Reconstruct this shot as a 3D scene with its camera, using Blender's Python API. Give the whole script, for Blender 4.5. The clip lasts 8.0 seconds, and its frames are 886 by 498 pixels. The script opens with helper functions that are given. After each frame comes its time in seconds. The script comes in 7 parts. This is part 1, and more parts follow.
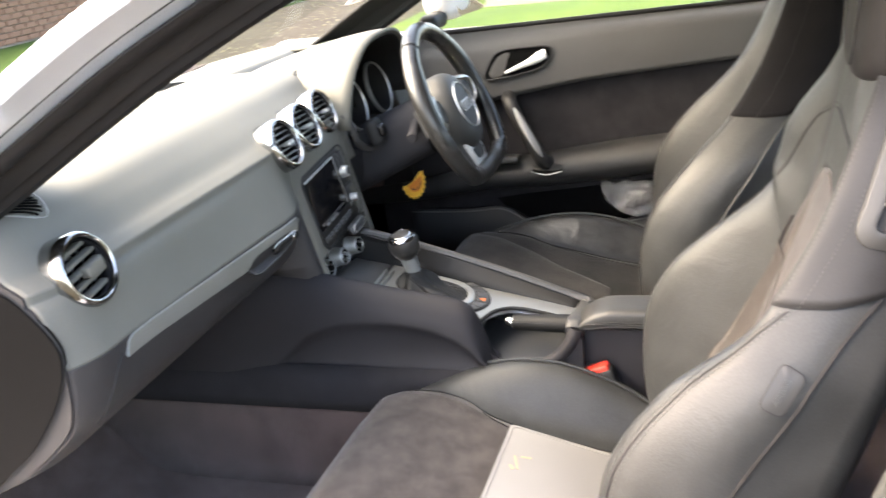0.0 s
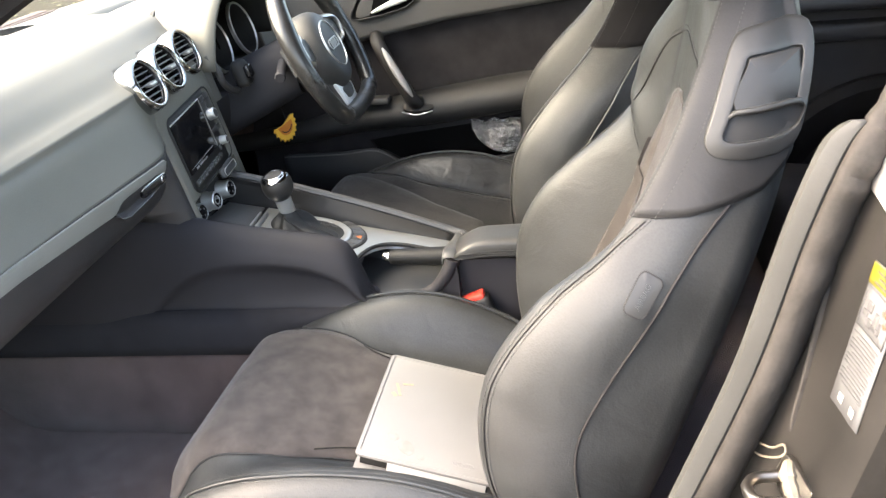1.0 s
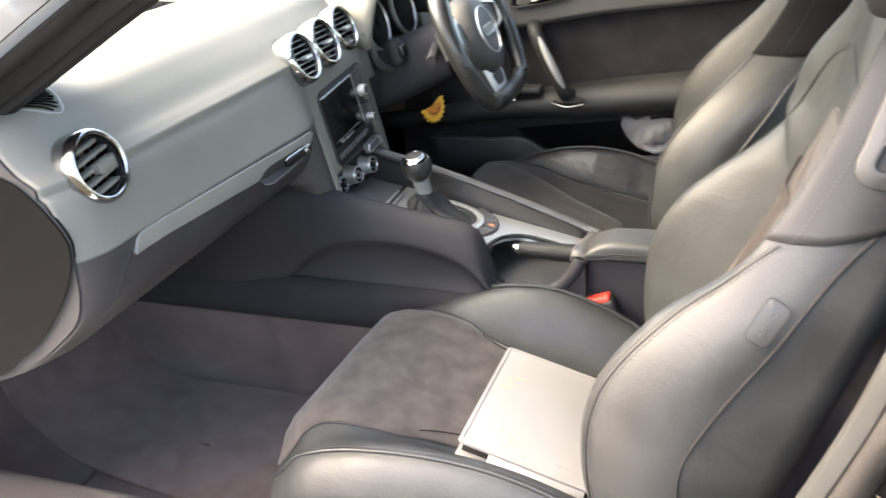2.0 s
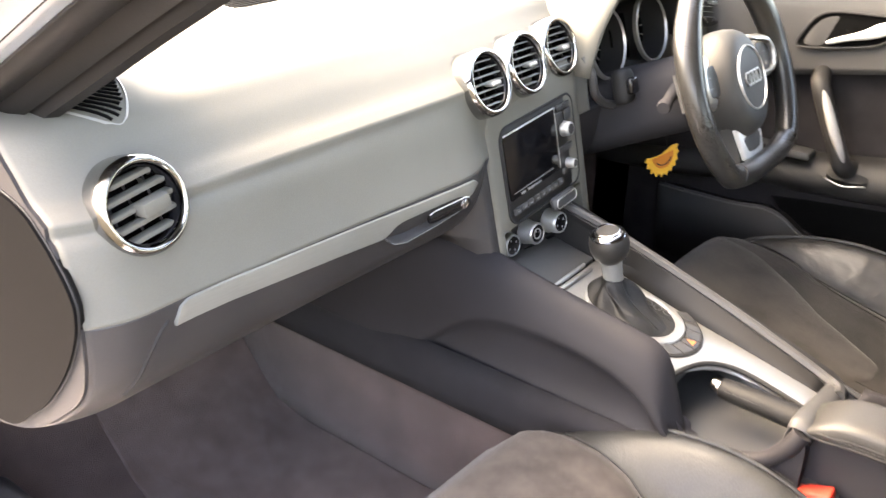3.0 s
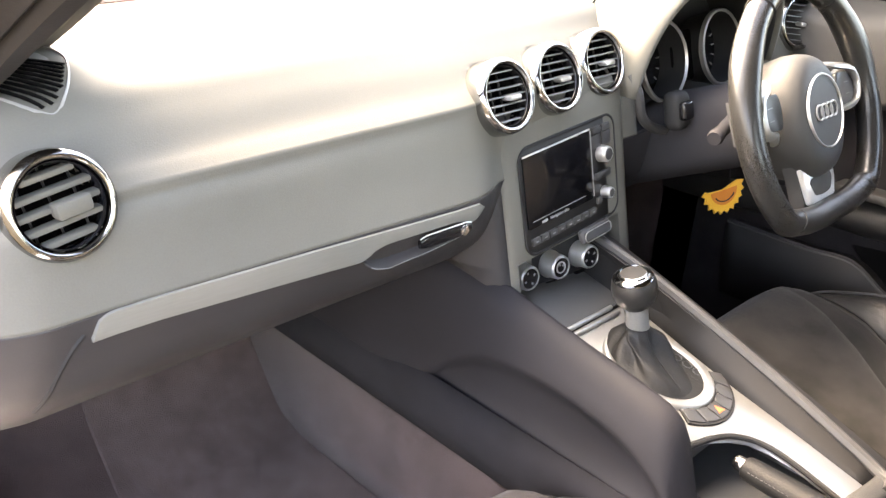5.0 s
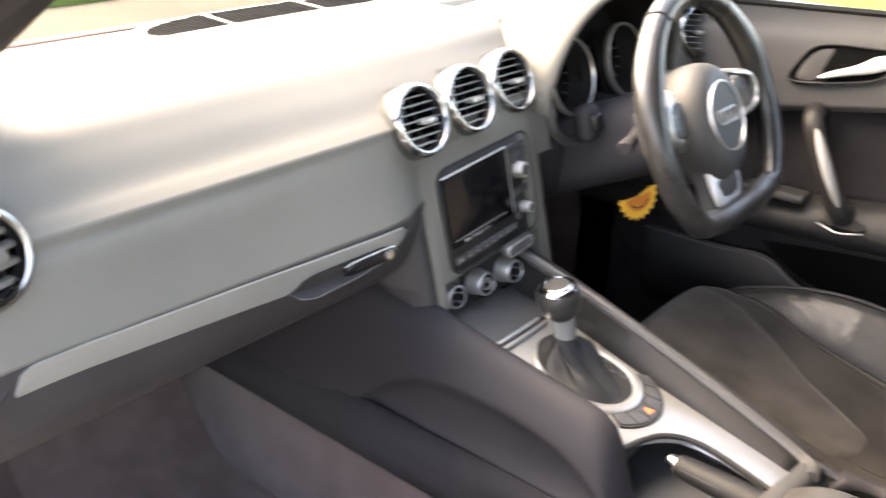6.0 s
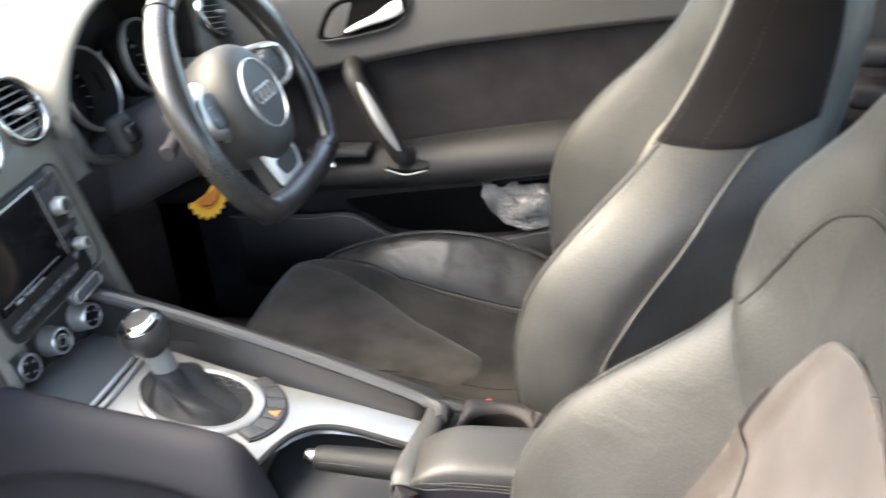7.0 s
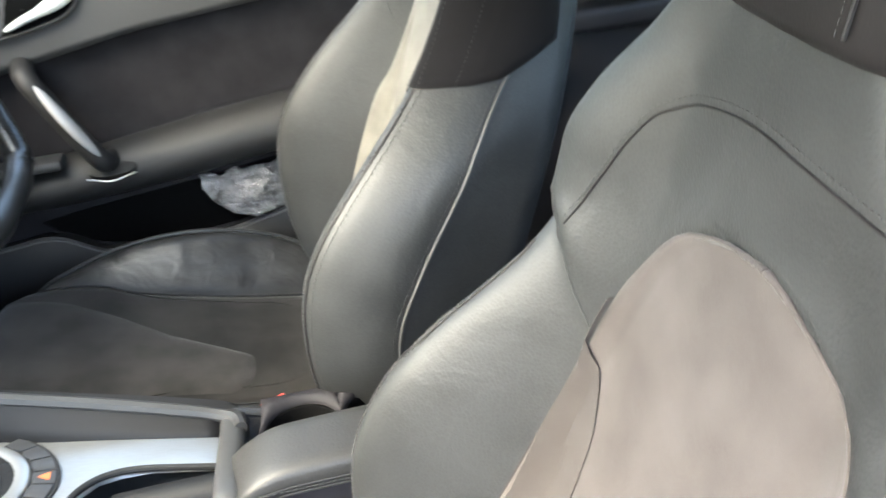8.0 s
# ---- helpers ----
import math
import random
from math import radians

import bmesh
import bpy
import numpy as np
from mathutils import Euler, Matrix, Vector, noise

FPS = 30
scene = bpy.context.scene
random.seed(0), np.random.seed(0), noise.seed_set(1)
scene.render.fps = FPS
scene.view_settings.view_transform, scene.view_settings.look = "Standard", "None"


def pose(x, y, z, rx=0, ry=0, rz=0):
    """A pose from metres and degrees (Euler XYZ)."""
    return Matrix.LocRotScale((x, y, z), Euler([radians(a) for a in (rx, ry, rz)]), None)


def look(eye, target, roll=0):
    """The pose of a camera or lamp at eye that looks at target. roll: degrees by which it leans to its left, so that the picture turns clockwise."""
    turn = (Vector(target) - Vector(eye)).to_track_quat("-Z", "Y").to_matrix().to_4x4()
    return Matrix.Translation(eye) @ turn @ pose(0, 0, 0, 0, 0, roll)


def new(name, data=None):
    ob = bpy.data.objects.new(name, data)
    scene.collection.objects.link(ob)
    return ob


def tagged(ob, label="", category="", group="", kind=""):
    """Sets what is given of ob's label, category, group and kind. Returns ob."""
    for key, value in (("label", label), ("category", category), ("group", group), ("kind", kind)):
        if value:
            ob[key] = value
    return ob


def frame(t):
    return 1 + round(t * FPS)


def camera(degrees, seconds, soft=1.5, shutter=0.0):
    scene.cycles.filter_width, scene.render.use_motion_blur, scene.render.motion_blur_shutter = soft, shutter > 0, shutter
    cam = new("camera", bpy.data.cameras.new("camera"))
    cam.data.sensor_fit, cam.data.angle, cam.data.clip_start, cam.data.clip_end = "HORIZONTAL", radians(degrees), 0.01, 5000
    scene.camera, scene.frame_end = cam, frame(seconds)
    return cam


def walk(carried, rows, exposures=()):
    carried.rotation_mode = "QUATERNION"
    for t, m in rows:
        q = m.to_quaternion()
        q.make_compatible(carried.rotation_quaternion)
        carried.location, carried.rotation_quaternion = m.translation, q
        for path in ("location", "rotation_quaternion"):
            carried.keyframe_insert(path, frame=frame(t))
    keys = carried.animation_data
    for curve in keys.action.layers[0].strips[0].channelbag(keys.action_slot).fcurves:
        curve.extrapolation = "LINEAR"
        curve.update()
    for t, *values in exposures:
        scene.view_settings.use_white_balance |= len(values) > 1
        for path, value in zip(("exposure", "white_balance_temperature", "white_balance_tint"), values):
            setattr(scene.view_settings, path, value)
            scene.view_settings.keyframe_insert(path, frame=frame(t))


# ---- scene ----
# The car's frame: x across (positive to the driver's side), y ahead, z up from the road.
cam = camera(52.5, 8.0, soft=1.35, shutter=0.35)
PATH = [
    (0, (-1.44, -0.684, 1.23), (0.34, -0.115, 0.516), -6.4),
    (0.5, (-1.457, -0.679, 1.237), (0.351, -0.334, 0.454), -6.5),
    (1, (-1.467, -0.691, 1.207), (0.324, -0.386, 0.373), -5.9),
    (1.2, (-1.491, -0.711, 1.211), (0.297, -0.38, 0.378), -5.6),
    (2.3, (-1.394, -0.717, 1.215), (0.252, 0.033, 0.361), -2.4),
    (2.5, (-1.283, -0.671, 1.203), (0.315, 0.167, 0.341), -1.1),
    (3, (-1.053, -0.639, 1.205), (0.387, 0.429, 0.319), 1.7),
    (3.5, (-0.913, -0.641, 1.171), (0.439, 0.518, 0.258), 4.0),
    (4, (-0.878, -0.653, 1.176), (0.443, 0.547, 0.273), 4.4),
    (4.5, (-0.875, -0.659, 1.175), (0.429, 0.567, 0.282), 4.1),
    (4.7, (-0.875, -0.66, 1.176), (0.415, 0.58, 0.284), 3.7),
    (5.8, (-0.893, -0.656, 1.189), (0.444, 0.566, 0.341), 2.2),
    (6, (-0.882, -0.667, 1.19), (0.529, 0.475, 0.351), 1.6),
    (6.5, (-0.833, -0.696, 1.203), (0.78, 0.121, 0.35), -1.5),
    (7, (-0.794, -0.691, 1.19), (0.941, -0.286, 0.282), -4.6),
    (7.5, (-0.802, -0.64, 1.197), (0.962, -0.605, 0.254), -5.3),
    (8, (-0.75, -0.589, 1.159), (0.96, -0.875, 0.161), -6.2),
]
walk(cam, [(t, look(eye, target, roll)) for t, eye, target, roll in PATH], exposures=[(0.0, 3.95, 7650, 15), (1.2, 4.08, 7500, 12), (2.4, 4.20, 7850, 16), (3.0, 4.78, 8650, 20), (4.7, 4.87, 8850, 21), (6.2, 4.47, 8150, 21), (7.0, 4.46, 7250, 13), (7.5, 4.64, 6850, 11), (8.0, 4.26, 6650, 7)])

# ---- light: a bright overcast day ----
world = bpy.data.worlds.new("world")
scene.world = world
world.use_nodes = True
wn = world.node_tree.nodes
sky = wn.new("ShaderNodeTexSky")
sky.sky_type = "NISHITA"
sky.sun_disc = False
sky.sun_elevation, sky.sun_rotation = radians(43), radians(-13)
sky.air_density, sky.dust_density, sky.ozone_density = 1.0, 4.0, 1.0
wn["Background"].inputs["Strength"].default_value = 0.15
world.node_tree.links.new(sky.outputs["Color"], wn["Background"].inputs["Color"])
sun_data = bpy.data.lights.new("sun", "SUN")
sun_data.energy, sun_data.angle, sun_data.color = 1.15, radians(80), (1.0, 0.965, 0.91)
sun_lamp = new("sun", sun_data)
sun_lamp.matrix_world = look((-1.2, 5.2, 5.0), (0, 0, 0))


# ---- materials ----
def nodes_of(name):
    m = bpy.data.materials.new(name)
    m.use_nodes = True
    return m, m.node_tree.nodes, m.node_tree.links, m.node_tree.nodes["Principled BSDF"]


def surface(name, dark, light, rough=0.5, metal=0.0, grain=900.0, bump=0.15, depth=0.0006, patch=7.0, stretch=(1, 1, 1), coat=0.0,
            sheen=0.0, vary=0.12, kind="noise", spec=0.5, wrinkle=0.0):
    """A grained surface: two colours mixed by large patches and fine grain, with fine relief."""
    m, n, l, b = nodes_of(name)
    co = n.new("ShaderNodeTexCoord")
    mp = n.new("ShaderNodeMapping")
    mp.inputs["Scale"].default_value = stretch
    l.new(co.outputs["Object"], mp.inputs["Vector"])
    big = n.new("ShaderNodeTexNoise")
    big.inputs["Scale"].default_value, big.inputs["Detail"].default_value = patch, 5
    l.new(co.outputs["Object"], big.inputs["Vector"])
    if kind == "cells":
        fine = n.new("ShaderNodeTexVoronoi")
        fine.inputs["Scale"].default_value = grain
        fine_out = fine.outputs["Distance"]
    else:
        fine = n.new("ShaderNodeTexNoise")
        fine.inputs["Scale"].default_value, fine.inputs["Detail"].default_value = grain, 3
        fine_out = fine.outputs["Fac"]
    l.new(mp.outputs["Vector"], fine.inputs["Vector"])
    both = n.new("ShaderNodeMath")
    both.operation = "MULTIPLY_ADD"
    both.inputs[1].default_value, both.inputs[2].default_value = 0.35, -0.17
    l.new(fine_out, both.inputs[0])
    add = n.new("ShaderNodeMath")
    add.operation, add.use_clamp = "ADD", True
    l.new(big.outputs["Fac"], add.inputs[0])
    l.new(both.outputs[0], add.inputs[1])
    ramp = n.new("ShaderNodeValToRGB")
    ramp.color_ramp.elements[0].position, ramp.color_ramp.elements[1].position = 0.3, 0.7
    ramp.color_ramp.elements[0].color, ramp.color_ramp.elements[1].color = (*dark, 1), (*light, 1)
    l.new(add.outputs[0], ramp.inputs["Fac"])
    l.new(ramp.outputs["Color"], b.inputs["Base Color"])
    rr = n.new("ShaderNodeMapRange")
    rr.inputs["To Min"].default_value, rr.inputs["To Max"].default_value = max(0.02, rough - vary), min(1, rough + vary)
    l.new(add.outputs[0], rr.inputs["Value"])
    l.new(rr.outputs["Result"], b.inputs["Roughness"])
    b.inputs["Metallic"].default_value = metal
    b.inputs["Coat Weight"].default_value, b.inputs["Coat Roughness"].default_value = coat, 0.05
    b.inputs["Sheen Weight"].default_value = sheen
    b.inputs["Sheen Roughness"].default_value = 0.4
    b.inputs["Specular IOR Level"].default_value = spec
    if bump:
        bp = n.new("ShaderNodeBump")
        bp.inputs["Strength"].default_value, bp.inputs["Distance"].default_value = bump, depth
        l.new(fine_out, bp.inputs["Height"])
        if wrinkle:
            soft_folds = n.new("ShaderNodeTexNoise")
            soft_folds.inputs["Scale"].default_value, soft_folds.inputs["Detail"].default_value, soft_folds.inputs["Distortion"].default_value = 16, 2, 1.5
            l.new(co.outputs["Object"], soft_folds.inputs["Vector"])
            bw = n.new("ShaderNodeBump")
            bw.inputs["Strength"].default_value, bw.inputs["Distance"].default_value = wrinkle, 0.006
            l.new(soft_folds.outputs["Fac"], bw.inputs["Height"])
            l.new(bw.outputs["Normal"], bp.inputs["Normal"])
        l.new(bp.outputs["Normal"], b.inputs["Normal"])
    return m


M = {}
M["pad"] = surface("soft_grained_plastic", (0.1076, 0.1037, 0.0893), (0.1308, 0.1259, 0.1087), 0.62, grain=650, bump=0.30, patch=5, spec=0.24)
M["plastic"] = surface("dark_hard_plastic", (0.032, 0.032, 0.032), (0.043, 0.043, 0.043), 0.50, grain=900, bump=0.18, spec=0.4)
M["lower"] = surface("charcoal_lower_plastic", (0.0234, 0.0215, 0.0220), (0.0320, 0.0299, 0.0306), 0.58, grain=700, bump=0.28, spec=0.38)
M["leather"] = surface("black_leather", (0.0158, 0.0165, 0.0164), (0.0261, 0.0272, 0.0272), 0.51, grain=380, bump=0.27, depth=0.0005, kind="cells", patch=14, spec=0.37, wrinkle=0.20)
M["leather_wear"] = surface("creased_black_leather", (0.0112, 0.0112, 0.0116), (0.0272, 0.0272, 0.0276), 0.42, grain=45, bump=0.3, depth=0.002, patch=26, stretch=(2.2, 1, 1), spec=0.5, vary=0.18, wrinkle=0.6)
M["suede"] = surface("brown_grey_suede", (0.0336, 0.0288, 0.0264), (0.0640, 0.0552, 0.0500), 0.95, grain=1400, bump=0.4, depth=0.0008, patch=28, sheen=0.12, vary=0.05, spec=0.15)
M["suede_light"] = surface("worn_taupe_suede", (0.0447, 0.0387, 0.0354), (0.0654, 0.0576, 0.0533), 0.95, grain=1400, bump=0.4, depth=0.0008, patch=20, sheen=0.12, vary=0.05, spec=0.15)
M["fabric"] = surface("dark_door_fabric", (0.0165, 0.0152, 0.0161), (0.0250, 0.0231, 0.0244), 1.0, grain=1600, bump=0.3, patch=20, vary=0.0, spec=0.06)
M["carpet"] = surface("charcoal_carpet", (0.0612, 0.0419, 0.0381), (0.0944, 0.0669, 0.0613), 1.0, grain=800, bump=0.9, depth=0.003, patch=16, vary=0.0, spec=0.1, sheen=0.15)
M["alloy"] = surface("brushed_aluminium", (0.34, 0.33, 0.305), (0.41, 0.40, 0.37), 0.38, 0.8, grain=500, bump=0.08, stretch=(1, 0.04, 1), vary=0.08)
M["satin"] = surface("satin_silver", (0.40, 0.398, 0.38), (0.48, 0.478, 0.46), 0.34, 0.75, grain=700, bump=0.04)
M["chrome"] = surface("polished_chrome", (0.64, 0.64, 0.63), (0.70, 0.70, 0.69), 0.16, 1.0, grain=40, bump=0.02, vary=0.04)
M["gloss"] = surface("gloss_black_plastic", (0.007, 0.007, 0.008), (0.010, 0.010, 0.011), 0.18, grain=30, bump=0.0, vary=0.05, spec=0.35)
M["black"] = surface("matt_black_plastic", (0.011, 0.011, 0.0112), (0.017, 0.017, 0.0173), 0.65, grain=900, bump=0.1, spec=0.3)
M["screen"] = surface("display_glass", (0.004, 0.004, 0.005), (0.006, 0.006, 0.007), 0.12, grain=20, bump=0.0, vary=0.03, spec=0.22)
M["slat_grey"] = surface("grey_vent_slat", (0.16, 0.16, 0.155), (0.21, 0.21, 0.20), 0.4, 0.2, grain=500, bump=0.05)
M["thread"] = surface("grey_thread", (0.0360, 0.0360, 0.0350), (0.0560, 0.0560, 0.0545), 0.85, grain=2000, bump=0.2)
M["seal"] = surface("brown_grey_rubber", (0.0130, 0.0121, 0.0112), (0.0281, 0.0259, 0.0243), 0.75, grain=250, bump=0.3, patch=22, spec=0.2, wrinkle=0.5)
M["rubber"] = surface("black_rubber", (0.0091, 0.0084, 0.0084), (0.0137, 0.0125, 0.0125), 0.55, grain=300, bump=0.2, spec=0.22)
M["paint"] = surface("silver_grey_metallic_paint", (0.54, 0.54, 0.55), (0.62, 0.62, 0.63), 0.32, 0.2, grain=2500, bump=0.03, coat=0.8, patch=3)
M["jamb"] = surface("dark_jamb_paint", (0.0055, 0.0052, 0.0049), (0.0122, 0.0113, 0.0105), 0.6, 0.0, grain=200, bump=0.08, patch=9, spec=0.14)
M["red"] = surface("red_plastic", (0.52, 0.035, 0.022), (0.62, 0.05, 0.03), 0.4, grain=300, bump=0.05)
M["amber"] = surface("amber_print", (0.50, 0.12, 0.04), (0.6, 0.16, 0.05), 0.5, grain=300, bump=0.0)
M["grey_card"] = surface("grey_leatherette", (0.1554, 0.1478, 0.1369), (0.1915, 0.1823, 0.1705), 0.6, grain=900, bump=0.25, patch=5)
M["paper"] = surface("white_paper", (0.50, 0.49, 0.46), (0.58, 0.565, 0.54), 0.8, grain=300, bump=0.1, stretch=(1, 1, 8))
M["yellow"] = surface("yellow_felt", (0.72, 0.36, 0.03), (0.80, 0.44, 0.05), 0.8, grain=900, bump=0.2)
M["stain"] = surface("brown_stain", (0.1552, 0.1380, 0.1196), (0.2185, 0.2035, 0.1863), 0.65, grain=120, bump=0.05, patch=45)
M["print"] = surface("grey_print", (0.16, 0.16, 0.16), (0.2, 0.2, 0.2), 0.6, grain=300, bump=0.0)
M["white_print"] = surface("white_print", (0.24, 0.24, 0.235), (0.29, 0.29, 0.285), 0.5, grain=300, bump=0.0)
M["label_white"] = surface("white_label", (0.0607, 0.0630, 0.0670), (0.0751, 0.0775, 0.0821), 0.5, grain=200, bump=0.02, spec=0.3)
M["label_yellow"] = surface("yellow_label", (0.1020, 0.0932, 0.0082), (0.1224, 0.1115, 0.0109), 0.5, grain=200, bump=0.02, spec=0.3)
M["headliner"] = surface("dark_headliner", (0.0180, 0.0174, 0.0168), (0.0270, 0.0264, 0.0252), 0.95, grain=1200, bump=0.4, patch=10, vary=0.03)
M["grass"] = surface("meadow_grass", (0.026, 0.052, 0.006), (0.052, 0.082, 0.011), 0.9, grain=40, bump=0.6, depth=0.03, patch=0.9, spec=0.15)
M["asphalt"] = surface("worn_asphalt", (0.026, 0.023, 0.016), (0.043, 0.039, 0.028), 0.95, grain=90, bump=0.6, depth=0.004, patch=1.1, spec=0.1)
M["kerbstone"] = surface("pale_concrete", (0.065, 0.058, 0.046), (0.092, 0.083, 0.068), 0.85, grain=60, bump=0.4, depth=0.004, patch=2, spec=0.2)
M["brick"] = surface("red_brown_brick", (0.14, 0.068, 0.036), (0.20, 0.105, 0.06), 0.85, grain=70, bump=0.5, depth=0.004, patch=5)
M["rim_leather"] = surface("smooth_black_leather", (0.0124, 0.0124, 0.0124), (0.0169, 0.0169, 0.0168), 0.29, grain=700, bump=0.02, depth=0.0003, kind="cells", patch=9, spec=0.5)
M["suede_dark"] = surface("dark_worn_suede", (0.0088, 0.0080, 0.0074), (0.0248, 0.0224, 0.0204), 0.95, grain=1400, bump=0.4, depth=0.0008, patch=14, sheen=0.1, vary=0.04, spec=0.12)
M["footwell"] = surface("black_knee_panel", (0.0190, 0.0182, 0.0204), (0.0272, 0.0266, 0.0293), 0.75, grain=800, bump=0.2, spec=0.1)
M["leaf"] = surface("fallen_leaf", (0.05, 0.043, 0.02), (0.08, 0.068, 0.03), 0.8, grain=60, bump=0.2, depth=0.002)
M["mortar"] = surface("pale_mortar", (0.17, 0.145, 0.115), (0.22, 0.19, 0.155), 0.9, grain=120, bump=0.4, depth=0.003)
M["mat"] = surface("charcoal_mat_carpet", (0.0832, 0.0586, 0.0521), (0.1289, 0.0940, 0.0840), 1.0, grain=700, bump=0.9, depth=0.003, patch=22, vary=0.0, spec=0.1, sheen=0.15)
M["steel"] = surface("bare_steel", (0.1440, 0.1320, 0.1200), (0.2160, 0.2040, 0.1860), 0.35, 1.0, grain=150, bump=0.1)
M["wax"] = surface("dried_grease", (0.0910, 0.0748, 0.0553), (0.1430, 0.1235, 0.0943), 0.5, grain=90, bump=0.4, depth=0.002)
M["mirror"] = surface("mirror_glass", (0.85, 0.86, 0.86), (0.88, 0.89, 0.89), 0.03, 1.0, grain=10, bump=0.0, vary=0.01)
M["leather_head"] = surface("dark_grey_leather", (0.008, 0.0074, 0.0078), (0.013, 0.012, 0.0125), 0.56, grain=420, bump=0.14, depth=0.0004, kind="cells", patch=9, spec=0.22)
M["ochre_scuff"] = surface("ochre_scuff", (0.22, 0.17, 0.10), (0.28, 0.225, 0.14), 0.6, grain=200, bump=0.0)
M["strip"] = surface("satin_trim_strip", (0.2214, 0.2214, 0.2009), (0.2624, 0.2624, 0.2419), 0.42, 0.45, grain=500, bump=0.06, stretch=(0.05, 1, 1), vary=0.06)
M["lining"] = surface("charcoal_tunnel_lining", (0.0126, 0.0118, 0.0133), (0.0175, 0.0165, 0.0185), 0.92, grain=1300, bump=0.35, patch=18, vary=0.04, spec=0.2)
M["airbag"] = surface("grained_hub_plastic", (0.0268, 0.0268, 0.0260), (0.0377, 0.0377, 0.0366), 0.54, grain=600, bump=0.35, spec=0.45)
# near-black for throats, slots, cups and bowls: holds their inner shade
M["void"] = surface("shaded_hollow_black", (0.003, 0.003, 0.003), (0.004, 0.004, 0.004), 0.9, grain=300, bump=0.0, spec=0.05)
M["door_top"] = surface("charcoal_door_top", (0.0521, 0.0504, 0.0487), (0.0672, 0.0651, 0.0630), 0.62, grain=650, bump=0.3, patch=5, spec=0.3)
# dark plastic, its colour lowered further for the shade that falls on it
M["end_cover"] = surface("dark_shaded_end_cover", (0.0050, 0.0048, 0.0048), (0.0072, 0.0069, 0.0069), 0.85, grain=700, bump=0.3, patch=5, spec=0.04)
M["grille_rim"] = surface("pale_grey_grille", (0.20, 0.195, 0.18), (0.25, 0.245, 0.23), 0.5, grain=500, bump=0.1)
M["bar_print"] = surface("dark_print", (0.030, 0.030, 0.032), (0.045, 0.045, 0.047), 0.6, grain=300, bump=0.0)
M["tunnel_side"] = surface("dark_console_plastic", (0.0120, 0.0117, 0.0117), (0.0168, 0.0162, 0.0162), 0.55, grain=800, bump=0.25, spec=0.2)
M["gaiter"] = surface("soft_black_leather", (0.010, 0.010, 0.010), (0.018, 0.0178, 0.0174), 0.55, grain=300, bump=0.35, depth=0.0006, kind="cells", patch=20, spec=0.28, wrinkle=0.25)
M["console_skin"] = surface("dark_console_skin", (0.0159, 0.0149, 0.0166), (0.0220, 0.0207, 0.0231), 0.60, grain=700, bump=0.28, spec=0.16)
M["brake_leather"] = surface("stitched_black_leather", (0.0065, 0.0065, 0.0066), (0.0105, 0.0105, 0.0104), 0.55, grain=360, bump=0.3, depth=0.0005, kind="cells", patch=14, spec=0.18)
M["vent_ring"] = surface("bright_aluminium_ring", (0.3200, 0.3200, 0.3120), (0.3840, 0.3840, 0.3760), 0.15, 1.0, grain=60, bump=0.03, vary=0.06)
M["knob_leather"] = surface("worn_black_leather", (0.014, 0.014, 0.014), (0.022, 0.022, 0.0215), 0.42, grain=380, bump=0.2, depth=0.0004, kind="cells", patch=12, spec=0.45)
M["tray_rubber"] = surface("grey_tray_rubber", (0.050, 0.049, 0.047), (0.064, 0.063, 0.060), 0.5, grain=700, bump=0.2, spec=0.4)
M["satin_pale"] = surface("pale_satin_silver", (0.64, 0.64, 0.62), (0.73, 0.73, 0.71), 0.30, 0.35, grain=700, bump=0.04)
M["orange"] = surface("orange_felt", (0.55, 0.16, 0.02), (0.65, 0.22, 0.03), 0.85, grain=900, bump=0.2)
M["armrest"] = surface("armrest_leather", (0.0153, 0.0151, 0.0149), (0.0243, 0.0241, 0.0234), 0.5, grain=360, bump=0.3, depth=0.0005, kind="cells", patch=12, spec=0.42)
M["post_trim"] = surface("grey_post_trim", (0.0229, 0.0234, 0.0225), (0.0306, 0.0310, 0.0298), 0.62, grain=500, bump=0.2, patch=10, spec=0.28, wrinkle=0.2)
M["suede_side"] = surface("shaded_taupe_suede", (0.0352, 0.0304, 0.0277), (0.0510, 0.0449, 0.0414), 0.95, grain=1400, bump=0.4, depth=0.0008, patch=16, sheen=0.12, vary=0.05, spec=0.15)
M["piping"] = surface("grey_piping", (0.045, 0.045, 0.0435), (0.060, 0.060, 0.058), 0.5, grain=800, bump=0.1, spec=0.45)
M["door_rest"] = surface("padded_armrest_skin", (0.0145, 0.0141, 0.0141), (0.0202, 0.0196, 0.0196), 0.58, grain=600, bump=0.25, patch=6, spec=0.35)
M["pull_silver"] = surface("matt_silver_inlay", (0.34, 0.335, 0.32), (0.42, 0.415, 0.40), 0.5, 0.25, grain=600, bump=0.05)
M["lever_grey"] = surface("dark_lever_plastic", (0.019, 0.019, 0.0188), (0.027, 0.027, 0.0266), 0.45, grain=900, bump=0.18, spec=0.4)
# paler copy of the taupe suede: light from ahead put into its colour
M["suede_lit"] = surface("front_lit_worn_suede", (0.0850, 0.0800, 0.0700), (0.1350, 0.1275, 0.1125), 0.95, grain=1400, bump=0.4, depth=0.0008, patch=16, sheen=0.12, vary=0.05, spec=0.15)
M["suede_pad"] = surface("rubbed_grey_suede", (0.0152, 0.0138, 0.0126), (0.0368, 0.0332, 0.0304), 0.95, grain=1400, bump=0.4, depth=0.0008, patch=18, sheen=0.12, vary=0.05, spec=0.12)

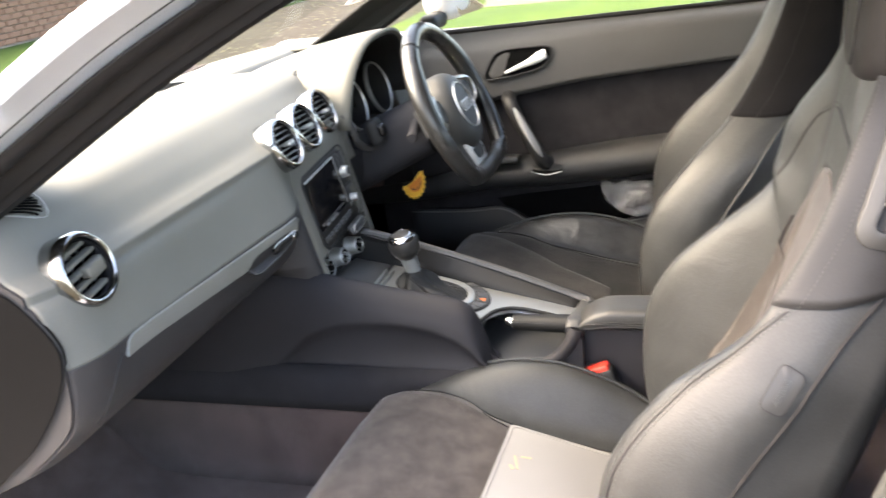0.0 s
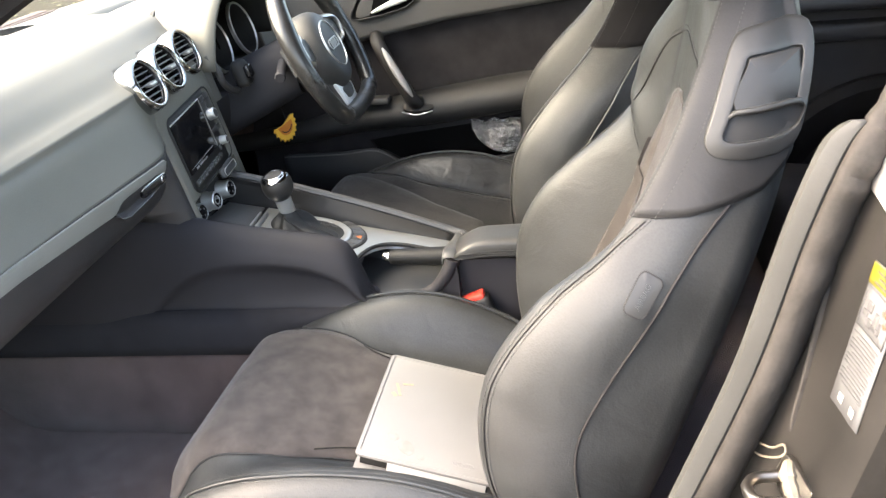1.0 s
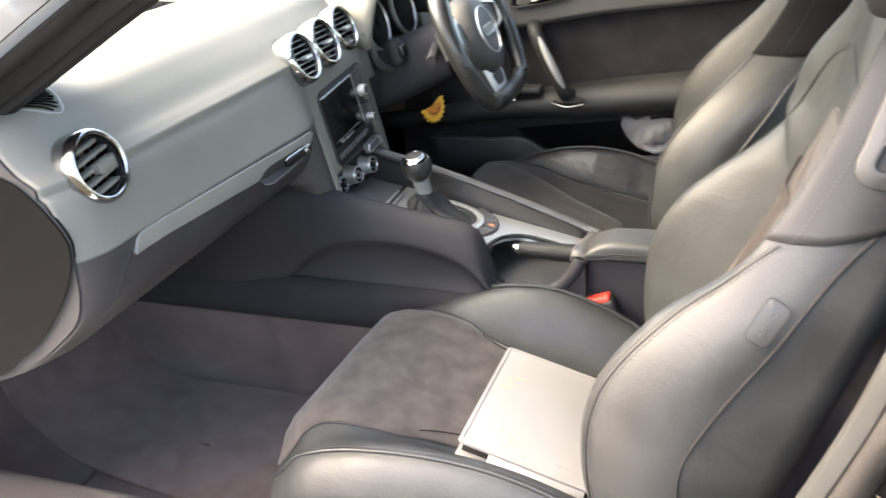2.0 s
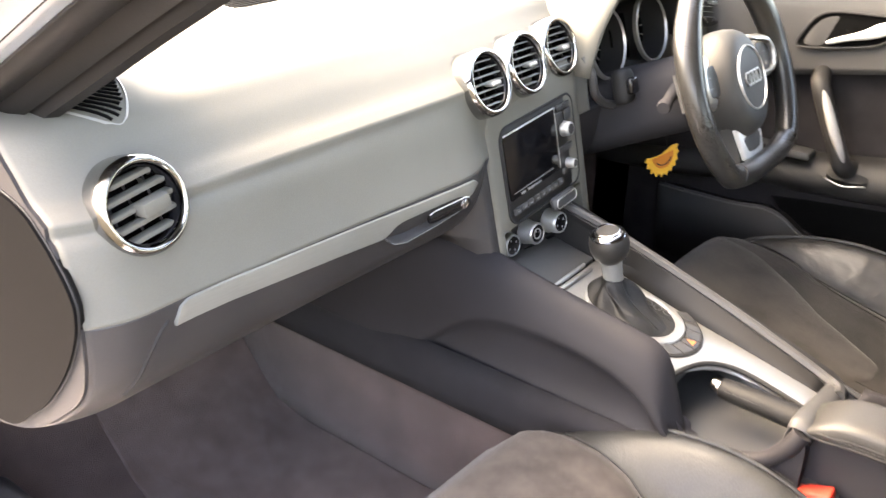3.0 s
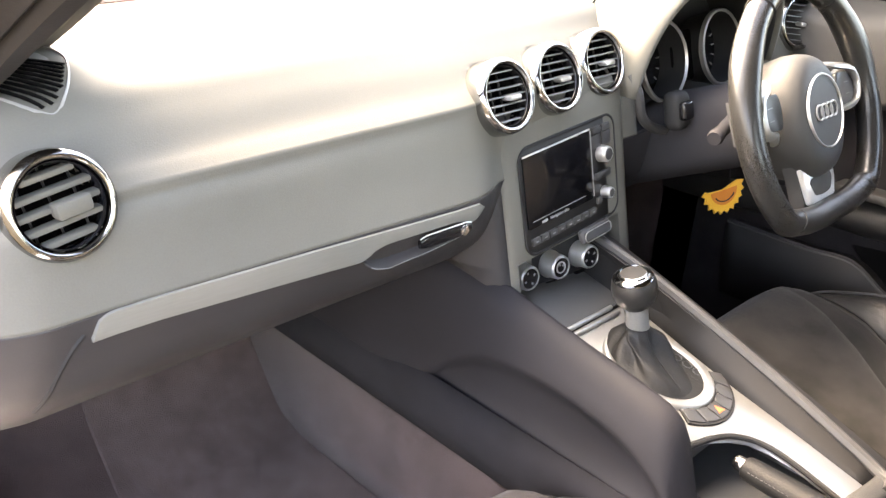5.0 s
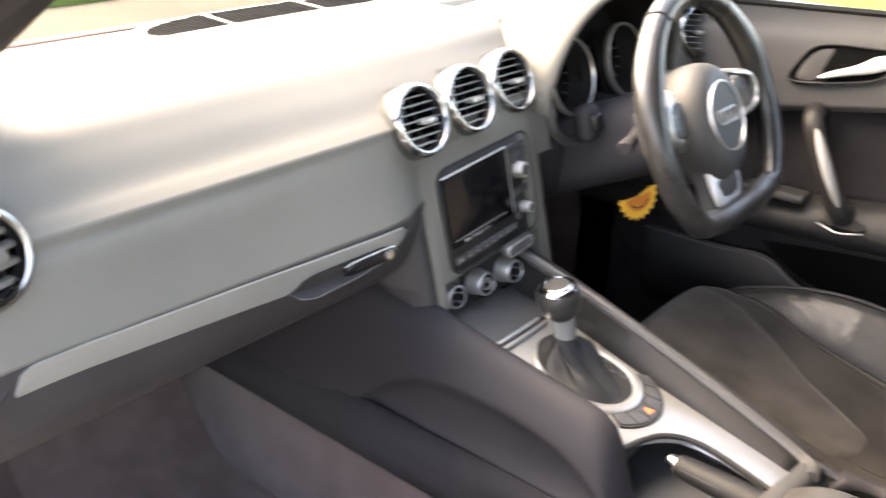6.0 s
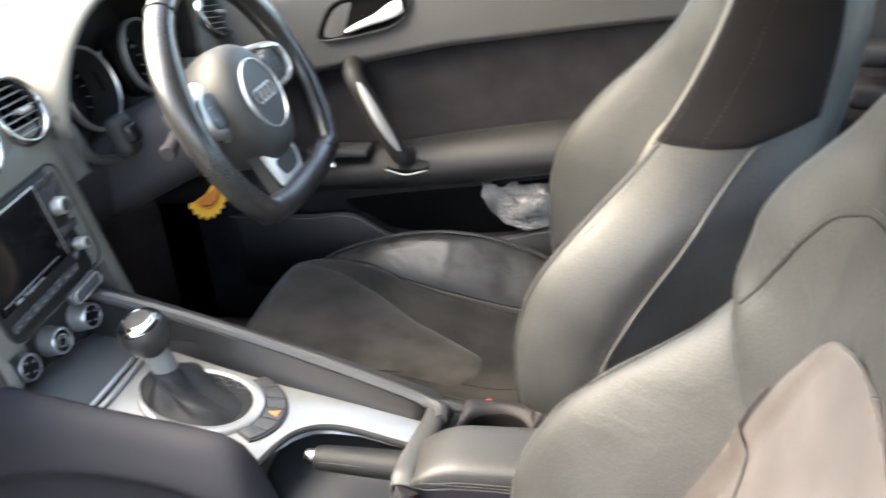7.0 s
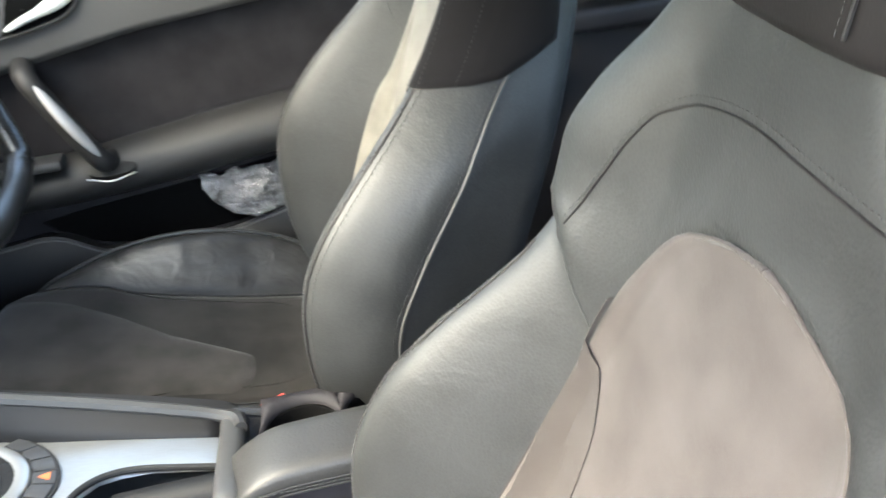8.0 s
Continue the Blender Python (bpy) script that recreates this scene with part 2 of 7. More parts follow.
M["wing_suede"] = surface("black_suede", (0.0050, 0.0046, 0.0050), (0.0085, 0.0078, 0.0084), 0.92, grain=1400, bump=0.3, depth=0.0006, patch=14, vary=0.04, spec=0.08, sheen=0.05)
M["wing_leather"] = surface("dark_smooth_leather", (0.0125, 0.0123, 0.0128), (0.0190, 0.0187, 0.0193), 0.52, grain=420, bump=0.16, depth=0.0004, kind="cells", patch=10, spec=0.28, wrinkle=0.12)
M["unit_plastic"] = surface("dark_satin_plastic", (0.0104, 0.0104, 0.0106), (0.0143, 0.0143, 0.0145), 0.38, grain=900, bump=0.08, spec=0.4)
M["slat_dark"] = surface("dark_grey_key_plastic", (0.036, 0.036, 0.0365), (0.048, 0.048, 0.0485), 0.42, grain=800, bump=0.08, spec=0.45)


def glass(name, colour, rough=0.0, ior=1.45):
    m, n, l, b = nodes_of(name)
    b.inputs["Base Color"].default_value = (*colour, 1)
    b.inputs["Transmission Weight"].default_value, b.inputs["Roughness"].default_value, b.inputs["IOR"].default_value = 1.0, rough, ior
    return m


def pane_glass(name, tint, gloss):
    """A thin pane: clear tinted glass with a faint mirror sheen."""
    m, n, l, b = nodes_of(name)
    clear, sheen, mix = n.new("ShaderNodeBsdfTransparent"), n.new("ShaderNodeBsdfGlossy"), n.new("ShaderNodeMixShader")
    clear.inputs["Color"].default_value = (*tint, 1)
    sheen.inputs["Roughness"].default_value = 0.0
    mix.inputs["Fac"].default_value = gloss
    l.new(clear.outputs["BSDF"], mix.inputs[1])
    l.new(sheen.outputs["BSDF"], mix.inputs[2])
    l.new(mix.outputs["Shader"], n["Material Output"].inputs["Surface"])
    return m


M["glass"] = pane_glass("car_glass", (0.80, 0.84, 0.81), 0.03)
M["film"] = glass("clear_bubble_wrap", (0.86, 0.86, 0.87), 0.10)
film_nodes, film_links = M["film"].node_tree.nodes, M["film"].node_tree.links
film_nodes["Principled BSDF"].inputs["Transmission Weight"].default_value = 0.90
film_at, film_cells, film_bump = film_nodes.new("ShaderNodeTexCoord"), film_nodes.new("ShaderNodeTexVoronoi"), film_nodes.new("ShaderNodeBump")
film_cells.inputs["Scale"].default_value, film_cells.inputs["Randomness"].default_value = 240.0, 0.45
film_bump.inputs["Strength"].default_value, film_bump.inputs["Distance"].default_value, film_bump.invert = 0.9, 0.004, True
film_links.new(film_at.outputs["Object"], film_cells.inputs["Vector"])
film_links.new(film_cells.outputs["Distance"], film_bump.inputs["Height"])
film_links.new(film_bump.outputs["Normal"], film_nodes["Principled BSDF"].inputs["Normal"])


# ---- building helpers ----
WORLD = {}


def thing(name, at, label, category, group="", kind=""):
    ob = new(name)
    ob.empty_display_size = 0.05
    ob.location = at
    WORLD[ob] = Matrix.Translation(at)
    return tagged(ob, label, category, group, kind)


def part(name, bm, material, parent=None, label="", sharp=38, thick=0.0, bevel=0.0):
    """Links a bmesh, in the car's frame, as one mesh under a thing or part."""
    bmesh.ops.recalc_face_normals(bm, faces=bm.faces)
    me = bpy.data.meshes.new(name)
    bm.to_mesh(me)
    bm.free()
    me.materials.append(M[material] if isinstance(material, str) else material)
    me.shade_smooth()
    me.set_sharp_from_angle(angle=radians(sharp))
    ob = new(name, me)
    if parent:
        ob.parent = parent
        ob.matrix_parent_inverse = WORLD[parent].inverted()
    WORLD[ob] = Matrix.Identity(4)
    if thick:
        so = ob.modifiers.new("thickness", "SOLIDIFY")
        so.thickness, so.offset = thick, 0
    if bevel:
        bv = ob.modifiers.new("edge", "BEVEL")
        bv.width, bv.segments, bv.limit_method = bevel, 2, "ANGLE"
    return tagged(ob, label)


def solid(name, bm, material, label, category, group="", kind="", **k):
    return tagged(part(name, bm, material, None, **k), label, category, group, kind)


def lerp(table, x):
    xs = sorted(table)
    return float(np.interp(x, [p[0] for p in xs], [p[1] for p in xs]))


def soft(table, x):
    """Like lerp, with eased corners."""
    return sum(lerp(table, x + d) for d in (-0.03, -0.015, 0, 0.015, 0.03)) / 5


def sstep(a, b, x):
    t = min(1, max(0, (x - a) / (b - a)))
    return t * t * (3 - 2 * t)


def spline(points, per=8, closed=False):
    """A smooth line through points."""
    p = [Vector(q) for q in points]
    out, count = [], len(p)
    for i in range(count if closed else count - 1):
        a, b, c, d = (p[(i - 1) % count], p[i], p[(i + 1) % count], p[(i + 2) % count]) if closed else (
            p[max(i - 1, 0)], p[i], p[i + 1], p[min(i + 2, count - 1)])
        for k in range(per):
            t = k / per
            out.append(0.5 * (2 * b + (c - a) * t + (2 * a - 5 * b + 4 * c - d) * t * t + (3 * b - a - 3 * c + d) * t ** 3))
    return out if closed else out + [p[-1]]


def skin(rows, close_u=False, close_v=False, cap=False, bm=None):
    """Quads over rows of points. close_u joins each row's ends, close_v the last row to the first."""
    bm = bm or bmesh.new()
    vs = [[bm.verts.new(p) for p in row] for row in rows]
    nr, nc = len(vs), len(vs[0])
    for i in range(nr if close_v else nr - 1):
        for j in range(nc if close_u else nc - 1):
            a, b, c, d = vs[i][j], vs[i][(j + 1) % nc], vs[(i + 1) % nr][(j + 1) % nc], vs[(i + 1) % nr][j]
            bm.faces.new((a, b, c, d))
    if cap:
        bm.faces.new(list(reversed(vs[0])))
        bm.faces.new(vs[-1])
    return bm


def frames_along(points, closed=False):
    pts = [Vector(p) for p in points]
    n, out, side = len(pts), [], None
    for i, p in enumerate(pts):
        if closed:
            d = pts[(i + 1) % n] - pts[i - 1]
        else:
            d = pts[min(i + 1, n - 1)] - pts[max(i - 1, 0)]
        d.normalize()
        if side is None:
            side = d.cross(Vector((0, 0, 1)) if abs(d.z) < 0.9 else Vector((1, 0, 0))).normalized()
        else:
            side = (side - d * side.dot(d)).normalized()
        out.append((p, side, d.cross(side).normalized()))
    return out


def tube(points, r, n=8, closed=False, flat=1.0, bm=None):
    """A round bar along points; r may be a list; flat squashes it across."""
    rows, fr = [], frames_along(points, closed)
    for i, (p, a, b) in enumerate(fr):
        rad = r[i] if isinstance(r, (list, tuple)) else r
        rows.append([p + a * (rad * math.cos(2 * math.pi * k / n)) + b * (rad * flat * math.sin(2 * math.pi * k / n)) for k in range(n)])
    return skin(rows, close_u=True, close_v=closed, cap=not closed, bm=bm)


def turned(profile, m, n=32, bm=None, closed=False):
    """Turns a profile of (radius, height) about the local z axis of m."""
    rows = [[m @ Vector((max(r, 1e-5) * math.cos(2 * math.pi * k / n), max(r, 1e-5) * math.sin(2 * math.pi * k / n), h)) for k in range(n)] for r, h in profile]
    bm = skin(rows, close_u=True, close_v=closed, bm=bm)
    bmesh.ops.remove_doubles(bm, verts=bm.verts, dist=3e-5)
    return bm


def box(sx, sy, sz, m=Matrix(), bevel=0.0, seg=2, bm=None):
    own = bmesh.new()
    bmesh.ops.create_cube(own, size=1, matrix=Matrix.Diagonal((sx, sy, sz, 1)))
    if bevel:
        bmesh.ops.bevel(own, geom=own.edges[:], offset=bevel, segments=seg, affect="EDGES", profile=0.5)
    own.transform(m)
    if bm is None:
        return own
    me = bpy.data.meshes.new("piece")
    own.to_mesh(me)
    own.free()
    bm.from_mesh(me)
    bpy.data.meshes.remove(me)
    return bm


def slab(outline, depth, m=Matrix(), bevel=0.0, seg=2):
    """A flat shape with thickness: outline in local x, y, from z = 0 to -depth; its edges rounded."""
    bm = bmesh.new()
    top = [bm.verts.new((p[0], p[1], 0)) for p in outline]
    low = [bm.verts.new((p[0], p[1], -depth)) for p in outline]
    n = len(top)
    bm.faces.new(top)
    bm.faces.new(list(reversed(low)))
    rim = []
    for i in range(n):
        bm.faces.new((top[i], low[i], low[(i + 1) % n], top[(i + 1) % n]))
    if bevel:
        bm.edges.ensure_lookup_table()
        edges = [e for e in bm.edges if abs(e.verts[0].co.z - e.verts[1].co.z) < 1e-6]
        bmesh.ops.bevel(bm, geom=edges, offset=bevel, segments=seg, affect="EDGES", profile=0.5)
    bm.transform(m)
    return bm


def round_rect(w, h, r, n=6, x=0.0, y=0.0):
    out = []
    for cx, cy, a0 in ((w / 2 - r, h / 2 - r, 0), (-w / 2 + r, h / 2 - r, 90), (-w / 2 + r, -h / 2 + r, 180), (w / 2 - r, -h / 2 + r, 270)):
        for k in range(n + 1):
            a = radians(a0 + 90 * k / n)
            out.append((x + cx + r * math.cos(a), y + cy + r * math.sin(a)))
    return out


def oval(w, h, n=40, power=2.0, x=0.0, y=0.0):
    out = []
    for k in range(n):
        a = 2 * math.pi * k / n
        c, s = math.cos(a), math.sin(a)
        out.append((x + w / 2 * math.copysign(abs(c) ** (2 / power), c), y + h / 2 * math.copysign(abs(s) ** (2 / power), s)))
    return out


def facing(at, normal, up=(0, 0, 1), spin=0.0):
    """A frame whose z axis is normal, y as near to up as can be, x across."""
    z = Vector(normal).normalized()
    x = Vector(up).cross(z).normalized()
    y = z.cross(x)
    return Matrix.Translation(at) @ Matrix((x, y, z)).transposed().to_4x4() @ Matrix.Rotation(radians(spin), 4, "Z")


def stitches(points, length=0.004, gap=0.0022, r=0.0006, lift=None):
    """A row of short threads along a line."""
    bm, pts = bmesh.new(), [Vector(p) for p in points]
    run, need = 0.0, 0.0
    for a, b in zip(pts, pts[1:]):
        seg = (b - a).length
        d = (b - a).normalized() if seg > 1e-7 else Vector((0, 0, 1))
        while need < run + seg:
            s = a + d * (need - run)
            tube([s, s + d * length], r, 5, bm=bm)
            need += length + gap
        run += seg
    return bm


def text(words, size, m, depth=0.0004):
    """Raised lettering in the built-in font, as a mesh; local x along the line, z outwards."""
    cu = bpy.data.curves.new("words", "FONT")
    cu.body, cu.size, cu.extrude, cu.align_x, cu.align_y = words, size, depth, "CENTER", "CENTER"
    tmp = bpy.data.objects.new("words", cu)
    me = bpy.data.meshes.new_from_object(tmp)
    bm = bmesh.new()
    bm.from_mesh(me)
    bpy.data.objects.remove(tmp)
    bpy.data.meshes.remove(me)
    bpy.data.curves.remove(cu)
    bm.transform(m)
    return bm


# ---- dashboard ----
TILT = Vector((0, -1, 0.42)).normalized()
dashboard = thing("dashboard", (0, 0.2, 0.6), "dark grey soft-grained car dashboard with chrome round vents", "dashboard")


def bulge(x):
    return lerp([(-0.72, 0.0), (-0.6, 0.0), (-0.4, -0.012), (-0.21, -0.026), (-0.185, -0.026), (-0.165, -0.023), (-0.145, -0.016), (-0.125, -0.006), (-0.10, 0.0), (0.11, 0.0), (0.18, 0.0), (0.72, 0.0)], x)


def end_turn(x):
    """How far the dash ends curve ahead towards the doors."""
    return 0.018 * (max(0, abs(x) - 0.645) / 0.055) ** 2


STATIONS = [-0.70 + 1.40 * i / 252 for i in range(253)]
VENT_R = 0.045
VENTS = [(-0.114, -0.005, 0.886), (-0.0095, 0.005, 0.889), (0.095, 0.015, 0.892), (-0.622, 0.018, 0.8755), (0.640, 0.018, 0.880)]


def vented(bm):
    """Opens a dash skin where the round vents sit."""
    gone = []
    for f in bm.faces:
        c = f.calc_center_median()
        for v in VENTS:
            d = c - Vector(v)
            if (d - TILT * d.dot(TILT)).length < VENT_R * 0.86 and abs(d.y) < 0.08:
                gone.append(f)
                break
    bmesh.ops.delete(bm, geom=gone, context="FACES")
    return bm


def dash_rows(points_at, per=6):
    return [[Vector((x, p.y + end_turn(x), p.z)) for p in spline([(0, y, z) for y, z in points_at(x)], per)] for x in STATIONS]


def crown(x):
    return 0.010 * (1 - (x / 0.7) ** 2)


def crease_at(x):
    """Where the upper pad turns down into the front face: (y, z)."""
    return (soft([(-0.70, 0.024), (-0.56, 0.020), (-0.17, 0.0), (0.0, 0.004), (0.17, 0.018), (0.60, 0.022), (0.70, 0.022)], x),
            soft([(-0.70, 0.873), (-0.56, 0.875), (-0.17, 0.8815), (0.17, 0.886), (0.60, 0.880), (0.70, 0.878)], x))


def pad_line(x):
    c, (cy, cz) = crown(x), crease_at(x)
    return [(0.62, 0.888), (0.48, 0.915 + c), (0.32, 0.938 + c), (0.18, 0.947 + c), (0.10, 0.938 + c), (0.055 + 0.7 * cy, 0.917 + c * 0.6), (cy + 0.024, cz + 0.0165), (cy + 0.010, cz + 0.0072), (cy + 0.0025, cz + 0.0020), (cy, cz)]


def face_line(x):
    b, (cy, cz) = bulge(x), crease_at(x)
    return [(cy, cz), (cy - 0.0003, cz - 0.0035), (cy - 0.0012, cz - 0.011), (0.55 * cy + 0.25 * b, 0.852), (0.12 * cy + 0.7 * b, 0.815), (-0.006 + b, 0.783)]


def hood_pad_line(x):
    c = crown(x)
    return [(0.62, 0.888), (0.48, 0.915 + c), (0.40, 0.927 + c), (0.34, 0.934 + c), (0.30, 0.938 + c), (0.27, 0.941 + c), (0.25, 0.942 + c), (0.235, 0.935), (0.225, 0.92), (0.22, 0.90)]


def hood_face_line(x):
    return [(0.22, 0.90), (0.18, 0.84), (0.10, 0.80), (0.03, 0.785), (-0.006 + bulge(x), 0.783)]


def low_line(x):
    b = bulge(x)
    return [(-0.006 + b, 0.784), (-0.004 + b, 0.762), (0.000 + 0.8 * b, 0.735), (0.012 + 0.6 * b, 0.705), (0.045 + 0.2 * b, 0.672), (0.11, 0.625), (0.20, 0.590), (0.36, 0.575)]


# the pad and the face below it are one padded skin, broken only by the instrument hood
for a, z in ((0, 158), (215, 253)):
    padded = dash_rows(lambda x: pad_line(x) + face_line(x)[1:])[a:z]
    part("padded_skin", vented(skin(padded)), "pad", dashboard, "dark grey grained upper pad and front face", thick=0.006)
part("top_pad", skin(dash_rows(hood_pad_line)[157:216]), "pad", dashboard, "dark grey grained pad ahead of the instruments", thick=0.006)
part("binnacle_panel", skin(dash_rows(hood_face_line)[157:216]), "footwell", dashboard, "black panel below the instruments", thick=0.006)
low_rows = dash_rows(low_line)
part("lower_panel", skin(low_rows[:151]), "lower", dashboard, "charcoal glovebox lid and lower panel", thick=0.006)
part("knee_bolster", skin(low_rows[150:]), "footwell", dashboard, "black panel under the steering column", thick=0.006)
# seam where the glovebox lid begins
part("lid_seam", tube([Vector((x, -0.0065 + bulge(x) + end_turn(x), 0.7845)) for x in STATIONS if -0.66 < x < -0.15], 0.0015, 6), "black", dashboard)
part("lid_seam", tube([Vector((p.x, -0.0065 + bulge(p.x) + end_turn(p.x) + p.y, p.z)) for p in spline([(-0.627, 0.0, 0.768), (-0.638, 0.001, 0.757), (-0.650, 0.004, 0.738), (-0.660, 0.010, 0.715), (-0.668, 0.024, 0.694)], 6)], 0.0026, 6), "black", dashboard)
# dash ends with an oval cover
for side in (-1, 1):
    prof = [(p.y + end_turn(0.70), p.z) for line in (pad_line, face_line, low_line) for p in spline([(0, y, z) for y, z in line(-0.70)], 6)] + [(0.50, 0.575), (0.60, 0.62)]
    place = Matrix(((0, 0, side, side * 0.704), (1, 0, 0, 0), (0, 1, 0, 0), (0, 0, 0, 1)))
    part("end_panel", slab(prof, 0.014, place, 0.0), "lower", dashboard, "dark grey dash end")
    cover = spline([(y, z, 0) for y, z in [(0.155, 0.896), (0.110, 0.894), (0.070, 0.884), (0.044, 0.864), (0.022, 0.838), (0.011, 0.818), (0.009, 0.803), (0.016, 0.775), (0.041, 0.731), (0.085, 0.678), (0.130, 0.640), (0.185, 0.606), (0.30, 0.605), (0.40, 0.68), (0.41, 0.80), (0.32, 0.885), (0.22, 0.899)]], 6, True)
    place = Matrix(((0, 0, side, side * 0.709), (1, 0, 0, 0), (0, 1, 0, 0), (0, 0, 0, 1)))
    cap = part("side_cover", slab([(p.x, p.y) for p in cover], 0.010, place, 0.004, 3), "end_cover", dashboard, "smooth dark end cover, made darker for its shade")
    part("cover_gap", tube([Vector((side * 0.7045, p.x, p.y)) for p in cover], 0.0014, 5, True), "black", cap)


def air_vent(at, normal, r, turn=0.0, slats=7, big=False):
    """A round vent: chrome bezel, dark throat, slats and a thumb tab."""
    m = facing(at, normal, spin=turn)
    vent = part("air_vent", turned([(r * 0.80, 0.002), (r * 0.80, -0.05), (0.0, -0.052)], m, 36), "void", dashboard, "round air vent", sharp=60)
    part("bezel", turned([(r * 0.80, -0.004), (r * 0.81, 0.006), (r * 0.84, 0.0095), (r * 0.90, 0.0095), (r * 0.965, 0.0055), (r * 0.995, -0.001), (r, -0.006), (r * 1.0, -0.016), (r * 0.99, -0.030)], m, 48), "vent_ring", vent, "polished aluminium bezel", sharp=70)
    part("inner_ring", turned([(r * 0.80, -0.003), (r * 0.775, 0.0035), (r * 0.75, 0.002), (r * 0.745, -0.012)], m, 44), "gloss", vent)
    inner = r * 0.76
    for i in range(slats):
        h = (i - (slats - 1) / 2) * inner * 2 / (slats + 0.3)
        half = math.sqrt(max(inner ** 2 - h ** 2, 1e-6)) * 0.985
        if big:
            part("slat", box(half * 2, 0.0052, 0.012, m @ pose(0, h, -0.006, 12, 0, 0), 0.0016, 2), "pad", vent)
        else:
            part("slat", box(half * 2, 0.0016, 0.008, m @ pose(0, h, -0.002, 8, 0, 0), 0.0004, 1), "slat_grey", vent)
    for ux in ((-0.022, 0.0, 0.022) if big else (-0.016, -0.004, 0.012)):
        part("upright", box(0.0016, math.sqrt(max(inner ** 2 - ux ** 2, 1e-6)) * 1.9, 0.003, m @ pose(ux, 0, -0.018), 0.0004, 1), "plastic", vent)
    part("thumb_tab", box(r * 0.66 if big else r * 0.46, r * 0.30 if big else r * 0.15, 0.016, m @ pose(r * 0.16, -r * 0.06, 0.0035, 12, 0, 0), 0.0028), "pad" if big else "satin", vent, "grey thumb tab")
    return vent


def vent_cowl(at, r, length, drop):
    """The swelling of the pad that runs ahead from a vent."""
    rows = []
    for i in range(15):
        t = i / 14
        rad = r * 0.93 * (1 - 0.62 * t ** 1.2)
        c = Vector(at) + Vector((0, length * t, -drop * t))
        lean = 0.387 * (1 - t)
        rows.append([c + Vector((rad * math.cos(a), rad * math.sin(a) * lean, rad * math.sin(a) * (0.922 + 0.078 * t))) for a in [radians(4 + 172 * k / 26) for k in range(27)]])
    return skin(rows)


for vx, vy, vz in VENTS[:3]:
    air_vent((vx, vy, vz), TILT, VENT_R)
    part("vent_cowl", vent_cowl((vx, vy + 0.020, vz - 0.009), VENT_R * 0.94, 0.14, -0.002), "pad", dashboard, thick=0.004)
air_vent(VENTS[3], (0.0, -1, 0.32), 0.0470, 8, 5, True)
part("vent_cowl", vent_cowl((VENTS[3][0], VENTS[3][1] + 0.020, VENTS[3][2] - 0.006), 0.0453, 0.09, 0.0), "pad", dashboard, thick=0.004)
air_vent((0.645, 0.006, 0.884), (-0.32, -1, 0.30), 0.047, -8, 7)
part("vent_cowl", vent_cowl((0.640, 0.018, 0.880), 0.046, 0.10, 0.0), "pad", dashboard, thick=0.004)

# brushed strip over the glovebox, tapering to a rounded end, with the pull below it
strip_x = [-0.622 + i * 0.454 / 60 for i in range(61)]


def strip_low(x):
    return lerp([(-0.622, 0.7595), (-0.56, 0.7600), (-0.345, 0.7525), (-0.335, 0.7545), (-0.325, 0.7610), (-0.31, 0.7640), (-0.215, 0.7655), (-0.200, 0.7620), (-0.192, 0.7590), (-0.180, 0.7600), (-0.172, 0.7660), (-0.168, 0.7725)], x)


def strip_top(x):
    return lerp([(-0.622, 0.7625), (-0.6205, 0.7700), (-0.617, 0.7765), (-0.611, 0.7815), (-0.603, 0.7840), (-0.56, 0.7848), (-0.30, 0.7815), (-0.185, 0.7805), (-0.174, 0.7790), (-0.168, 0.7735)], x)


def strip_y(x):
    return -0.0095 + bulge(x)


part("trim_strip", skin([[Vector((x, strip_y(x) - d, z)) for z, d in ((strip_low(x), -0.005), (strip_low(x) + 0.0008, 0.0018), ((strip_low(x) + strip_top(x)) / 2, 0.0032), (strip_top(x) - 0.0012, 0.0022), (strip_top(x), -0.005))] for x in strip_x]), "strip", dashboard, "brushed aluminium strip above the glovebox", sharp=60)
# finger hollow under the strip's thick end, with a gloss lever across it
hollow = []
for i in range(25):
    t = i / 24
    x = -0.338 + 0.146 * t
    up, dn = strip_low(x) + 0.002, lerp([(0.0, 0.7500), (0.06, 0.7420), (0.2, 0.7370), (0.6, 0.7420), (0.85, 0.7470), (0.96, 0.7520), (1.0, 0.7575)], t)
    deep = 0.016 * math.sin(math.pi * min(1, 0.08 + t * 0.92)) ** 0.5
    hollow.append([Vector((x, strip_y(x) - 0.0018 + dd * deep, up + (dn - up) * k)) for k, dd in ((0, 0.0), (0.12, 0.75), (0.35, 1.0), (0.65, 0.85), (0.88, 0.35), (1.0, 0.0), (1.10, -0.02))])
recess = part("handle_recess", skin(hollow), "lower", dashboard, "charcoal finger hollow of the glovebox pull", sharp=60, thick=0.003)
part("recess_lip", tube([r[5] + Vector((0, -0.0006, 0)) for r in hollow[1:]], 0.0010, 6), "slat_grey", recess)
lever_rows = []
for i in range(21):
    t = i / 20
    x = -0.268 + 0.073 * t
    half = 0.0078 * min(1, math.sin(math.pi * (0.10 + 0.80 * t)) * 1.7) ** 0.6
    lever_rows.append([Vector((x, strip_y(x) - 0.0035 - 0.003 * math.cos(a) - 0.0015 * t, 0.7545 + 0.0030 * t + half * math.sin(a))) for a in [2 * math.pi * k / 16 for k in range(16)]])
pull_lever = part("pull_handle", skin(lever_rows, close_u=True, cap=True), "gloss", recess, "gloss black pull handle")
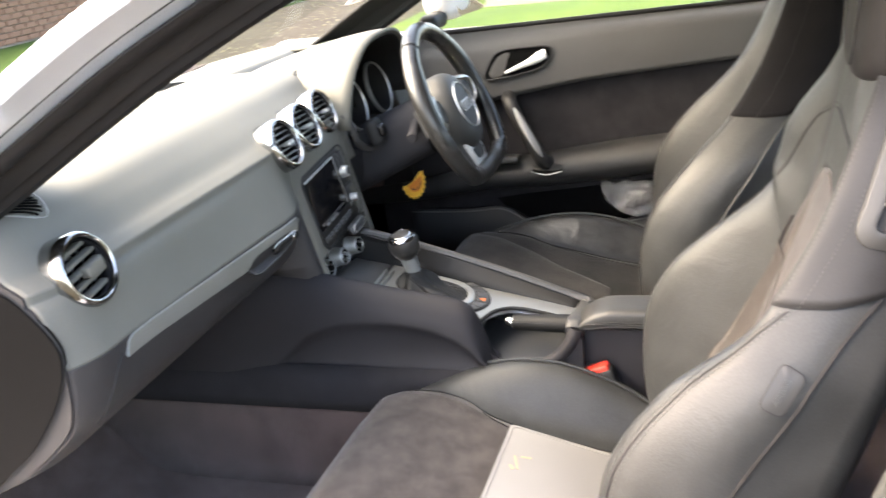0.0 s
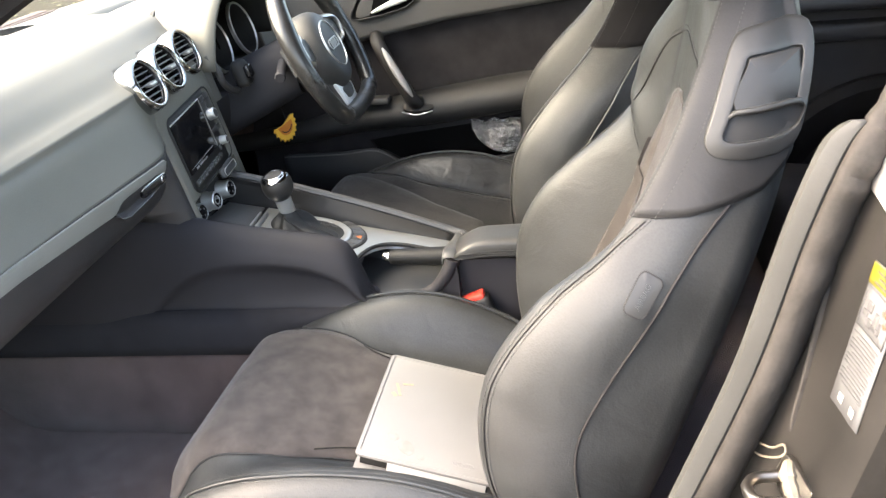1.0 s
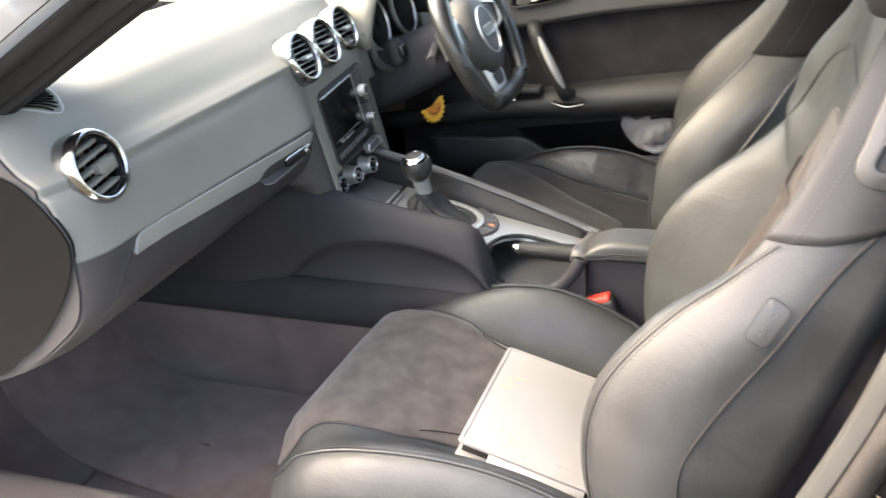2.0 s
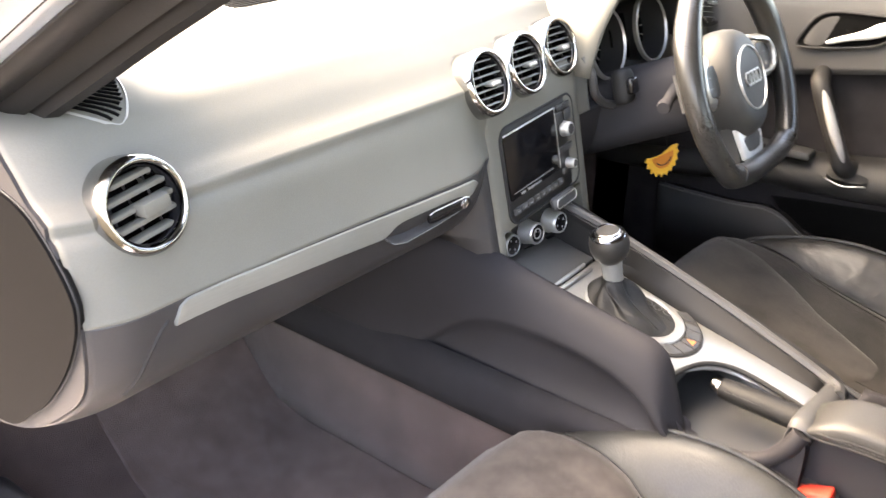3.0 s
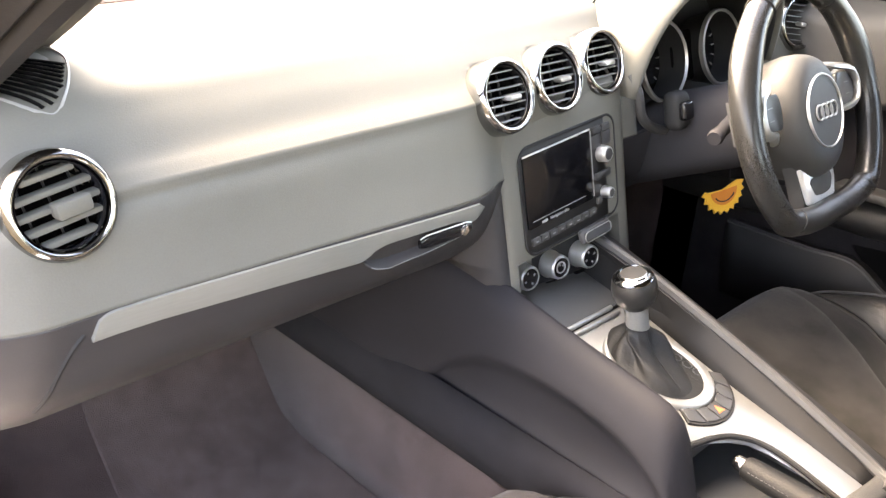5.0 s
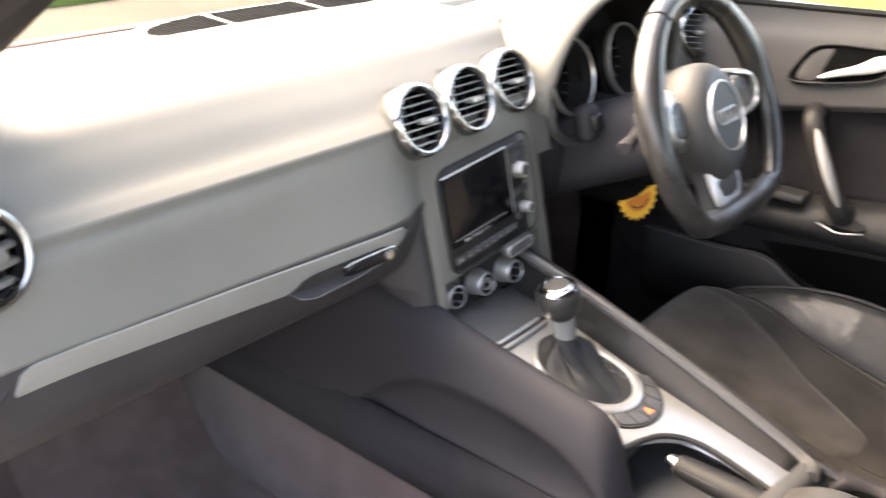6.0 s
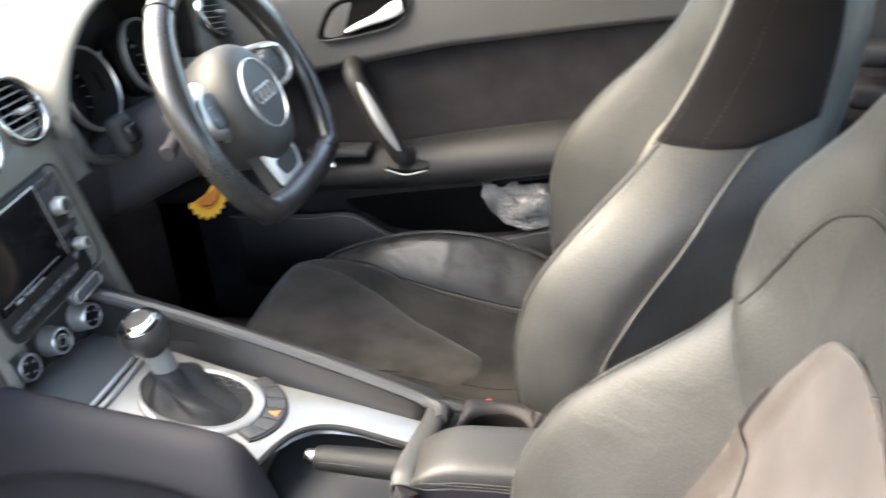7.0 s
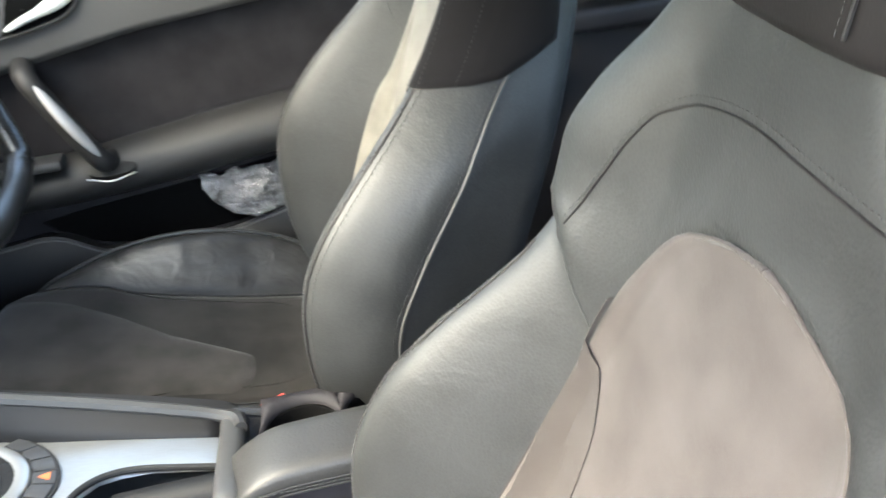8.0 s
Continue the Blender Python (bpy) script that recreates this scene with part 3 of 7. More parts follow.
part("handle_rim", tube([r[4] + Vector((0, -0.0008, 0.0004)) for r in lever_rows], 0.0008, 5), "satin_pale", pull_lever)
part("lock_barrel", turned([(0.0062, -0.002), (0.0062, 0.0018), (0.0050, 0.0026), (0.0, 0.0022)], facing((-0.207, strip_y(-0.207) - 0.0072, 0.7572), (0.05, -1, 0.1)), 20), "chrome", pull_lever, "chrome lock barrel")
part("airbag_lettering", text("AIRBAG", 0.0095, facing((-0.292, -0.0125, 0.812), (0.02, -1, 0.15)), 0.0002), "lower", dashboard)
# demister slots by the left screen pillar and a speaker grille at the middle of the screen
def pad_z(x, y):
    return lerp([(p.y, p.z) for p in spline([(0, a, b) for a, b in pad_line(x)], 6)], y)


leaf = [(p.x + 0.012, p.y) for p in spline([(-0.600, 0.076, 0), (-0.580, 0.100, 0), (-0.563, 0.135, 0), (-0.553, 0.17, 0), (-0.556, 0.21, 0), (-0.58, 0.25, 0), (-0.62, 0.26, 0), (-0.66, 0.22, 0), (-0.668, 0.17, 0), (-0.654, 0.125, 0), (-0.634, 0.092, 0), (-0.615, 0.077, 0)], 6, True)]
mid_x, mid_y = -0.598, 0.165


def in_leaf(x, y, f):
    px2, py2 = mid_x + (x - mid_x) / f, mid_y + (y - mid_y) / f
    inside = False
    for (x1, y1), (x2, y2) in zip(leaf, leaf[1:] + leaf[:1]):
        if (y1 > py2) != (y2 > py2) and px2 < x1 + (x2 - x1) * (py2 - y1) / (y2 - y1):
            inside = not inside
    return inside


def leaf_ring(f, lift):
    pts = [(mid_x + (x - mid_x) * f, mid_y + (y - mid_y) * f) for x, y in leaf]
    return [Vector((x, y, pad_z(x, y) + lift)) for x, y in pts]


grille = part("demister_grille", skin([leaf_ring(1.0, 0.0), leaf_ring(0.985, 0.004), leaf_ring(0.955, 0.0045), leaf_ring(0.94, 0.0025), leaf_ring(0.5, 0.0035), leaf_ring(0.02, 0.0035)], close_u=True), "grille_rim", dashboard, "pale-rimmed demister grille", sharp=60)
part("grille_seam", tube(leaf_ring(1.015, 0.0012), 0.0012, 5, True), "plastic", grille)
for i in range(11):
    ax, ay = -0.618 + 0.8 * 0.0080 * i, 0.094 + 0.6 * 0.0080 * i
    line = [(ax - 0.6 * k * 0.004, ay + 0.8 * k * 0.004) for k in range(-14, 40)]
    line = [q for q in line if in_leaf(*q, 0.92)]
    if len(line) > 3:
        part("slot", tube([Vector((x, y, pad_z(x, y) + 0.0040)) for x, y in line], 0.0027, 6, flat=0.5), "void", grille)
speaker = part("speaker_grille", slab(oval(0.44, 0.16, 48, 2.4, -0.03, 0.35), 0.01, pose(0, 0, 0.9475, 0, 0, 0), 0.003), "grille_rim", dashboard, "perforated centre speaker grille with pale edges")
part("perforated_panel", slab(oval(0.425, 0.148, 48, 2.4, -0.03, 0.35), 0.003, pose(0, 0, 0.9482, 0, 0, 0), 0.001), "plastic", speaker, "dark perforated mesh")
for i in range(15):
    part("slot", box(0.40 * math.sqrt(1 - ((i - 7) / 8.0) ** 2), 0.0052, 0.003, pose(-0.03, 0.287 + i * 0.009, 0.9482, 0, 0, 0), 0.0008, 1), "void", speaker)
for bx in (-0.11, 0.06):
    part("divider", box(0.004, 0.14, 0.003, pose(bx, 0.35, 0.9495, 0, 0, -8), 0.001), "grille_rim", speaker)

# instrument hood with two tubes
hood = []
for i in range(17):
    t = i / 16
    y = -0.045 + 0.36 * t
    row = []
    for k in range(33):
        a = math.pi * k / 32
        rx, top = 0.1875 * (1 - 0.10 * t), 0.155 * (1 - 0.55 * t ** 1.5)
        row.append(Vector((0.3175 - rx * math.copysign(abs(math.cos(a)) ** 0.72, math.cos(a)), y + 0.035 * math.sin(a) * (1 - t) * 0 + 0.02 * (1 - math.sin(a)) * (1 - t), 0.845 + top * math.sin(a) ** 0.85)))
    hood.append(row)
hood_part = part("instrument_hood", skin(hood), "pad", dashboard, "arched grained instrument hood", thick=0.008)
part("hood_lining", skin([[Vector((0.3175 + (p.x - 0.3175) * 0.955, p.y + 0.006, 0.845 + (p.z - 0.845) * 0.95)) for p in row] for row in hood[:9]]), "black", hood_part, thick=0.003)
part("binnacle_back", slab([(0.3175 + x, 0.86 + z) for x, z in round_rect(0.35, 0.20, 0.06)], 0.01, Matrix(((1, 0, 0, 0), (0, 0.25, -1, -0.145), (0, 1, 0.25, 0), (0, 0, 0, 1)))), "black", dashboard)
part("binnacle_lip", tube(spline([(0.134, -0.010, 0.875), (0.136, -0.024, 0.85), (0.150, -0.028, 0.815), (0.20, -0.028, 0.790), (0.27, -0.026, 0.785), (0.34, -0.02, 0.786)], 6), 0.007, 8), "plastic", dashboard)
for gx in (0.247, 0.405):
    gm = facing((gx, 0.012, 0.872), (0, -1, 0.30))
    gauge = part("gauge", turned([(0.056, 0.0), (0.054, -0.02), (0.050, -0.045), (0.0, -0.046)], gm, 36), "black", dashboard, "round instrument dial")
    part("gauge_ring", turned([(0.0535, 0.001), (0.0555, 0.0045), (0.058, 0.0025), (0.0585, -0.004)], gm, 44), "satin", gauge, "thin silver ring")
    part("dial_face", turned([(0.049, -0.040), (0.0, -0.040)], gm, 32), "gloss", gauge)
    for i in range(13):
        a = radians(-40 + 260 * i / 12)
        part("dial_mark", box(0.0075, 0.0016, 0.001, gm @ Matrix.Rotation(a, 4, "Z") @ pose(0.041, 0, -0.0385), 0.0, 1), "print", gauge)
    part("needle", box(0.03, 0.0015, 0.002, gm @ pose(-0.012, -0.014, -0.037, 0, 0, 50), 0.0, 1), "red", gauge)
part("display_panel", slab(round_rect(0.055, 0.075, 0.006, 4), 0.004, facing((0.326, 0.03, 0.865), (0, -1, 0.3)), 0.001), "screen", dashboard)

# centre stack: a padded tower, open below for the heater panel
LEAN, RISE = 0.185, 0.076


def stack_y(z):
    return -0.0186 + LEAN * (z - 0.75)


stack_rows = []
side_l = [(-0.162, 0.095), (-0.156, 0.052), (-0.147, 0.026), (-0.137, 0.010), (-0.126, 0.0025), (-0.114, 0.0)]
side_r = [(0.104, 0.0), (0.116, 0.002), (0.1255, 0.008), (0.131, 0.020), (0.1345, 0.045), (0.137, 0.12)]
for z in [0.866, 0.858, 0.845, 0.83, 0.80, 0.77, 0.74, 0.71, 0.69, 0.682, 0.6805, 0.679, 0.67, 0.65, 0.63, 0.61, 0.59, 0.57]:
    row = []
    for u, d in side_l + [(-0.098, 0.0), (-0.0935, 0.0), (-0.0920, 0.0)] + [(-0.088 + 0.012 * k, 0.0) for k in range(16)] + [(0.0955, 0.0), (0.097, 0.0)] + side_r:
        if z < 0.680 and -0.106 < u < 0.0965:
            d += 0.036
        if z > 0.84:
            d += 0.06 * ((z - 0.84) / 0.026) ** 2 * (0.12 if -0.12 < u < 0.11 else 0.35)
        if z < 0.672:
            u = max(u, -0.146)
        row.append(Vector((0.0153 + u - RISE * (z - 0.75), stack_y(z) + d, z + RISE * u)))
    stack_rows.append(row)
part("stack_panel", skin([r[4:] for r in stack_rows]), "pad", dashboard, "grained centre stack", sharp=50, thick=0.003)
# same plastic as the face; a darker material paints this side's shade
part("stack_cheek", skin([r[:5] for r in stack_rows]), "lower", dashboard, "centre stack side darkened for its shade", sharp=70, thick=0.003)
NAV = facing((0.0153, -0.0186, 0.7501), (0, -1, LEAN), spin=math.degrees(RISE))


def on_nav(x, y, z=0.0):
    return NAV @ Matrix.Translation((x, y, z))


nav = part("infotainment_unit", slab(round_rect(0.190, 0.137, 0.017), 0.012, on_nav(0, 0.002, 0.0025), 0.002), "unit_plastic", dashboard, "dark infotainment unit with a blank screen")
part("surround", tube([NAV @ Vector((x, y + 0.002, 0.0016)) for x, y in round_rect(0.193, 0.140, 0.019)], 0.0022, 8, True), "black", nav)
part("screen", slab(round_rect(0.134, 0.094, 0.003), 0.002, on_nav(-0.0254, 0.015, 0.0042), 0.0006), "screen", nav, "blank dark display")
part("bright_edge", box(0.134, 0.0020, 0.0014, on_nav(-0.0254, 0.0625, 0.0046)), "satin_pale", nav)
part("screen_edge", box(0.0016, 0.090, 0.0012, on_nav(0.0425, 0.015, 0.0044)), "satin", nav)
part("screen_line", box(0.108, 0.0008, 0.0004, on_nav(-0.030, -0.0235, 0.0046)), "white_print", nav)
part("screen_words", text("Navigation plus", 0.0062, on_nav(-0.031, -0.0290, 0.0046), 0.0002), "white_print", nav)
part("screen_mark", box(0.011, 0.0034, 0.0004, on_nav(-0.061, -0.0290, 0.0046)), "white_print", nav)
for i in range(8):
    key = part("push_button", box(0.0150, 0.0095, 0.005, on_nav(-0.0810 + i * 0.0168, -0.0500, 0.0042), 0.0014), "slat_dark", nav)
    part("button_mark", box(0.005, 0.0014, 0.0006, on_nav(-0.0810 + i * 0.0168, -0.0500, 0.0068)), "print", key)
for bx in (0.0555, 0.0745):
    part("push_button", box(0.0170, 0.0085, 0.005, on_nav(bx, 0.0580, 0.0042), 0.0014), "slat_dark", nav)
for bx in (0.054, 0.076):
    part("push_button", box(0.0190, 0.0180, 0.004, on_nav(bx, 0.0430, 0.0038), 0.0014), "slat_dark", nav)
part("push_button", box(0.0360, 0.0100, 0.004, on_nav(0.064, -0.0055, 0.0038), 0.0014), "slat_dark", nav)
part("push_button", box(0.0110, 0.0090, 0.004, on_nav(0.0535, -0.0390, 0.0042), 0.0014), "slat_dark", nav)
for ku, ky, kr in ((0.065, 0.0235, 0.0110), (0.067, -0.0310, 0.0078)):
    knob = part("rotary_knob", turned([(kr * 1.10, 0.0), (kr * 1.08, 0.003), (kr, 0.005), (kr * 0.985, 0.0115), (kr * 0.9, 0.0135), (kr * 0.74, 0.0142), (kr * 0.70, 0.0132)], on_nav(ku, ky, 0.002), 32), "satin", nav, "silver rotary knob", sharp=50)
    part("knob_cap", turned([(kr * 0.72, 0.0), (kr * 0.68, 0.0010), (0, 0.0010)], on_nav(ku, ky, 0.0155), 24), "slat_dark", knob)
tab = part("hinged_tab", box(0.062, 0.0195, 0.012, on_nav(0.031, -0.0745, 0.010) @ pose(0, 0, 0, -14, 0, 0), 0.0055, 4), "slat_dark", dashboard, "dark grey tab below the unit")
part("tab_edge", tube([on_nav(0.031, -0.0745, 0.0165) @ Vector((x, y, 0)) for x, y in round_rect(0.056, 0.0145, 0.0065)], 0.0008, 5, True), "satin", tab)
# heater controls, set back under the unit
HEAT = facing((0.003, -0.0085, 0.634), (-0.12, -1, 0.18), spin=1)
heater = part("heater_panel", slab(round_rect(0.190, 0.084, 0.008), 0.010, HEAT @ pose(0.004, -0.003, 0), 0.002), "black", dashboard, "matt black heater panel")
for i in range(3):
    km = HEAT @ pose(-0.056 + 0.056 * i, 0.0, 0.001)
    knob = part("heater_knob", turned([(0.0190, -0.001), (0.0190, 0.003), (0.0174, 0.0045), (0.0168, 0.021), (0.0158, 0.0235), (0.0140, 0.0242), (0.0135, 0.0230)], km, 36), "satin", dashboard, "silver heater knob", sharp=50)
    part("knob_face", turned([(0.0137, 0.0232), (0.0130, 0.0222), (0.0, 0.0222)], km, 32), "gloss", knob)
    if i == 1:
        part("knob_ring", turned([(0.0085, 0.0222), (0.0083, 0.0232), (0.0068, 0.0232), (0.0066, 0.0222)], km, 28), "satin", knob)
    for k in range(4 if i != 1 else 2):
        a = radians(25 + 90 * k)
        part("knob_mark", box(0.0034, 0.0026, 0.0005, km @ Matrix.Rotation(a, 4, "Z") @ pose(0.0085 if i != 1 else 0.0045, 0, 0.0226)), "print", knob)
    key = part("heater_button", box(0.030, 0.0100, 0.004, HEAT @ pose(-0.050 + 0.056 * i, -0.0300, 0.0015), 0.0014), "gloss", heater)
    part("button_mark", box(0.007, 0.0018, 0.0006, HEAT @ pose(-0.050 + 0.056 * i, -0.0300, 0.0036)), "print", key)

# ---- steering wheel and column ----
WC = Vector((0.282, -0.200, 0.846))
WN = Vector((0, -math.cos(0.42), math.sin(0.42)))
WM = facing(WC, WN)
wheel = thing("steering_wheel", WC, "black leather flat-bottomed steering wheel with silver spokes", "steering wheel")
R = 0.170


def rim_point(a):
    x, y = R * math.cos(a), R * math.sin(a)
    low = -0.122
    if y < low:
        f = sstep(low, low - 0.045, y)
        y = low - 0.010 * f
        x *= 0.93 + 0.07 * (1 - f)
    return x, y


arc = [radians(270 + 360 * k / 96) for k in range(96)]
rim_pts = [WM @ Vector((*rim_point(a), 0)) for a in arc]
rim_r = [0.0172 + 0.0025 * math.exp(-((math.degrees(a) - 450 - 62) / 16) ** 2) + 0.0025 * math.exp(-((math.degrees(a) - 450 + 62) / 16) ** 2) for a in arc]
rim = part("rim", tube(rim_pts, rim_r, 16, True), "rim_leather", wheel, "smooth black leather rim")
inner_seam = [WM @ Vector((rim_point(a)[0] * 0.902, rim_point(a)[1] * 0.902, 0.004)) for a in arc]
part("rim_stitching", stitches(inner_seam + inner_seam[:1], 0.004, 0.003, 0.0008), "thread", rim)
for deg in (58, 122, 232, 308):
    a = radians(deg)
    x, y = rim_point(a)
    out = Vector((x, y, 0)).normalized()
    ring = [WM @ (Vector((x, y, 0)) + out * (0.0181 * math.cos(b)) + Vector((0, 0, 0.0181 * math.sin(b)))) for b in [2 * math.pi * k / 16 for k in range(16)]]
    part("rim_joint", tube(ring, 0.0011, 5, True), "black", rim)
# airbag cover: a deep round dome standing proud of the rim's plane
dome = [(0.90, -0.066), (0.965, -0.048), (1.0, -0.030), (0.992, -0.014), (0.955, -0.001), (0.89, 0.0080), (0.80, 0.0138), (0.70, 0.0160), (0.55, 0.0170), (0.3, 0.0174), (0.004, 0.0175)]
cover = [[WM @ Vector((p[0] * f, -0.004 + p[1] * f, h)) for p in oval(0.134, 0.168, 48, 2.2)] for f, h in dome]
hub = part("airbag_cover", skin(cover, close_u=True), "airbag", wheel, "grained dark grey airbag cover", sharp=60)
part("badge_ring", turned([(0.0462, 0.0), (0.0470, 0.0022), (0.0484, 0.0022), (0.0494, 0.0004), (0.0496, -0.006)], WM @ pose(0, 0.0, 0.0166), 56), "satin", hub, "thin silver ring")
for i in range(4):
    part("badge", tube([WM @ Vector((-0.0200 + i * 0.0133 + 0.0096 * math.cos(2 * math.pi * k / 24), 0.0096 * math.sin(2 * math.pi * k / 24), 0.0186)) for k in range(24)], 0.0014, 6, True), "satin", hub)


def dish(x):
    return -0.030 * (1 - sstep(0.066, 0.118, abs(x)))


for side in (-1, 1):
    spoke_rows = []
    for k in range(13):
        x = 0.045 + 0.118 * k / 12
        up, dn = lerp([(0.045, 0.034), (0.10, 0.036), (0.163, 0.045)], x), lerp([(0.045, -0.034), (0.095, -0.018), (0.163, -0.010)], x)
        top = dish(x) - 0.009
        spoke_rows.append([WM @ Vector((side * x, y, z)) for y, z in ((up, top - 0.006), (up - 0.006, top), ((up + dn) / 2, top + 0.001), (dn + 0.006, top), (dn, top - 0.006), (dn, top - 0.018), (up, top - 0.018))])
    spoke = part("spoke", skin(spoke_rows, close_u=True, cap=True), "plastic", wheel)
    # silver bracket: an arm that follows the hub and turns round the keys
    arm = spline([(0.078, 0.056, -0.022), (0.092, 0.052, -0.011), (0.105, 0.048, -0.006), (0.118, 0.045, -0.003), (0.133, 0.038, -0.001), (0.140, 0.020, 0.0), (0.135, -0.002, -0.001), (0.117, -0.010, -0.003), (0.094, -0.013, -0.010), (0.074, -0.026, -0.022)], 6)
    bracket = part("spoke_trim", tube([WM @ Vector((side * p.x, p.y, p.z)) for p in arm], [0.0045 + 0.0050 * math.sin(math.pi * k / (len(arm) - 1)) ** 0.5 for k in range(len(arm))], 12, flat=0.55), "satin", spoke, "satin silver spoke bracket")
    key_line = [(0.084, 0.036), (0.104, 0.0385), (0.124, 0.034), (0.132, 0.024), (0.1315, 0.008), (0.122, -0.003), (0.100, -0.005), (0.084, -0.004)]
    keypad = part("thumb_pad", slab([(side * p.x, p.y) for p in spline([(x, y, 0) for x, y in key_line], 4, True)][::side], 0.014, WM @ pose(0, 0, 0.0), 0.0022, 3), "unit_plastic", bracket, "dark thumb keys")
    for ky in (0.008, 0.024):
        part("key_mark", box(0.012, 0.0012, 0.0008, WM @ pose(side * 0.110, ky, 0.0002)), "print", keypad)
low_spoke = part("spoke", slab([(-0.052, -0.062), (0.052, -0.062), (0.040, -0.10), (0.046, -0.126), (-0.046, -0.126), (-0.040, -0.10)], 0.018, WM @ pose(0, 0, -0.014), 0.004), "plastic", wheel)
tray_line = [(-0.046, -0.066), (-0.030, -0.078), (0.0, -0.082), (0.030, -0.078), (0.046, -0.066), (0.041, -0.094), (0.036, -0.116), (0.024, -0.1205), (-0.024, -0.1205), (-0.036, -0.116), (-0.041, -0.094)]
lower_trim = part("spoke_trim", slab(tray_line[::-1], 0.014, WM @ pose(0, 0, -0.006), 0.004, 3), "satin_pale", low_spoke, "satin silver lower spoke")
inset_line = spline([(-0.027, -0.084, 0), (0.027, -0.084, 0), (0.0255, -0.100, 0), (0.017, -0.108, 0), (-0.017, -0.108, 0), (-0.0255, -0.100, 0)], 3, True)
part("spoke_inset", slab([(p.x, p.y) for p in inset_line][::-1], 0.004, WM @ pose(0, 0, -0.0045), 0.0012), "door_top", lower_trim, "grey lower spoke inlay")

column = thing("steering_column", (0.272, -0.05, 0.80), "dark plastic steering column shroud with stalks", "steering column")
rows = []
for i in range(11):
    t = i / 10
    c = WC + Vector((0, 0.05 + 0.17 * t, -0.022 - 0.075 * t))
    rows.append([c + Vector((x * (1 + 0.15 * t), 0, z * (1 + 0.1 * t))) for x, z in oval(0.13, 0.125, 30, 3)])
part("shroud", skin(rows, close_u=True, cap=True), "footwell", column)
for side in (-1, 1):
    base = WC + Vector((side * 0.06, 0.075, -0.012))
    tip = WC + Vector((side * 0.150, 0.055, -0.022 if side < 0 else -0.004))
    part("stalk", tube(spline([base, (base + tip) / 2, tip], 5), [0.009] * 6 + [0.0085, 0.0085, 0.010, 0.011, 0.009], 10), "footwell", column)
part("switch_pod", box(0.035, 0.03, 0.055, pose(0.205, -0.045, 0.822, -15, 0, 0), 0.012, 3), "black", column)
part("switch_tip", box(0.024, 0.014, 0.026, pose(0.203, -0.060, 0.826, -15, 0, 0), 0.005, 3), "gloss", column, "shiny black switch")

# yellow felt half-sun hanging under the column
SC = Vector((0.372, -0.055, 0.668))
teeth = []
for k in range(22):
    a = radians(176 + 188 * k / 21)
    rr = 0.043 if k % 2 else 0.035
    teeth.append((rr * math.cos(a), rr * math.sin(a)))
sun_m = facing(SC, (-0.35, -1, 0.25), spin=9)
ornament = solid("sun_ornament", slab(teeth + [(0.030, 0.006), (0, -0.004), (-0.030, -0.002)], 0.004, sun_m, 0.001), "yellow", "yellow felt half-sun ornament hanging under the steering column", "ornament")
part("face", slab([(0.026 * math.cos(radians(180 + 180 * k / 14)), -0.003 + 0.024 * math.sin(radians(180 + 180 * k / 14))) for k in range(15)], 0.001, sun_m @ pose(0, 0, 0.0008)), "orange", ornament, "orange felt middle")
part("smile", tube([sun_m @ Vector((0.020 * math.cos(radians(205 + 130 * k / 10)), -0.006 + 0.015 * math.sin(radians(205 + 130 * k / 10)), 0.0014)) for k in range(11)], 0.0011, 5), "black", ornament)
part("cord", tube(spline([SC + Vector((0.02, 0.002, 0.004)), SC + Vector((0.028, 0.012, 0.03)), SC + Vector((0.02, 0.03, 0.085))], 6), 0.0012, 6), "black", ornament)


# ---- centre console ----
console = thing("centre_console", (0, -0.3, 0.25), "dark plastic centre console with an aluminium gear surround", "centre console")


def plate_z(y):
    return 0.613 + 0.2 * y


def wall(outline, x, depth, bevel, material, name, label="", seg=3):
    """An upright panel: outline in (y, z), facing the passenger side from x towards the driver."""
    line = spline([(y, z, 0) for y, z in outline], 5, True)
    return part(name, slab([(-p.x, p.y) for p in line], depth, Matrix(((0, 0, -1, x), (-1, 0, 0, 0), (0, 1, 0, 0), (0, 0, 0, 1))), bevel, seg), material, console, label)


# passenger side: one soft swept rail over a shallow knee hollow
RAIL_TOP = [(0.40, 0.665), (0.10, 0.660), (0.02, 0.655), (-0.04, 0.647), (-0.147, 0.626), (-0.245, 0.610), (-0.280, 0.602), (-0.298, 0.589), (-0.308, 0.568), (-0.315, 0.545), (-0.322, 0.520), (-0.331, 0.500), (-0.345, 0.478)]
ARCH = [(0.40, 0.43), (0.14, 0.445), (0.095, 0.465), (0.052, 0.497), (-0.006, 0.550), (-0.050, 0.567), (-0.100, 0.574), (-0.186, 0.572), (-0.267, 0.553), (-0.310, 0.520), (-0.345, 0.465)]
SEAM = [(0.40, 0.455), (0.045, 0.461), (-0.065, 0.467), (-0.158, 0.479), (-0.260, 0.488), (-0.31, 0.484), (-0.345, 0.460)]
wall_rows, seam_pts = [], []
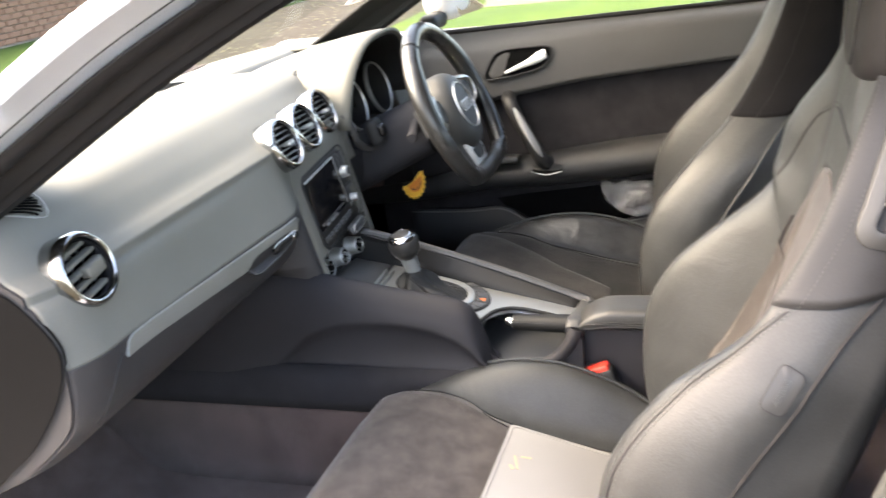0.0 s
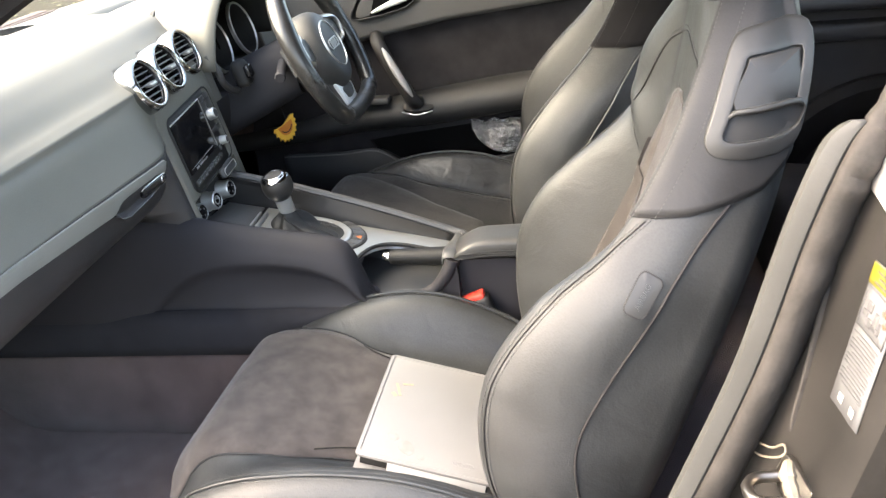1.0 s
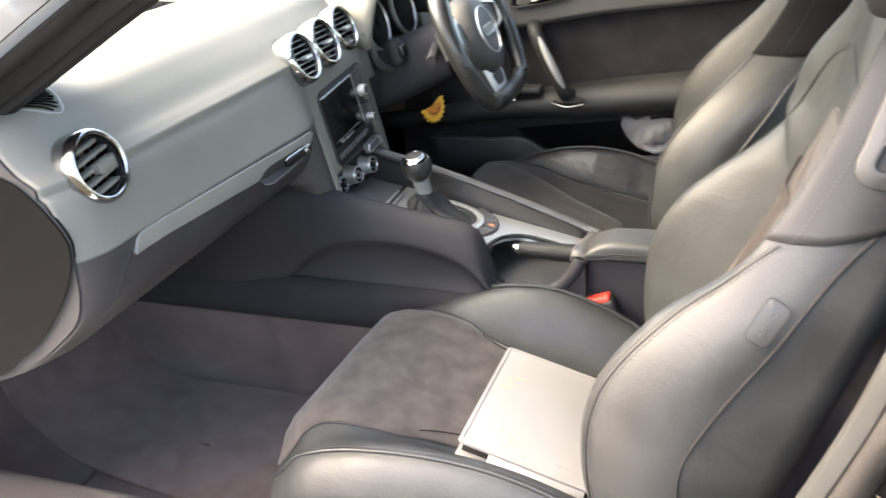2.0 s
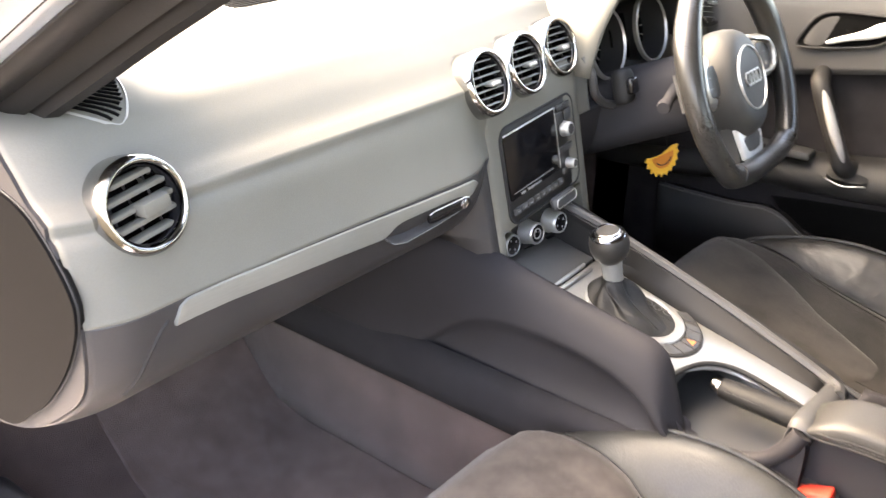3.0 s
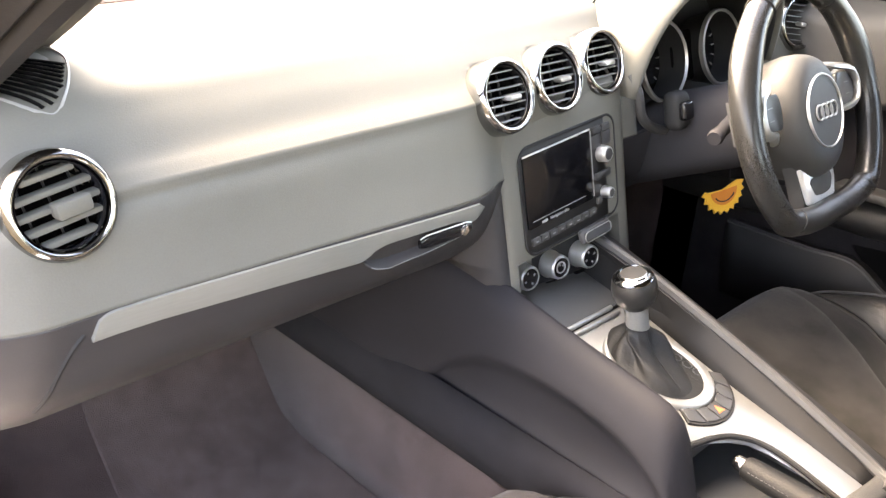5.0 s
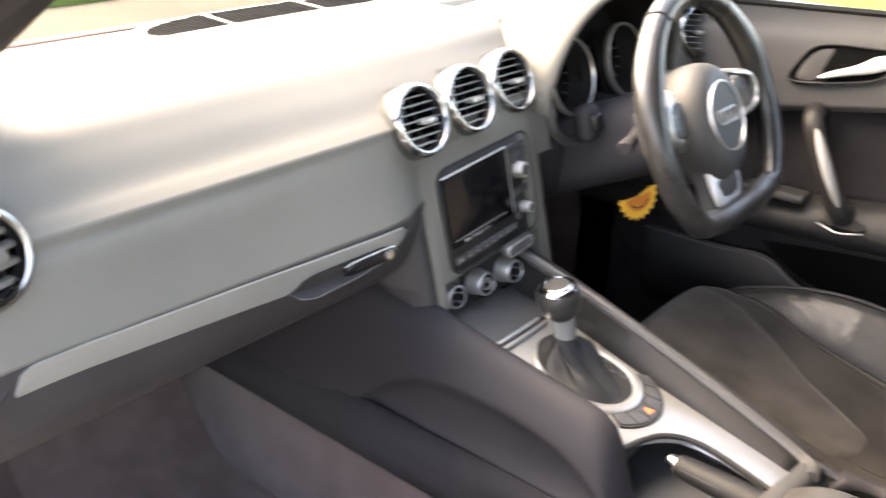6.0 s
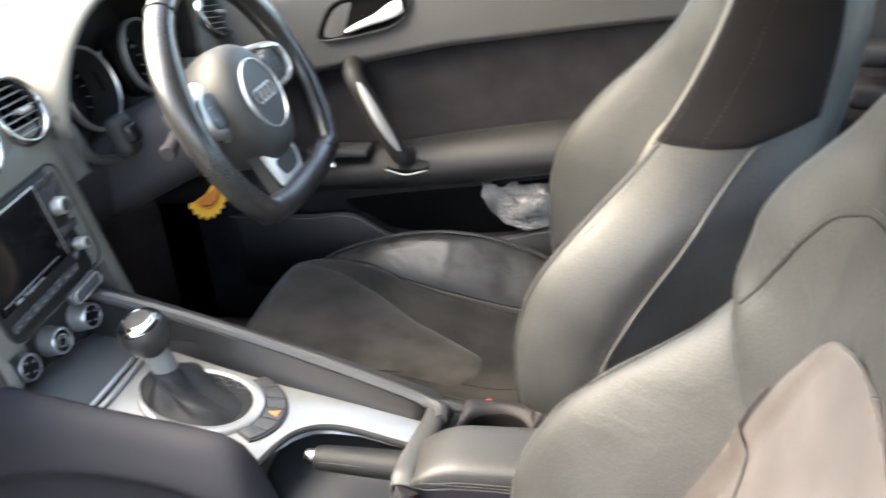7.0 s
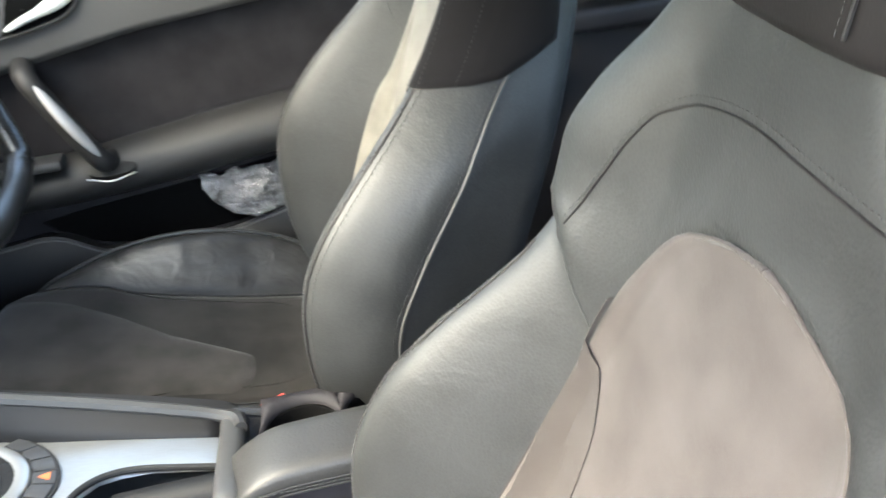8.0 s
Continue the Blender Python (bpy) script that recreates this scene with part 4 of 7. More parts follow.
for i in range(76):
    y = 0.40 - 0.745 * i / 75
    t = lerp(RAIL_TOP, y)
    sm = min(soft(SEAM, y), t - 0.024)
    ar = max(min(soft(ARCH, y), t - 0.034 * sstep(-0.345, -0.25, y) - 0.010), sm + 0.002)
    dip = 0.009 * sstep(0.004, 0.05, ar - sm)
    out = 0.012 * sstep(0.02, 0.18, y)
    wall_rows.append([Vector((x - out * k, y, z)) for x, z, k in (
        (-0.098, t - 0.09, 0), (-0.099, t - 0.020, 0), (-0.101, t - 0.007, 0), (-0.105, t - 0.0015, 0), (-0.111, t, 0.2), (-0.119, t - 0.003, 0.4), (-0.128, t - 0.010, 0.7), (-0.136, t - 0.021, 1),
        (-0.1425, (t - 0.021) * 0.5 + ar * 0.5 + 0.003, 1), (-0.1490, ar + 0.006, 1), (-0.1490, ar - 0.001, 1), (-0.1490 + dip * 0.6, ar - 0.007 * (dip > 0.001), 1), (-0.1490 + dip, (ar * 0.8 + sm * 0.2) - 0.003, 1), (-0.1490 + dip, ar * 0.45 + sm * 0.55, 1), (-0.1490 + dip * 0.5, sm + 0.004, 1), (-0.1490, sm, 1),
        (-0.1500, sm - 0.012, 1), (-0.1500, 0.430, 0.9), (-0.146, 0.41, 0.4), (-0.140, 0.39, 0))])
    seam_pts.append(Vector((-0.1494 - out, y, sm)))
part("side_wall", skin(wall_rows), "console_skin", console, "charcoal passenger side wall with a swept rail", sharp=75, thick=0.002)
part("panel_seam", tube(seam_pts[26:68], 0.0013, 5), "black", console)
scoop_line = [(-0.318, 0.51), (-0.336, 0.494), (-0.364, 0.486), (-0.409, 0.487), (-0.441, 0.498), (-0.462, 0.529), (-0.472, 0.550), (-0.482, 0.545), (-0.484, 0.50), (-0.484, 0.36), (-0.480, 0.22), (-0.40, 0.22), (-0.32, 0.22), (-0.316, 0.36)]
wall(scoop_line, -0.122, 0.020, 0.006, "console_skin", "side_wall", "charcoal wall below the side scoop", 4)
rear_line = [(-0.474, 0.545), (-0.50, 0.549), (-0.60, 0.549), (-0.78, 0.549), (-0.80, 0.40), (-0.78, 0.22), (-0.62, 0.22), (-0.48, 0.22), (-0.472, 0.38)]
wall(rear_line, -0.099, 0.020, 0.005, "console_skin", "side_wall", "charcoal wall below the armrest", 4)
CREST = [(0.06, 0.685), (0.0, 0.668), (-0.14, 0.634), (-0.30, 0.584), (-0.42, 0.542), (-0.458, 0.529)]
right_line = [(0.06, 0.675), (-0.02, 0.665), (-0.14, 0.632), (-0.30, 0.581), (-0.42, 0.541), (-0.475, 0.518), (-0.50, 0.495), (-0.60, 0.50), (-0.78, 0.50), (-0.80, 0.3), (-0.6, 0.22), (-0.2, 0.22), (0.1, 0.22), (0.12, 0.5)]
wall(right_line, 0.070, 0.024, 0.007, "tunnel_side", "side_wall", "charcoal driver side wall")
part("rail_edge", tube(spline([(0.075, 0.0, 0.668), (0.075, -0.14, 0.634), (0.073, -0.30, 0.584), (0.069, -0.42, 0.542), (0.063, -0.456, 0.531), (0.052, -0.474, 0.530), (0.030, -0.480, 0.533)], 6), 0.0075, 8), "plastic", console)
part("tray_floor", slab([(-0.11, -0.30), (0.08, -0.30), (0.08, -0.02), (-0.11, -0.02)], 0.02, Matrix(((1, 0, 0, 0), (0, 1, 0, 0), (0, 0.2, 1, 0.6045), (0, 0, 0, 1)))), "plastic", console)
part("recess_floor", slab([(-0.11, -0.50), (0.075, -0.50), (0.075, -0.28), (-0.11, -0.28)], 0.02, pose(0, 0, 0.488)), "plastic", console)
PLATE = Matrix(((1, 0, 0, 0), (0, 1, 0, 0), (0, 0.2, 1, 0.613), (0, 0, 0, 1)))
plate_right = [(0.068, -0.100), (0.063, -0.14), (0.055, -0.20), (0.046, -0.28), (0.041, -0.38), (0.038, -0.458)]
plate_line = [(-0.098, -0.100)] + plate_right + [(-0.006, -0.458), (-0.002, -0.42), (0.000, -0.385), (-0.002, -0.358), (-0.011, -0.335), (-0.030, -0.317), (-0.056, -0.306), (-0.084, -0.299), (-0.098, -0.297), (-0.099, -0.2)]
plate = part("trim_plate", slab(plate_line[::-1], 0.012, PLATE, 0.003), "alloy", console, "brushed aluminium gear surround")
part("plate_lip", tube([PLATE @ Vector((p.x, p.y, -0.002)) for p in spline([(-0.009, -0.460, 0), (-0.005, -0.42, 0), (-0.003, -0.385, 0), (-0.005, -0.360, 0), (-0.014, -0.338, 0), (-0.032, -0.320, 0), (-0.058, -0.309, 0), (-0.098, -0.300, 0)], 5)], 0.0035, 8), "black", plate)
part("inner_flank", skin([[PLATE @ Vector((lerp([(q[1], q[0]) for q in plate_right], y) - 0.003, y, -0.004)), Vector((lerp([(q[1], q[0]) for q in plate_right], y) + 0.010, y, plate_z(y) + 0.3 * (lerp(CREST, y) - plate_z(y)))), Vector((0.068, y, lerp(CREST, y) - 0.004)), Vector((0.074, y, lerp(CREST, y) + 0.001))] for y in [0.0 - 0.458 * k / 24 for k in range(25)]]), "tunnel_side", console, "dark inner side of the driver's rail", thick=0.002)
GC = (-0.013, -0.205)
ring_pts = oval(0.120, 0.146, 56, 2.15, *GC)
part("gear_ring", skin([[PLATE @ Vector((GC[0] + (x - GC[0]) * f, GC[1] + (y - GC[1]) * f, h)) for x, y in ring_pts] for f, h in ((1.0, -0.001), (0.995, 0.0040), (0.965, 0.0058), (0.86, 0.0050), (0.80, 0.0040), (0.785, -0.002))], close_u=True), "satin", plate, "satin aluminium ring", sharp=60)
base_pts = [(GC[0] + (x - GC[0]) * 0.80, GC[1] + (y - GC[1]) * 0.80) for x, y in ring_pts]
gaiter_base = part("gaiter_base", slab(base_pts, 0.006, PLATE @ pose(0, 0, 0.0032), 0.001), "gaiter", plate, "flat leather round the gaiter")
for i in range(4):
    part("embossed_ring", tube([PLATE @ Vector((0.0245 + 0.0055 * math.cos(2 * math.pi * k / 18), -0.193 - i * 0.0152 + 0.0060 * math.sin(2 * math.pi * k / 18), 0.0036)) for k in range(18)], 0.0009, 5, True), "slat_dark", gaiter_base)
part("base_seam", tube([PLATE @ Vector((0.012 + 0.002 * math.sin(k * 0.6), -0.175 - 0.085 * k / 12, 0.0034)) for k in range(13)], 0.0007, 5), "black", gaiter_base)
lever_top = Vector((-0.012, -0.166, 0.616))
lever_foot = PLATE @ Vector((-0.022, -0.200, 0.002))
boot = []
for i in range(29):
    t = i / 28
    f = (1 - t) ** 2.9
    c = lever_foot.lerp(lever_top, t ** 0.85) + Vector((0.004 * math.sin(math.pi * t), 0.006 * math.sin(math.pi * t), 0))
    ring = []
    for k in range(64):
        a = 2 * math.pi * k / 64
        sag = (0.24 * math.sin(3 * a + 0.9 + 3.4 * t) + 0.13 * math.sin(5 * a - 2.0 * t + 1) + 0.07 * math.sin(9 * a + 6 * t)) * math.sin(math.pi * min(1, t * 1.08)) ** 0.9
        rx, ry = (0.0155 + 0.010 * math.sin(math.pi * (1 - t) ** 1.5) + 0.026 * f) * (1 + sag), (0.0155 + 0.012 * math.sin(math.pi * (1 - t) ** 1.5) + 0.042 * f) * (1 + sag)
        ring.append(c + Vector((rx * math.cos(a), ry * math.sin(a), 0.2 * ry * math.sin(a) * (1 - t) + 0.005 * math.sin(2 * a + 4 * t) * t * (1 - t) * 4)))
    boot.append(ring)
gear = part("gear_lever", skin(boot, close_u=True, cap=True), "gaiter", console, "soft creased black leather gaiter", sharp=80)
part("gaiter_seam", tube([r[46] * 1.0 + Vector((0, -0.0004, 0.0003)) for r in boot[2:]], 0.0008, 5), "black", gear)
axis = Vector((-0.018, 0.010, 0.084)).normalized()
gm = facing(lever_top, axis, (0, 1, 0))
part("collar", turned([(0.0158, -0.006), (0.0146, -0.002), (0.0144, 0.002), (0.0150, 0.027), (0.0143, 0.031)], gm, 32), "slat_grey", gear, "grey metal collar", sharp=50)
part("gear_knob", turned([(0.0140, 0.029), (0.0185, 0.0335), (0.0240, 0.0405), (0.0272, 0.0495), (0.0280, 0.0585), (0.0268, 0.0665), (0.0246, 0.0715)], gm, 36), "knob_leather", gear, "black leather gear knob")
part("knob_top", turned([(0.0250, 0.0700), (0.0249, 0.0722), (0.0228, 0.0748), (0.0188, 0.0762), (0.0176, 0.0784), (0.0160, 0.0788), (0.0152, 0.0778)], gm, 36), "vent_ring", gear, "polished knob cap", sharp=35)
part("shift_pattern", turned([(0.0155, 0.0776), (0.0120, 0.0786), (0.0, 0.0790)], gm, 28), "black", gear)
# switch arc behind the gear ring
for i in range(6):
    a = radians(-121 + i * 16.2)
    c0, c1 = a - radians(7.6), a + radians(7.6)
    quad = [(GC[0] + rx * math.cos(c), GC[1] + ry * math.sin(c)) for c, rx, ry in ((c0, 0.0625, 0.0755), (a, 0.0625, 0.0758), (c1, 0.0625, 0.0755), (c1, 0.0755, 0.0970), (a, 0.0760, 0.0975), (c0, 0.0755, 0.0970))]
    key = part("console_switch", slab(quad, 0.010, PLATE @ pose(0, 0, 0.0042), 0.0016), "slat_dark", plate)
    if i == 2:
        hx, hy = GC[0] + 0.068 * math.cos(a), GC[1] + 0.086 * math.sin(a)
        part("hazard_triangle", slab([(hx - 0.006, hy - 0.005), (hx + 0.006, hy - 0.005), (hx, hy + 0.006)], 0.001, PLATE @ pose(0, 0, 0.0050)), "amber", key, "orange hazard triangle")
pod = [(GC[0] + rx * math.cos(radians(d)), GC[1] + ry * math.sin(radians(d))) for rx, ry, ds in ((0.0605, 0.0735, range(-130, -28, 6)), (0.0785, 0.1000, range(-34, -136, -6))) for d in ds]
part("switch_pod", slab(pod, 0.008, PLATE @ pose(0, 0, 0.0022), 0.001), "black", plate)
# tray in front of the gear lever
for ly in (-0.0985, -0.110):
    part("tray_lip", box(0.100, 0.005, 0.006, PLATE @ pose(-0.018, ly, 0.003), 0.002), "satin" if ly > -0.10 else "alloy", console)
part("tray_mat", slab(round_rect(0.165, 0.110, 0.008, 5, -0.012, -0.040), 0.004, PLATE @ pose(0, 0, -0.001), 0.0015), "tray_rubber", console, "grey rubber tray mat")
part("front_tunnel", box(0.18, 0.16, 0.36, pose(-0.035, 0.03, 0.42), 0.01), "console_skin", console)
# parking brake
hb0, hb1 = Vector((-0.057, -0.355, 0.5385)), Vector((-0.068, -0.475, 0.543))
brake = part("parking_brake", tube([hb0.lerp(hb1, t) for t in (0, 0.02, 0.1, 0.3, 0.6, 0.9, 1.0, 1.10)], [0.0115, 0.0145, 0.0152, 0.0160, 0.0170, 0.0176, 0.0178, 0.017], 18, flat=0.9), "brake_leather", console, "leather parking brake grip")
part("brake_button", tube([hb0, hb0 - (hb1 - hb0).normalized() * 0.008, hb0 - (hb1 - hb0).normalized() * 0.012], [0.009, 0.009, 0.0075], 16), "chrome", brake, "chrome release button")
part("brake_stitching", stitches([hb0.lerp(hb1, t) + Vector((-0.0148, 0, 0.006)) for t in (0.08, 0.5, 1.0)], 0.003, 0.0022, 0.00045), "thread", brake)
# bridge, armrest and cup holders
lip = spline([(-0.150, 0.06, 0.6455), (-0.150, -0.10, 0.6360), (-0.150, -0.20, 0.6160), (-0.150, -0.268, 0.5975), (-0.150, -0.294, 0.580), (-0.149, -0.306, 0.550), (-0.146, -0.316, 0.528), (-0.138, -0.330, 0.508), (-0.130, -0.362, 0.495), (-0.125, -0.409, 0.496), (-0.121, -0.441, 0.507), (-0.119, -0.464, 0.534), (-0.114, -0.474, 0.556)], 6)
part("bridge", tube(lip[44:], [0.0040 + 0.0050 * sstep(0, 8, k) + 0.0030 * sstep(8, 26, k) for k in range(len(lip) - 44)], 14), "console_skin", console, "rounded lip of the side scoop")
deck_path = [(-0.114, 0.556), (-0.100, 0.564), (-0.060, 0.556), (0.0, 0.539), (0.040, 0.529), (0.060, 0.526), (0.072, 0.520)]
part("bridge_deck", skin([[Vector((x, y, z + h)) for y, h in ((-0.4565, -0.022), (-0.4572, -0.004), (-0.459, 0.0020), (-0.464, 0.0036), (-0.475, 0.0034), (-0.481, 0.000), (-0.485, -0.012))] for x, z in [(p.x, p.y) for p in spline([(x, z, 0) for x, z in deck_path], 5)]]), "plastic", console, "flat bridge behind the gear surround", sharp=60, thick=0.003)
arm_rows = []
for i in range(25):
    d = 0.335 * i / 24
    nose = max(0.0, 1 - d / 0.06)
    high = 0.588 - 0.026 * nose ** 2.2 + 0.004 * math.sin(math.pi * d / 0.335)
    low = 0.553
    arm_rows.append([Vector((-0.078 + x * (1 - 0.08 * nose ** 2), -0.475 - d, (high + low) / 2 + z * (high - low))) for x, z in oval(0.077, 1.0, 28, 4.2)])
part("armrest", skin(arm_rows, close_u=True, cap=True), "armrest", console, "black leather armrest lid with a rounded nose", sharp=70)
for zz in (0.571, 0.563):
    part("armrest_seam", tube([Vector((-0.1168 + 0.006 * max(0, 1 - (-0.478 - y) / 0.03) ** 2, y, zz - 0.008 * max(0, 1 - (-0.478 - y) / 0.05))) for y in [-0.480 - 0.3 * k / 20 for k in range(21)]], 0.0010, 5), "black", console)
part("armrest_stitching", stitches([Vector((-0.1172, y, 0.5672)) for y in (-0.50, -0.65, -0.78)]), "thread", console)
part("armrest_box", box(0.070, 0.33, 0.10, pose(-0.062, -0.650, 0.497), 0.008), "black", console)
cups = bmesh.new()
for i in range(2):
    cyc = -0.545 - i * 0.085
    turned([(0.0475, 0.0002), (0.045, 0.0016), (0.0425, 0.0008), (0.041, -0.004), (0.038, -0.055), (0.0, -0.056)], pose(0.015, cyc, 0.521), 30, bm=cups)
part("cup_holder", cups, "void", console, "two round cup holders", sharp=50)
deck = bmesh.new()
for i in range(2):
    cyc = -0.545 - i * 0.085
    ring, edge = [], []
    for k in range(40):
        a = 2 * math.pi * k / 40
        c, s = math.cos(a), math.sin(a)
        ring.append(Vector((0.015 + 0.0465 * c, cyc + 0.0465 * s * 0.9, 0.521)))
        f = 1 / max(abs(c), abs(s))
        edge.append(Vector((0.0125 + 0.0625 * c * f, cyc + 0.0425 * s * f, 0.5205)))
    skin([ring, edge], close_u=True, bm=deck)
part("holder_deck", deck, "console_skin", console, thick=0.02)


# ---- seats ----
def make_seat(name, cx, dy, dz, out, label, lever, toe=0.0, pad_suede="suede", mid_suede="suede_light"):
    """A sports seat. cx: its middle; out: -1 if its outer side faces -x, 1 if +x; lever: whether the fold lever shows."""
    seat = thing(name, (cx, -0.45 + dy, 0.25), label, "car seat", "front seats")
    c_line = [(0.40, -0.660), (0.48, -0.682), (0.60, -0.724), (0.72, -0.766), (0.80, -0.792), (0.90, -0.816), (0.98, -0.828), (1.05, -0.842)]
    b_line = [(0.38, -0.600), (0.45, -0.578), (0.52, -0.570), (0.60, -0.574), (0.66, -0.596), (0.74, -0.662), (0.80, -0.725), (0.86, -0.765), (0.92, -0.792), (1.0, -0.822), (1.06, -0.846)]
    r_line = [(0.38, -0.775), (0.46, -0.80), (0.60, -0.845), (0.72, -0.885), (0.83, -0.925), (0.92, -0.942), (1.0, -0.940), (1.06, -0.925)]
    w_line = [(0.38, 0.222), (0.46, 0.248), (0.54, 0.260), (0.64, 0.262), (0.72, 0.255), (0.77, 0.238), (0.81, 0.212), (0.84, 0.198), (0.87, 0.190), (0.92, 0.178), (0.96, 0.162), (1.0, 0.140), (1.04, 0.108), (1.06, 0.085)]

    def yc(z): return soft(c_line, z)
    def yb(z): return soft(b_line, z)
    def yr(z): return soft(r_line, z)
    def w(z): return soft(w_line, z)

    def eased(points): return [(p.x, p.y) for p in spline([(z, s, 0) for z, s in points], 8)]
    INNER = eased([(0.38, 0.160), (0.56, 0.155), (0.60, 0.149), (0.665, 0.142), (0.71, 0.136), (0.76, 0.127), (0.81, 0.111), (0.85, 0.087), (0.876, 0.060), (0.893, 0.022), (0.901, -0.015), (0.904, -0.035)])
    OUTER = eased([(0.38, 0.155), (0.65, 0.158), (0.78, 0.161), (0.84, 0.160), (0.862, 0.154), (0.877, 0.138), (0.8875, 0.110), (0.8965, 0.076), (0.902, 0.052), (0.904, 0.036)])
    if not lever:
        OUTER = eased([(0.38, 0.155), (0.65, 0.150), (0.72, 0.138), (0.78, 0.122), (0.84, 0.100), (0.862, 0.088), (0.877, 0.075), (0.8875, 0.058), (0.8965, 0.050), (0.902, 0.043), (0.904, 0.036)])
    # the inner bolster ends at a slanting seam under a fuller shoulder
    SEAM_Z = [(0.10, 0.70), (0.126, 0.762), (0.140, 0.792), (0.150, 0.822), (0.162, 0.846), (0.20, 0.858)]
    BOLSTER = [(0.70, 0.0), (0.72, -0.003), (0.76, -0.009), (0.80, -0.014), (0.84, -0.017), (0.88, -0.019)]
    SHOULDER = [(0.80, 0.0), (0.86, 0.0), (0.88, 0.005), (0.90, 0.010), (0.92, 0.011), (0.94, 0.009), (0.96, 0.005), (0.985, 0.0)]
    SPREAD = [(0.76, 0.0), (0.80, 0.004), (0.84, 0.015), (0.88, 0.025), (0.91, 0.030), (0.95, 0.026), (1.0, 0.010), (1.04, 0.0)]

    def ins(side, z):
        return side * lerp(OUTER if side == out else INNER, z)

    def front(s, z):
        a = min(1, abs(s) / w(z))
        y = yc(z) + (yb(z) - yc(z)) * sstep(0.46, 0.86, a) - 0.055 * max(0, (a - 0.86) / 0.14) ** 2
        if not lever:
            return y
        if s * out > 0:
            # the upper outer bolster crests at the shoulder wing's edge
            q = sstep(0.72, 0.80, z)
            y2 = yc(z) + (yb(z) - 0.020 - yc(z)) * sstep(0.56, 0.95, a) - 0.035 * max(0, (a - 0.95) / 0.05) ** 2
            y += (y2 - y) * q
        else:
            zs = lerp(SEAM_Z, abs(s))
            k = sstep(zs - 0.010, zs + 0.010, z)
            y += (lerp(BOLSTER, z) * (1 - k) + lerp(SHOULDER, z) * k) * sstep(0.46, 0.80, a)
        if z < 0.904:
            room = min(s - ins(-1, z), ins(1, z) - s)
            y -= 0.007 * sstep(0.0, 0.016, room)
        return y

    def ye(z): return yb(z) - 0.055

    def flank(y, z):
        t = (ye(z) - y) / max(0.02, ye(z) - yr(z) - 0.03)
        u = max(0, ye(z) - y)
        return w(z) * (1 - 0.10 * min(1.2, max(0, t)) ** 2) + u * (0.33 - 0.17 * sstep(0.72, 0.80, z)) * math.exp(-(u / 0.06) ** 2)

    def P(s, y, z):
        wide = sstep(0.09, 0.17, abs(s)) * lerp(SPREAD, z) if lever and s * out < 0 else 0.0
        return Vector((cx + s - out * wide, y + dy + toe * s, z + dz))

    def F(s, z, lift=0.0): return P(s, front(s, z) + lift, z)

    def S(y, z, lift=0.0, side=None): return P((side or out) * (flank(y, z) + lift), y, z)

    rows = []
    for i in range(105):
        z = 0.38 + 0.68 * i / 104
        loop = [F(w(z) * math.sin(math.pi * (k / 56 - 0.5)), z) for k in range(57)]
        for k in range(1, 9):
            y = ye(z) + (yr(z) + 0.03 - ye(z)) * k / 8
            loop.append(P(flank(y, z), y, z))
        for k in range(1, 10):
            a = -1 + 2 * k / 10
            loop.append(P(-a * w(z) * 0.90, yr(z) + 0.03 * abs(a) ** 6, z))
        for k in range(8, 0, -1):
            y = ye(z) + (yr(z) + 0.03 - ye(z)) * k / 8
            loop.append(P(-flank(y, z), y, z))
        rows.append(loop)
    for f, up in ((0.86, 0.010), (0.6, 0.017), (0.25, 0.020)):
        mid = sum(rows[104], Vector()) / len(rows[104])
        rows.append([mid + (p - mid) * f + Vector((0, 0, up)) for p in rows[104]])
    back = part("backrest", skin(rows, close_u=True, cap=True), "leather", seat, "black leather backrest with deep side bolsters", sharp=70)

    # suede middle of the backrest, domed at its top, fuller on the outer side
    heights = [0.40 + 0.504 * (1 - (1 - i / 60) ** 2.0) for i in range(61)]
    grid = []
    for z in heights:
        a0, a1 = ins(-1, z), ins(1, z)
        grid.append([F(a0 + (a1 - a0) * k / 32, z, (0.0026 if lever else 0.0045) - 0.004 * abs(-1 + 2 * k / 32) ** 8) for k in range(33)])
    part("back_insert", skin(grid), mid_suede, back, "worn taupe suede insert", thick=0.003)
    edge_lift = -0.0012 if lever else 0.001
    edge = [F(ins(1, z), z, edge_lift) for z in heights] + [F(ins(-1, z), z, edge_lift) for z in heights[-2::-1]]
    part("insert_seam", tube(edge, 0.0006, 5), "leather", back)
    # suede strip down each side of the middle, its shade put into the colour
    STRIP = eased([(0.40, 0.086), (0.55, 0.087), (0.650, 0.089), (0.696, 0.091), (0.729, 0.106), (0.743, 0.119), (0.760, 0.130), (0.785, 0.148), (0.805, 0.170)])
    for sg in (-1, 1) if lever else ():
        levels = [0.44 + 0.36 * k / 36 for k in range(37)]
        part("insert_strip", skin([[F(ins(sg, z) + (sg * min(abs(ins(sg, z)), lerp(STRIP, z)) - ins(sg, z)) * k / 6, z, 0.0054 - 0.0046 * (1 - k / 6) ** 12) for k in range(7)] for z in levels]), "suede_side", back, "suede strip with shade in its colour")
        part("strip_seam", tube([F(sg * min(abs(ins(sg, z)), lerp(STRIP, z)), z, 0.0050) for z in levels], 0.0005, 5), "suede_side", back)
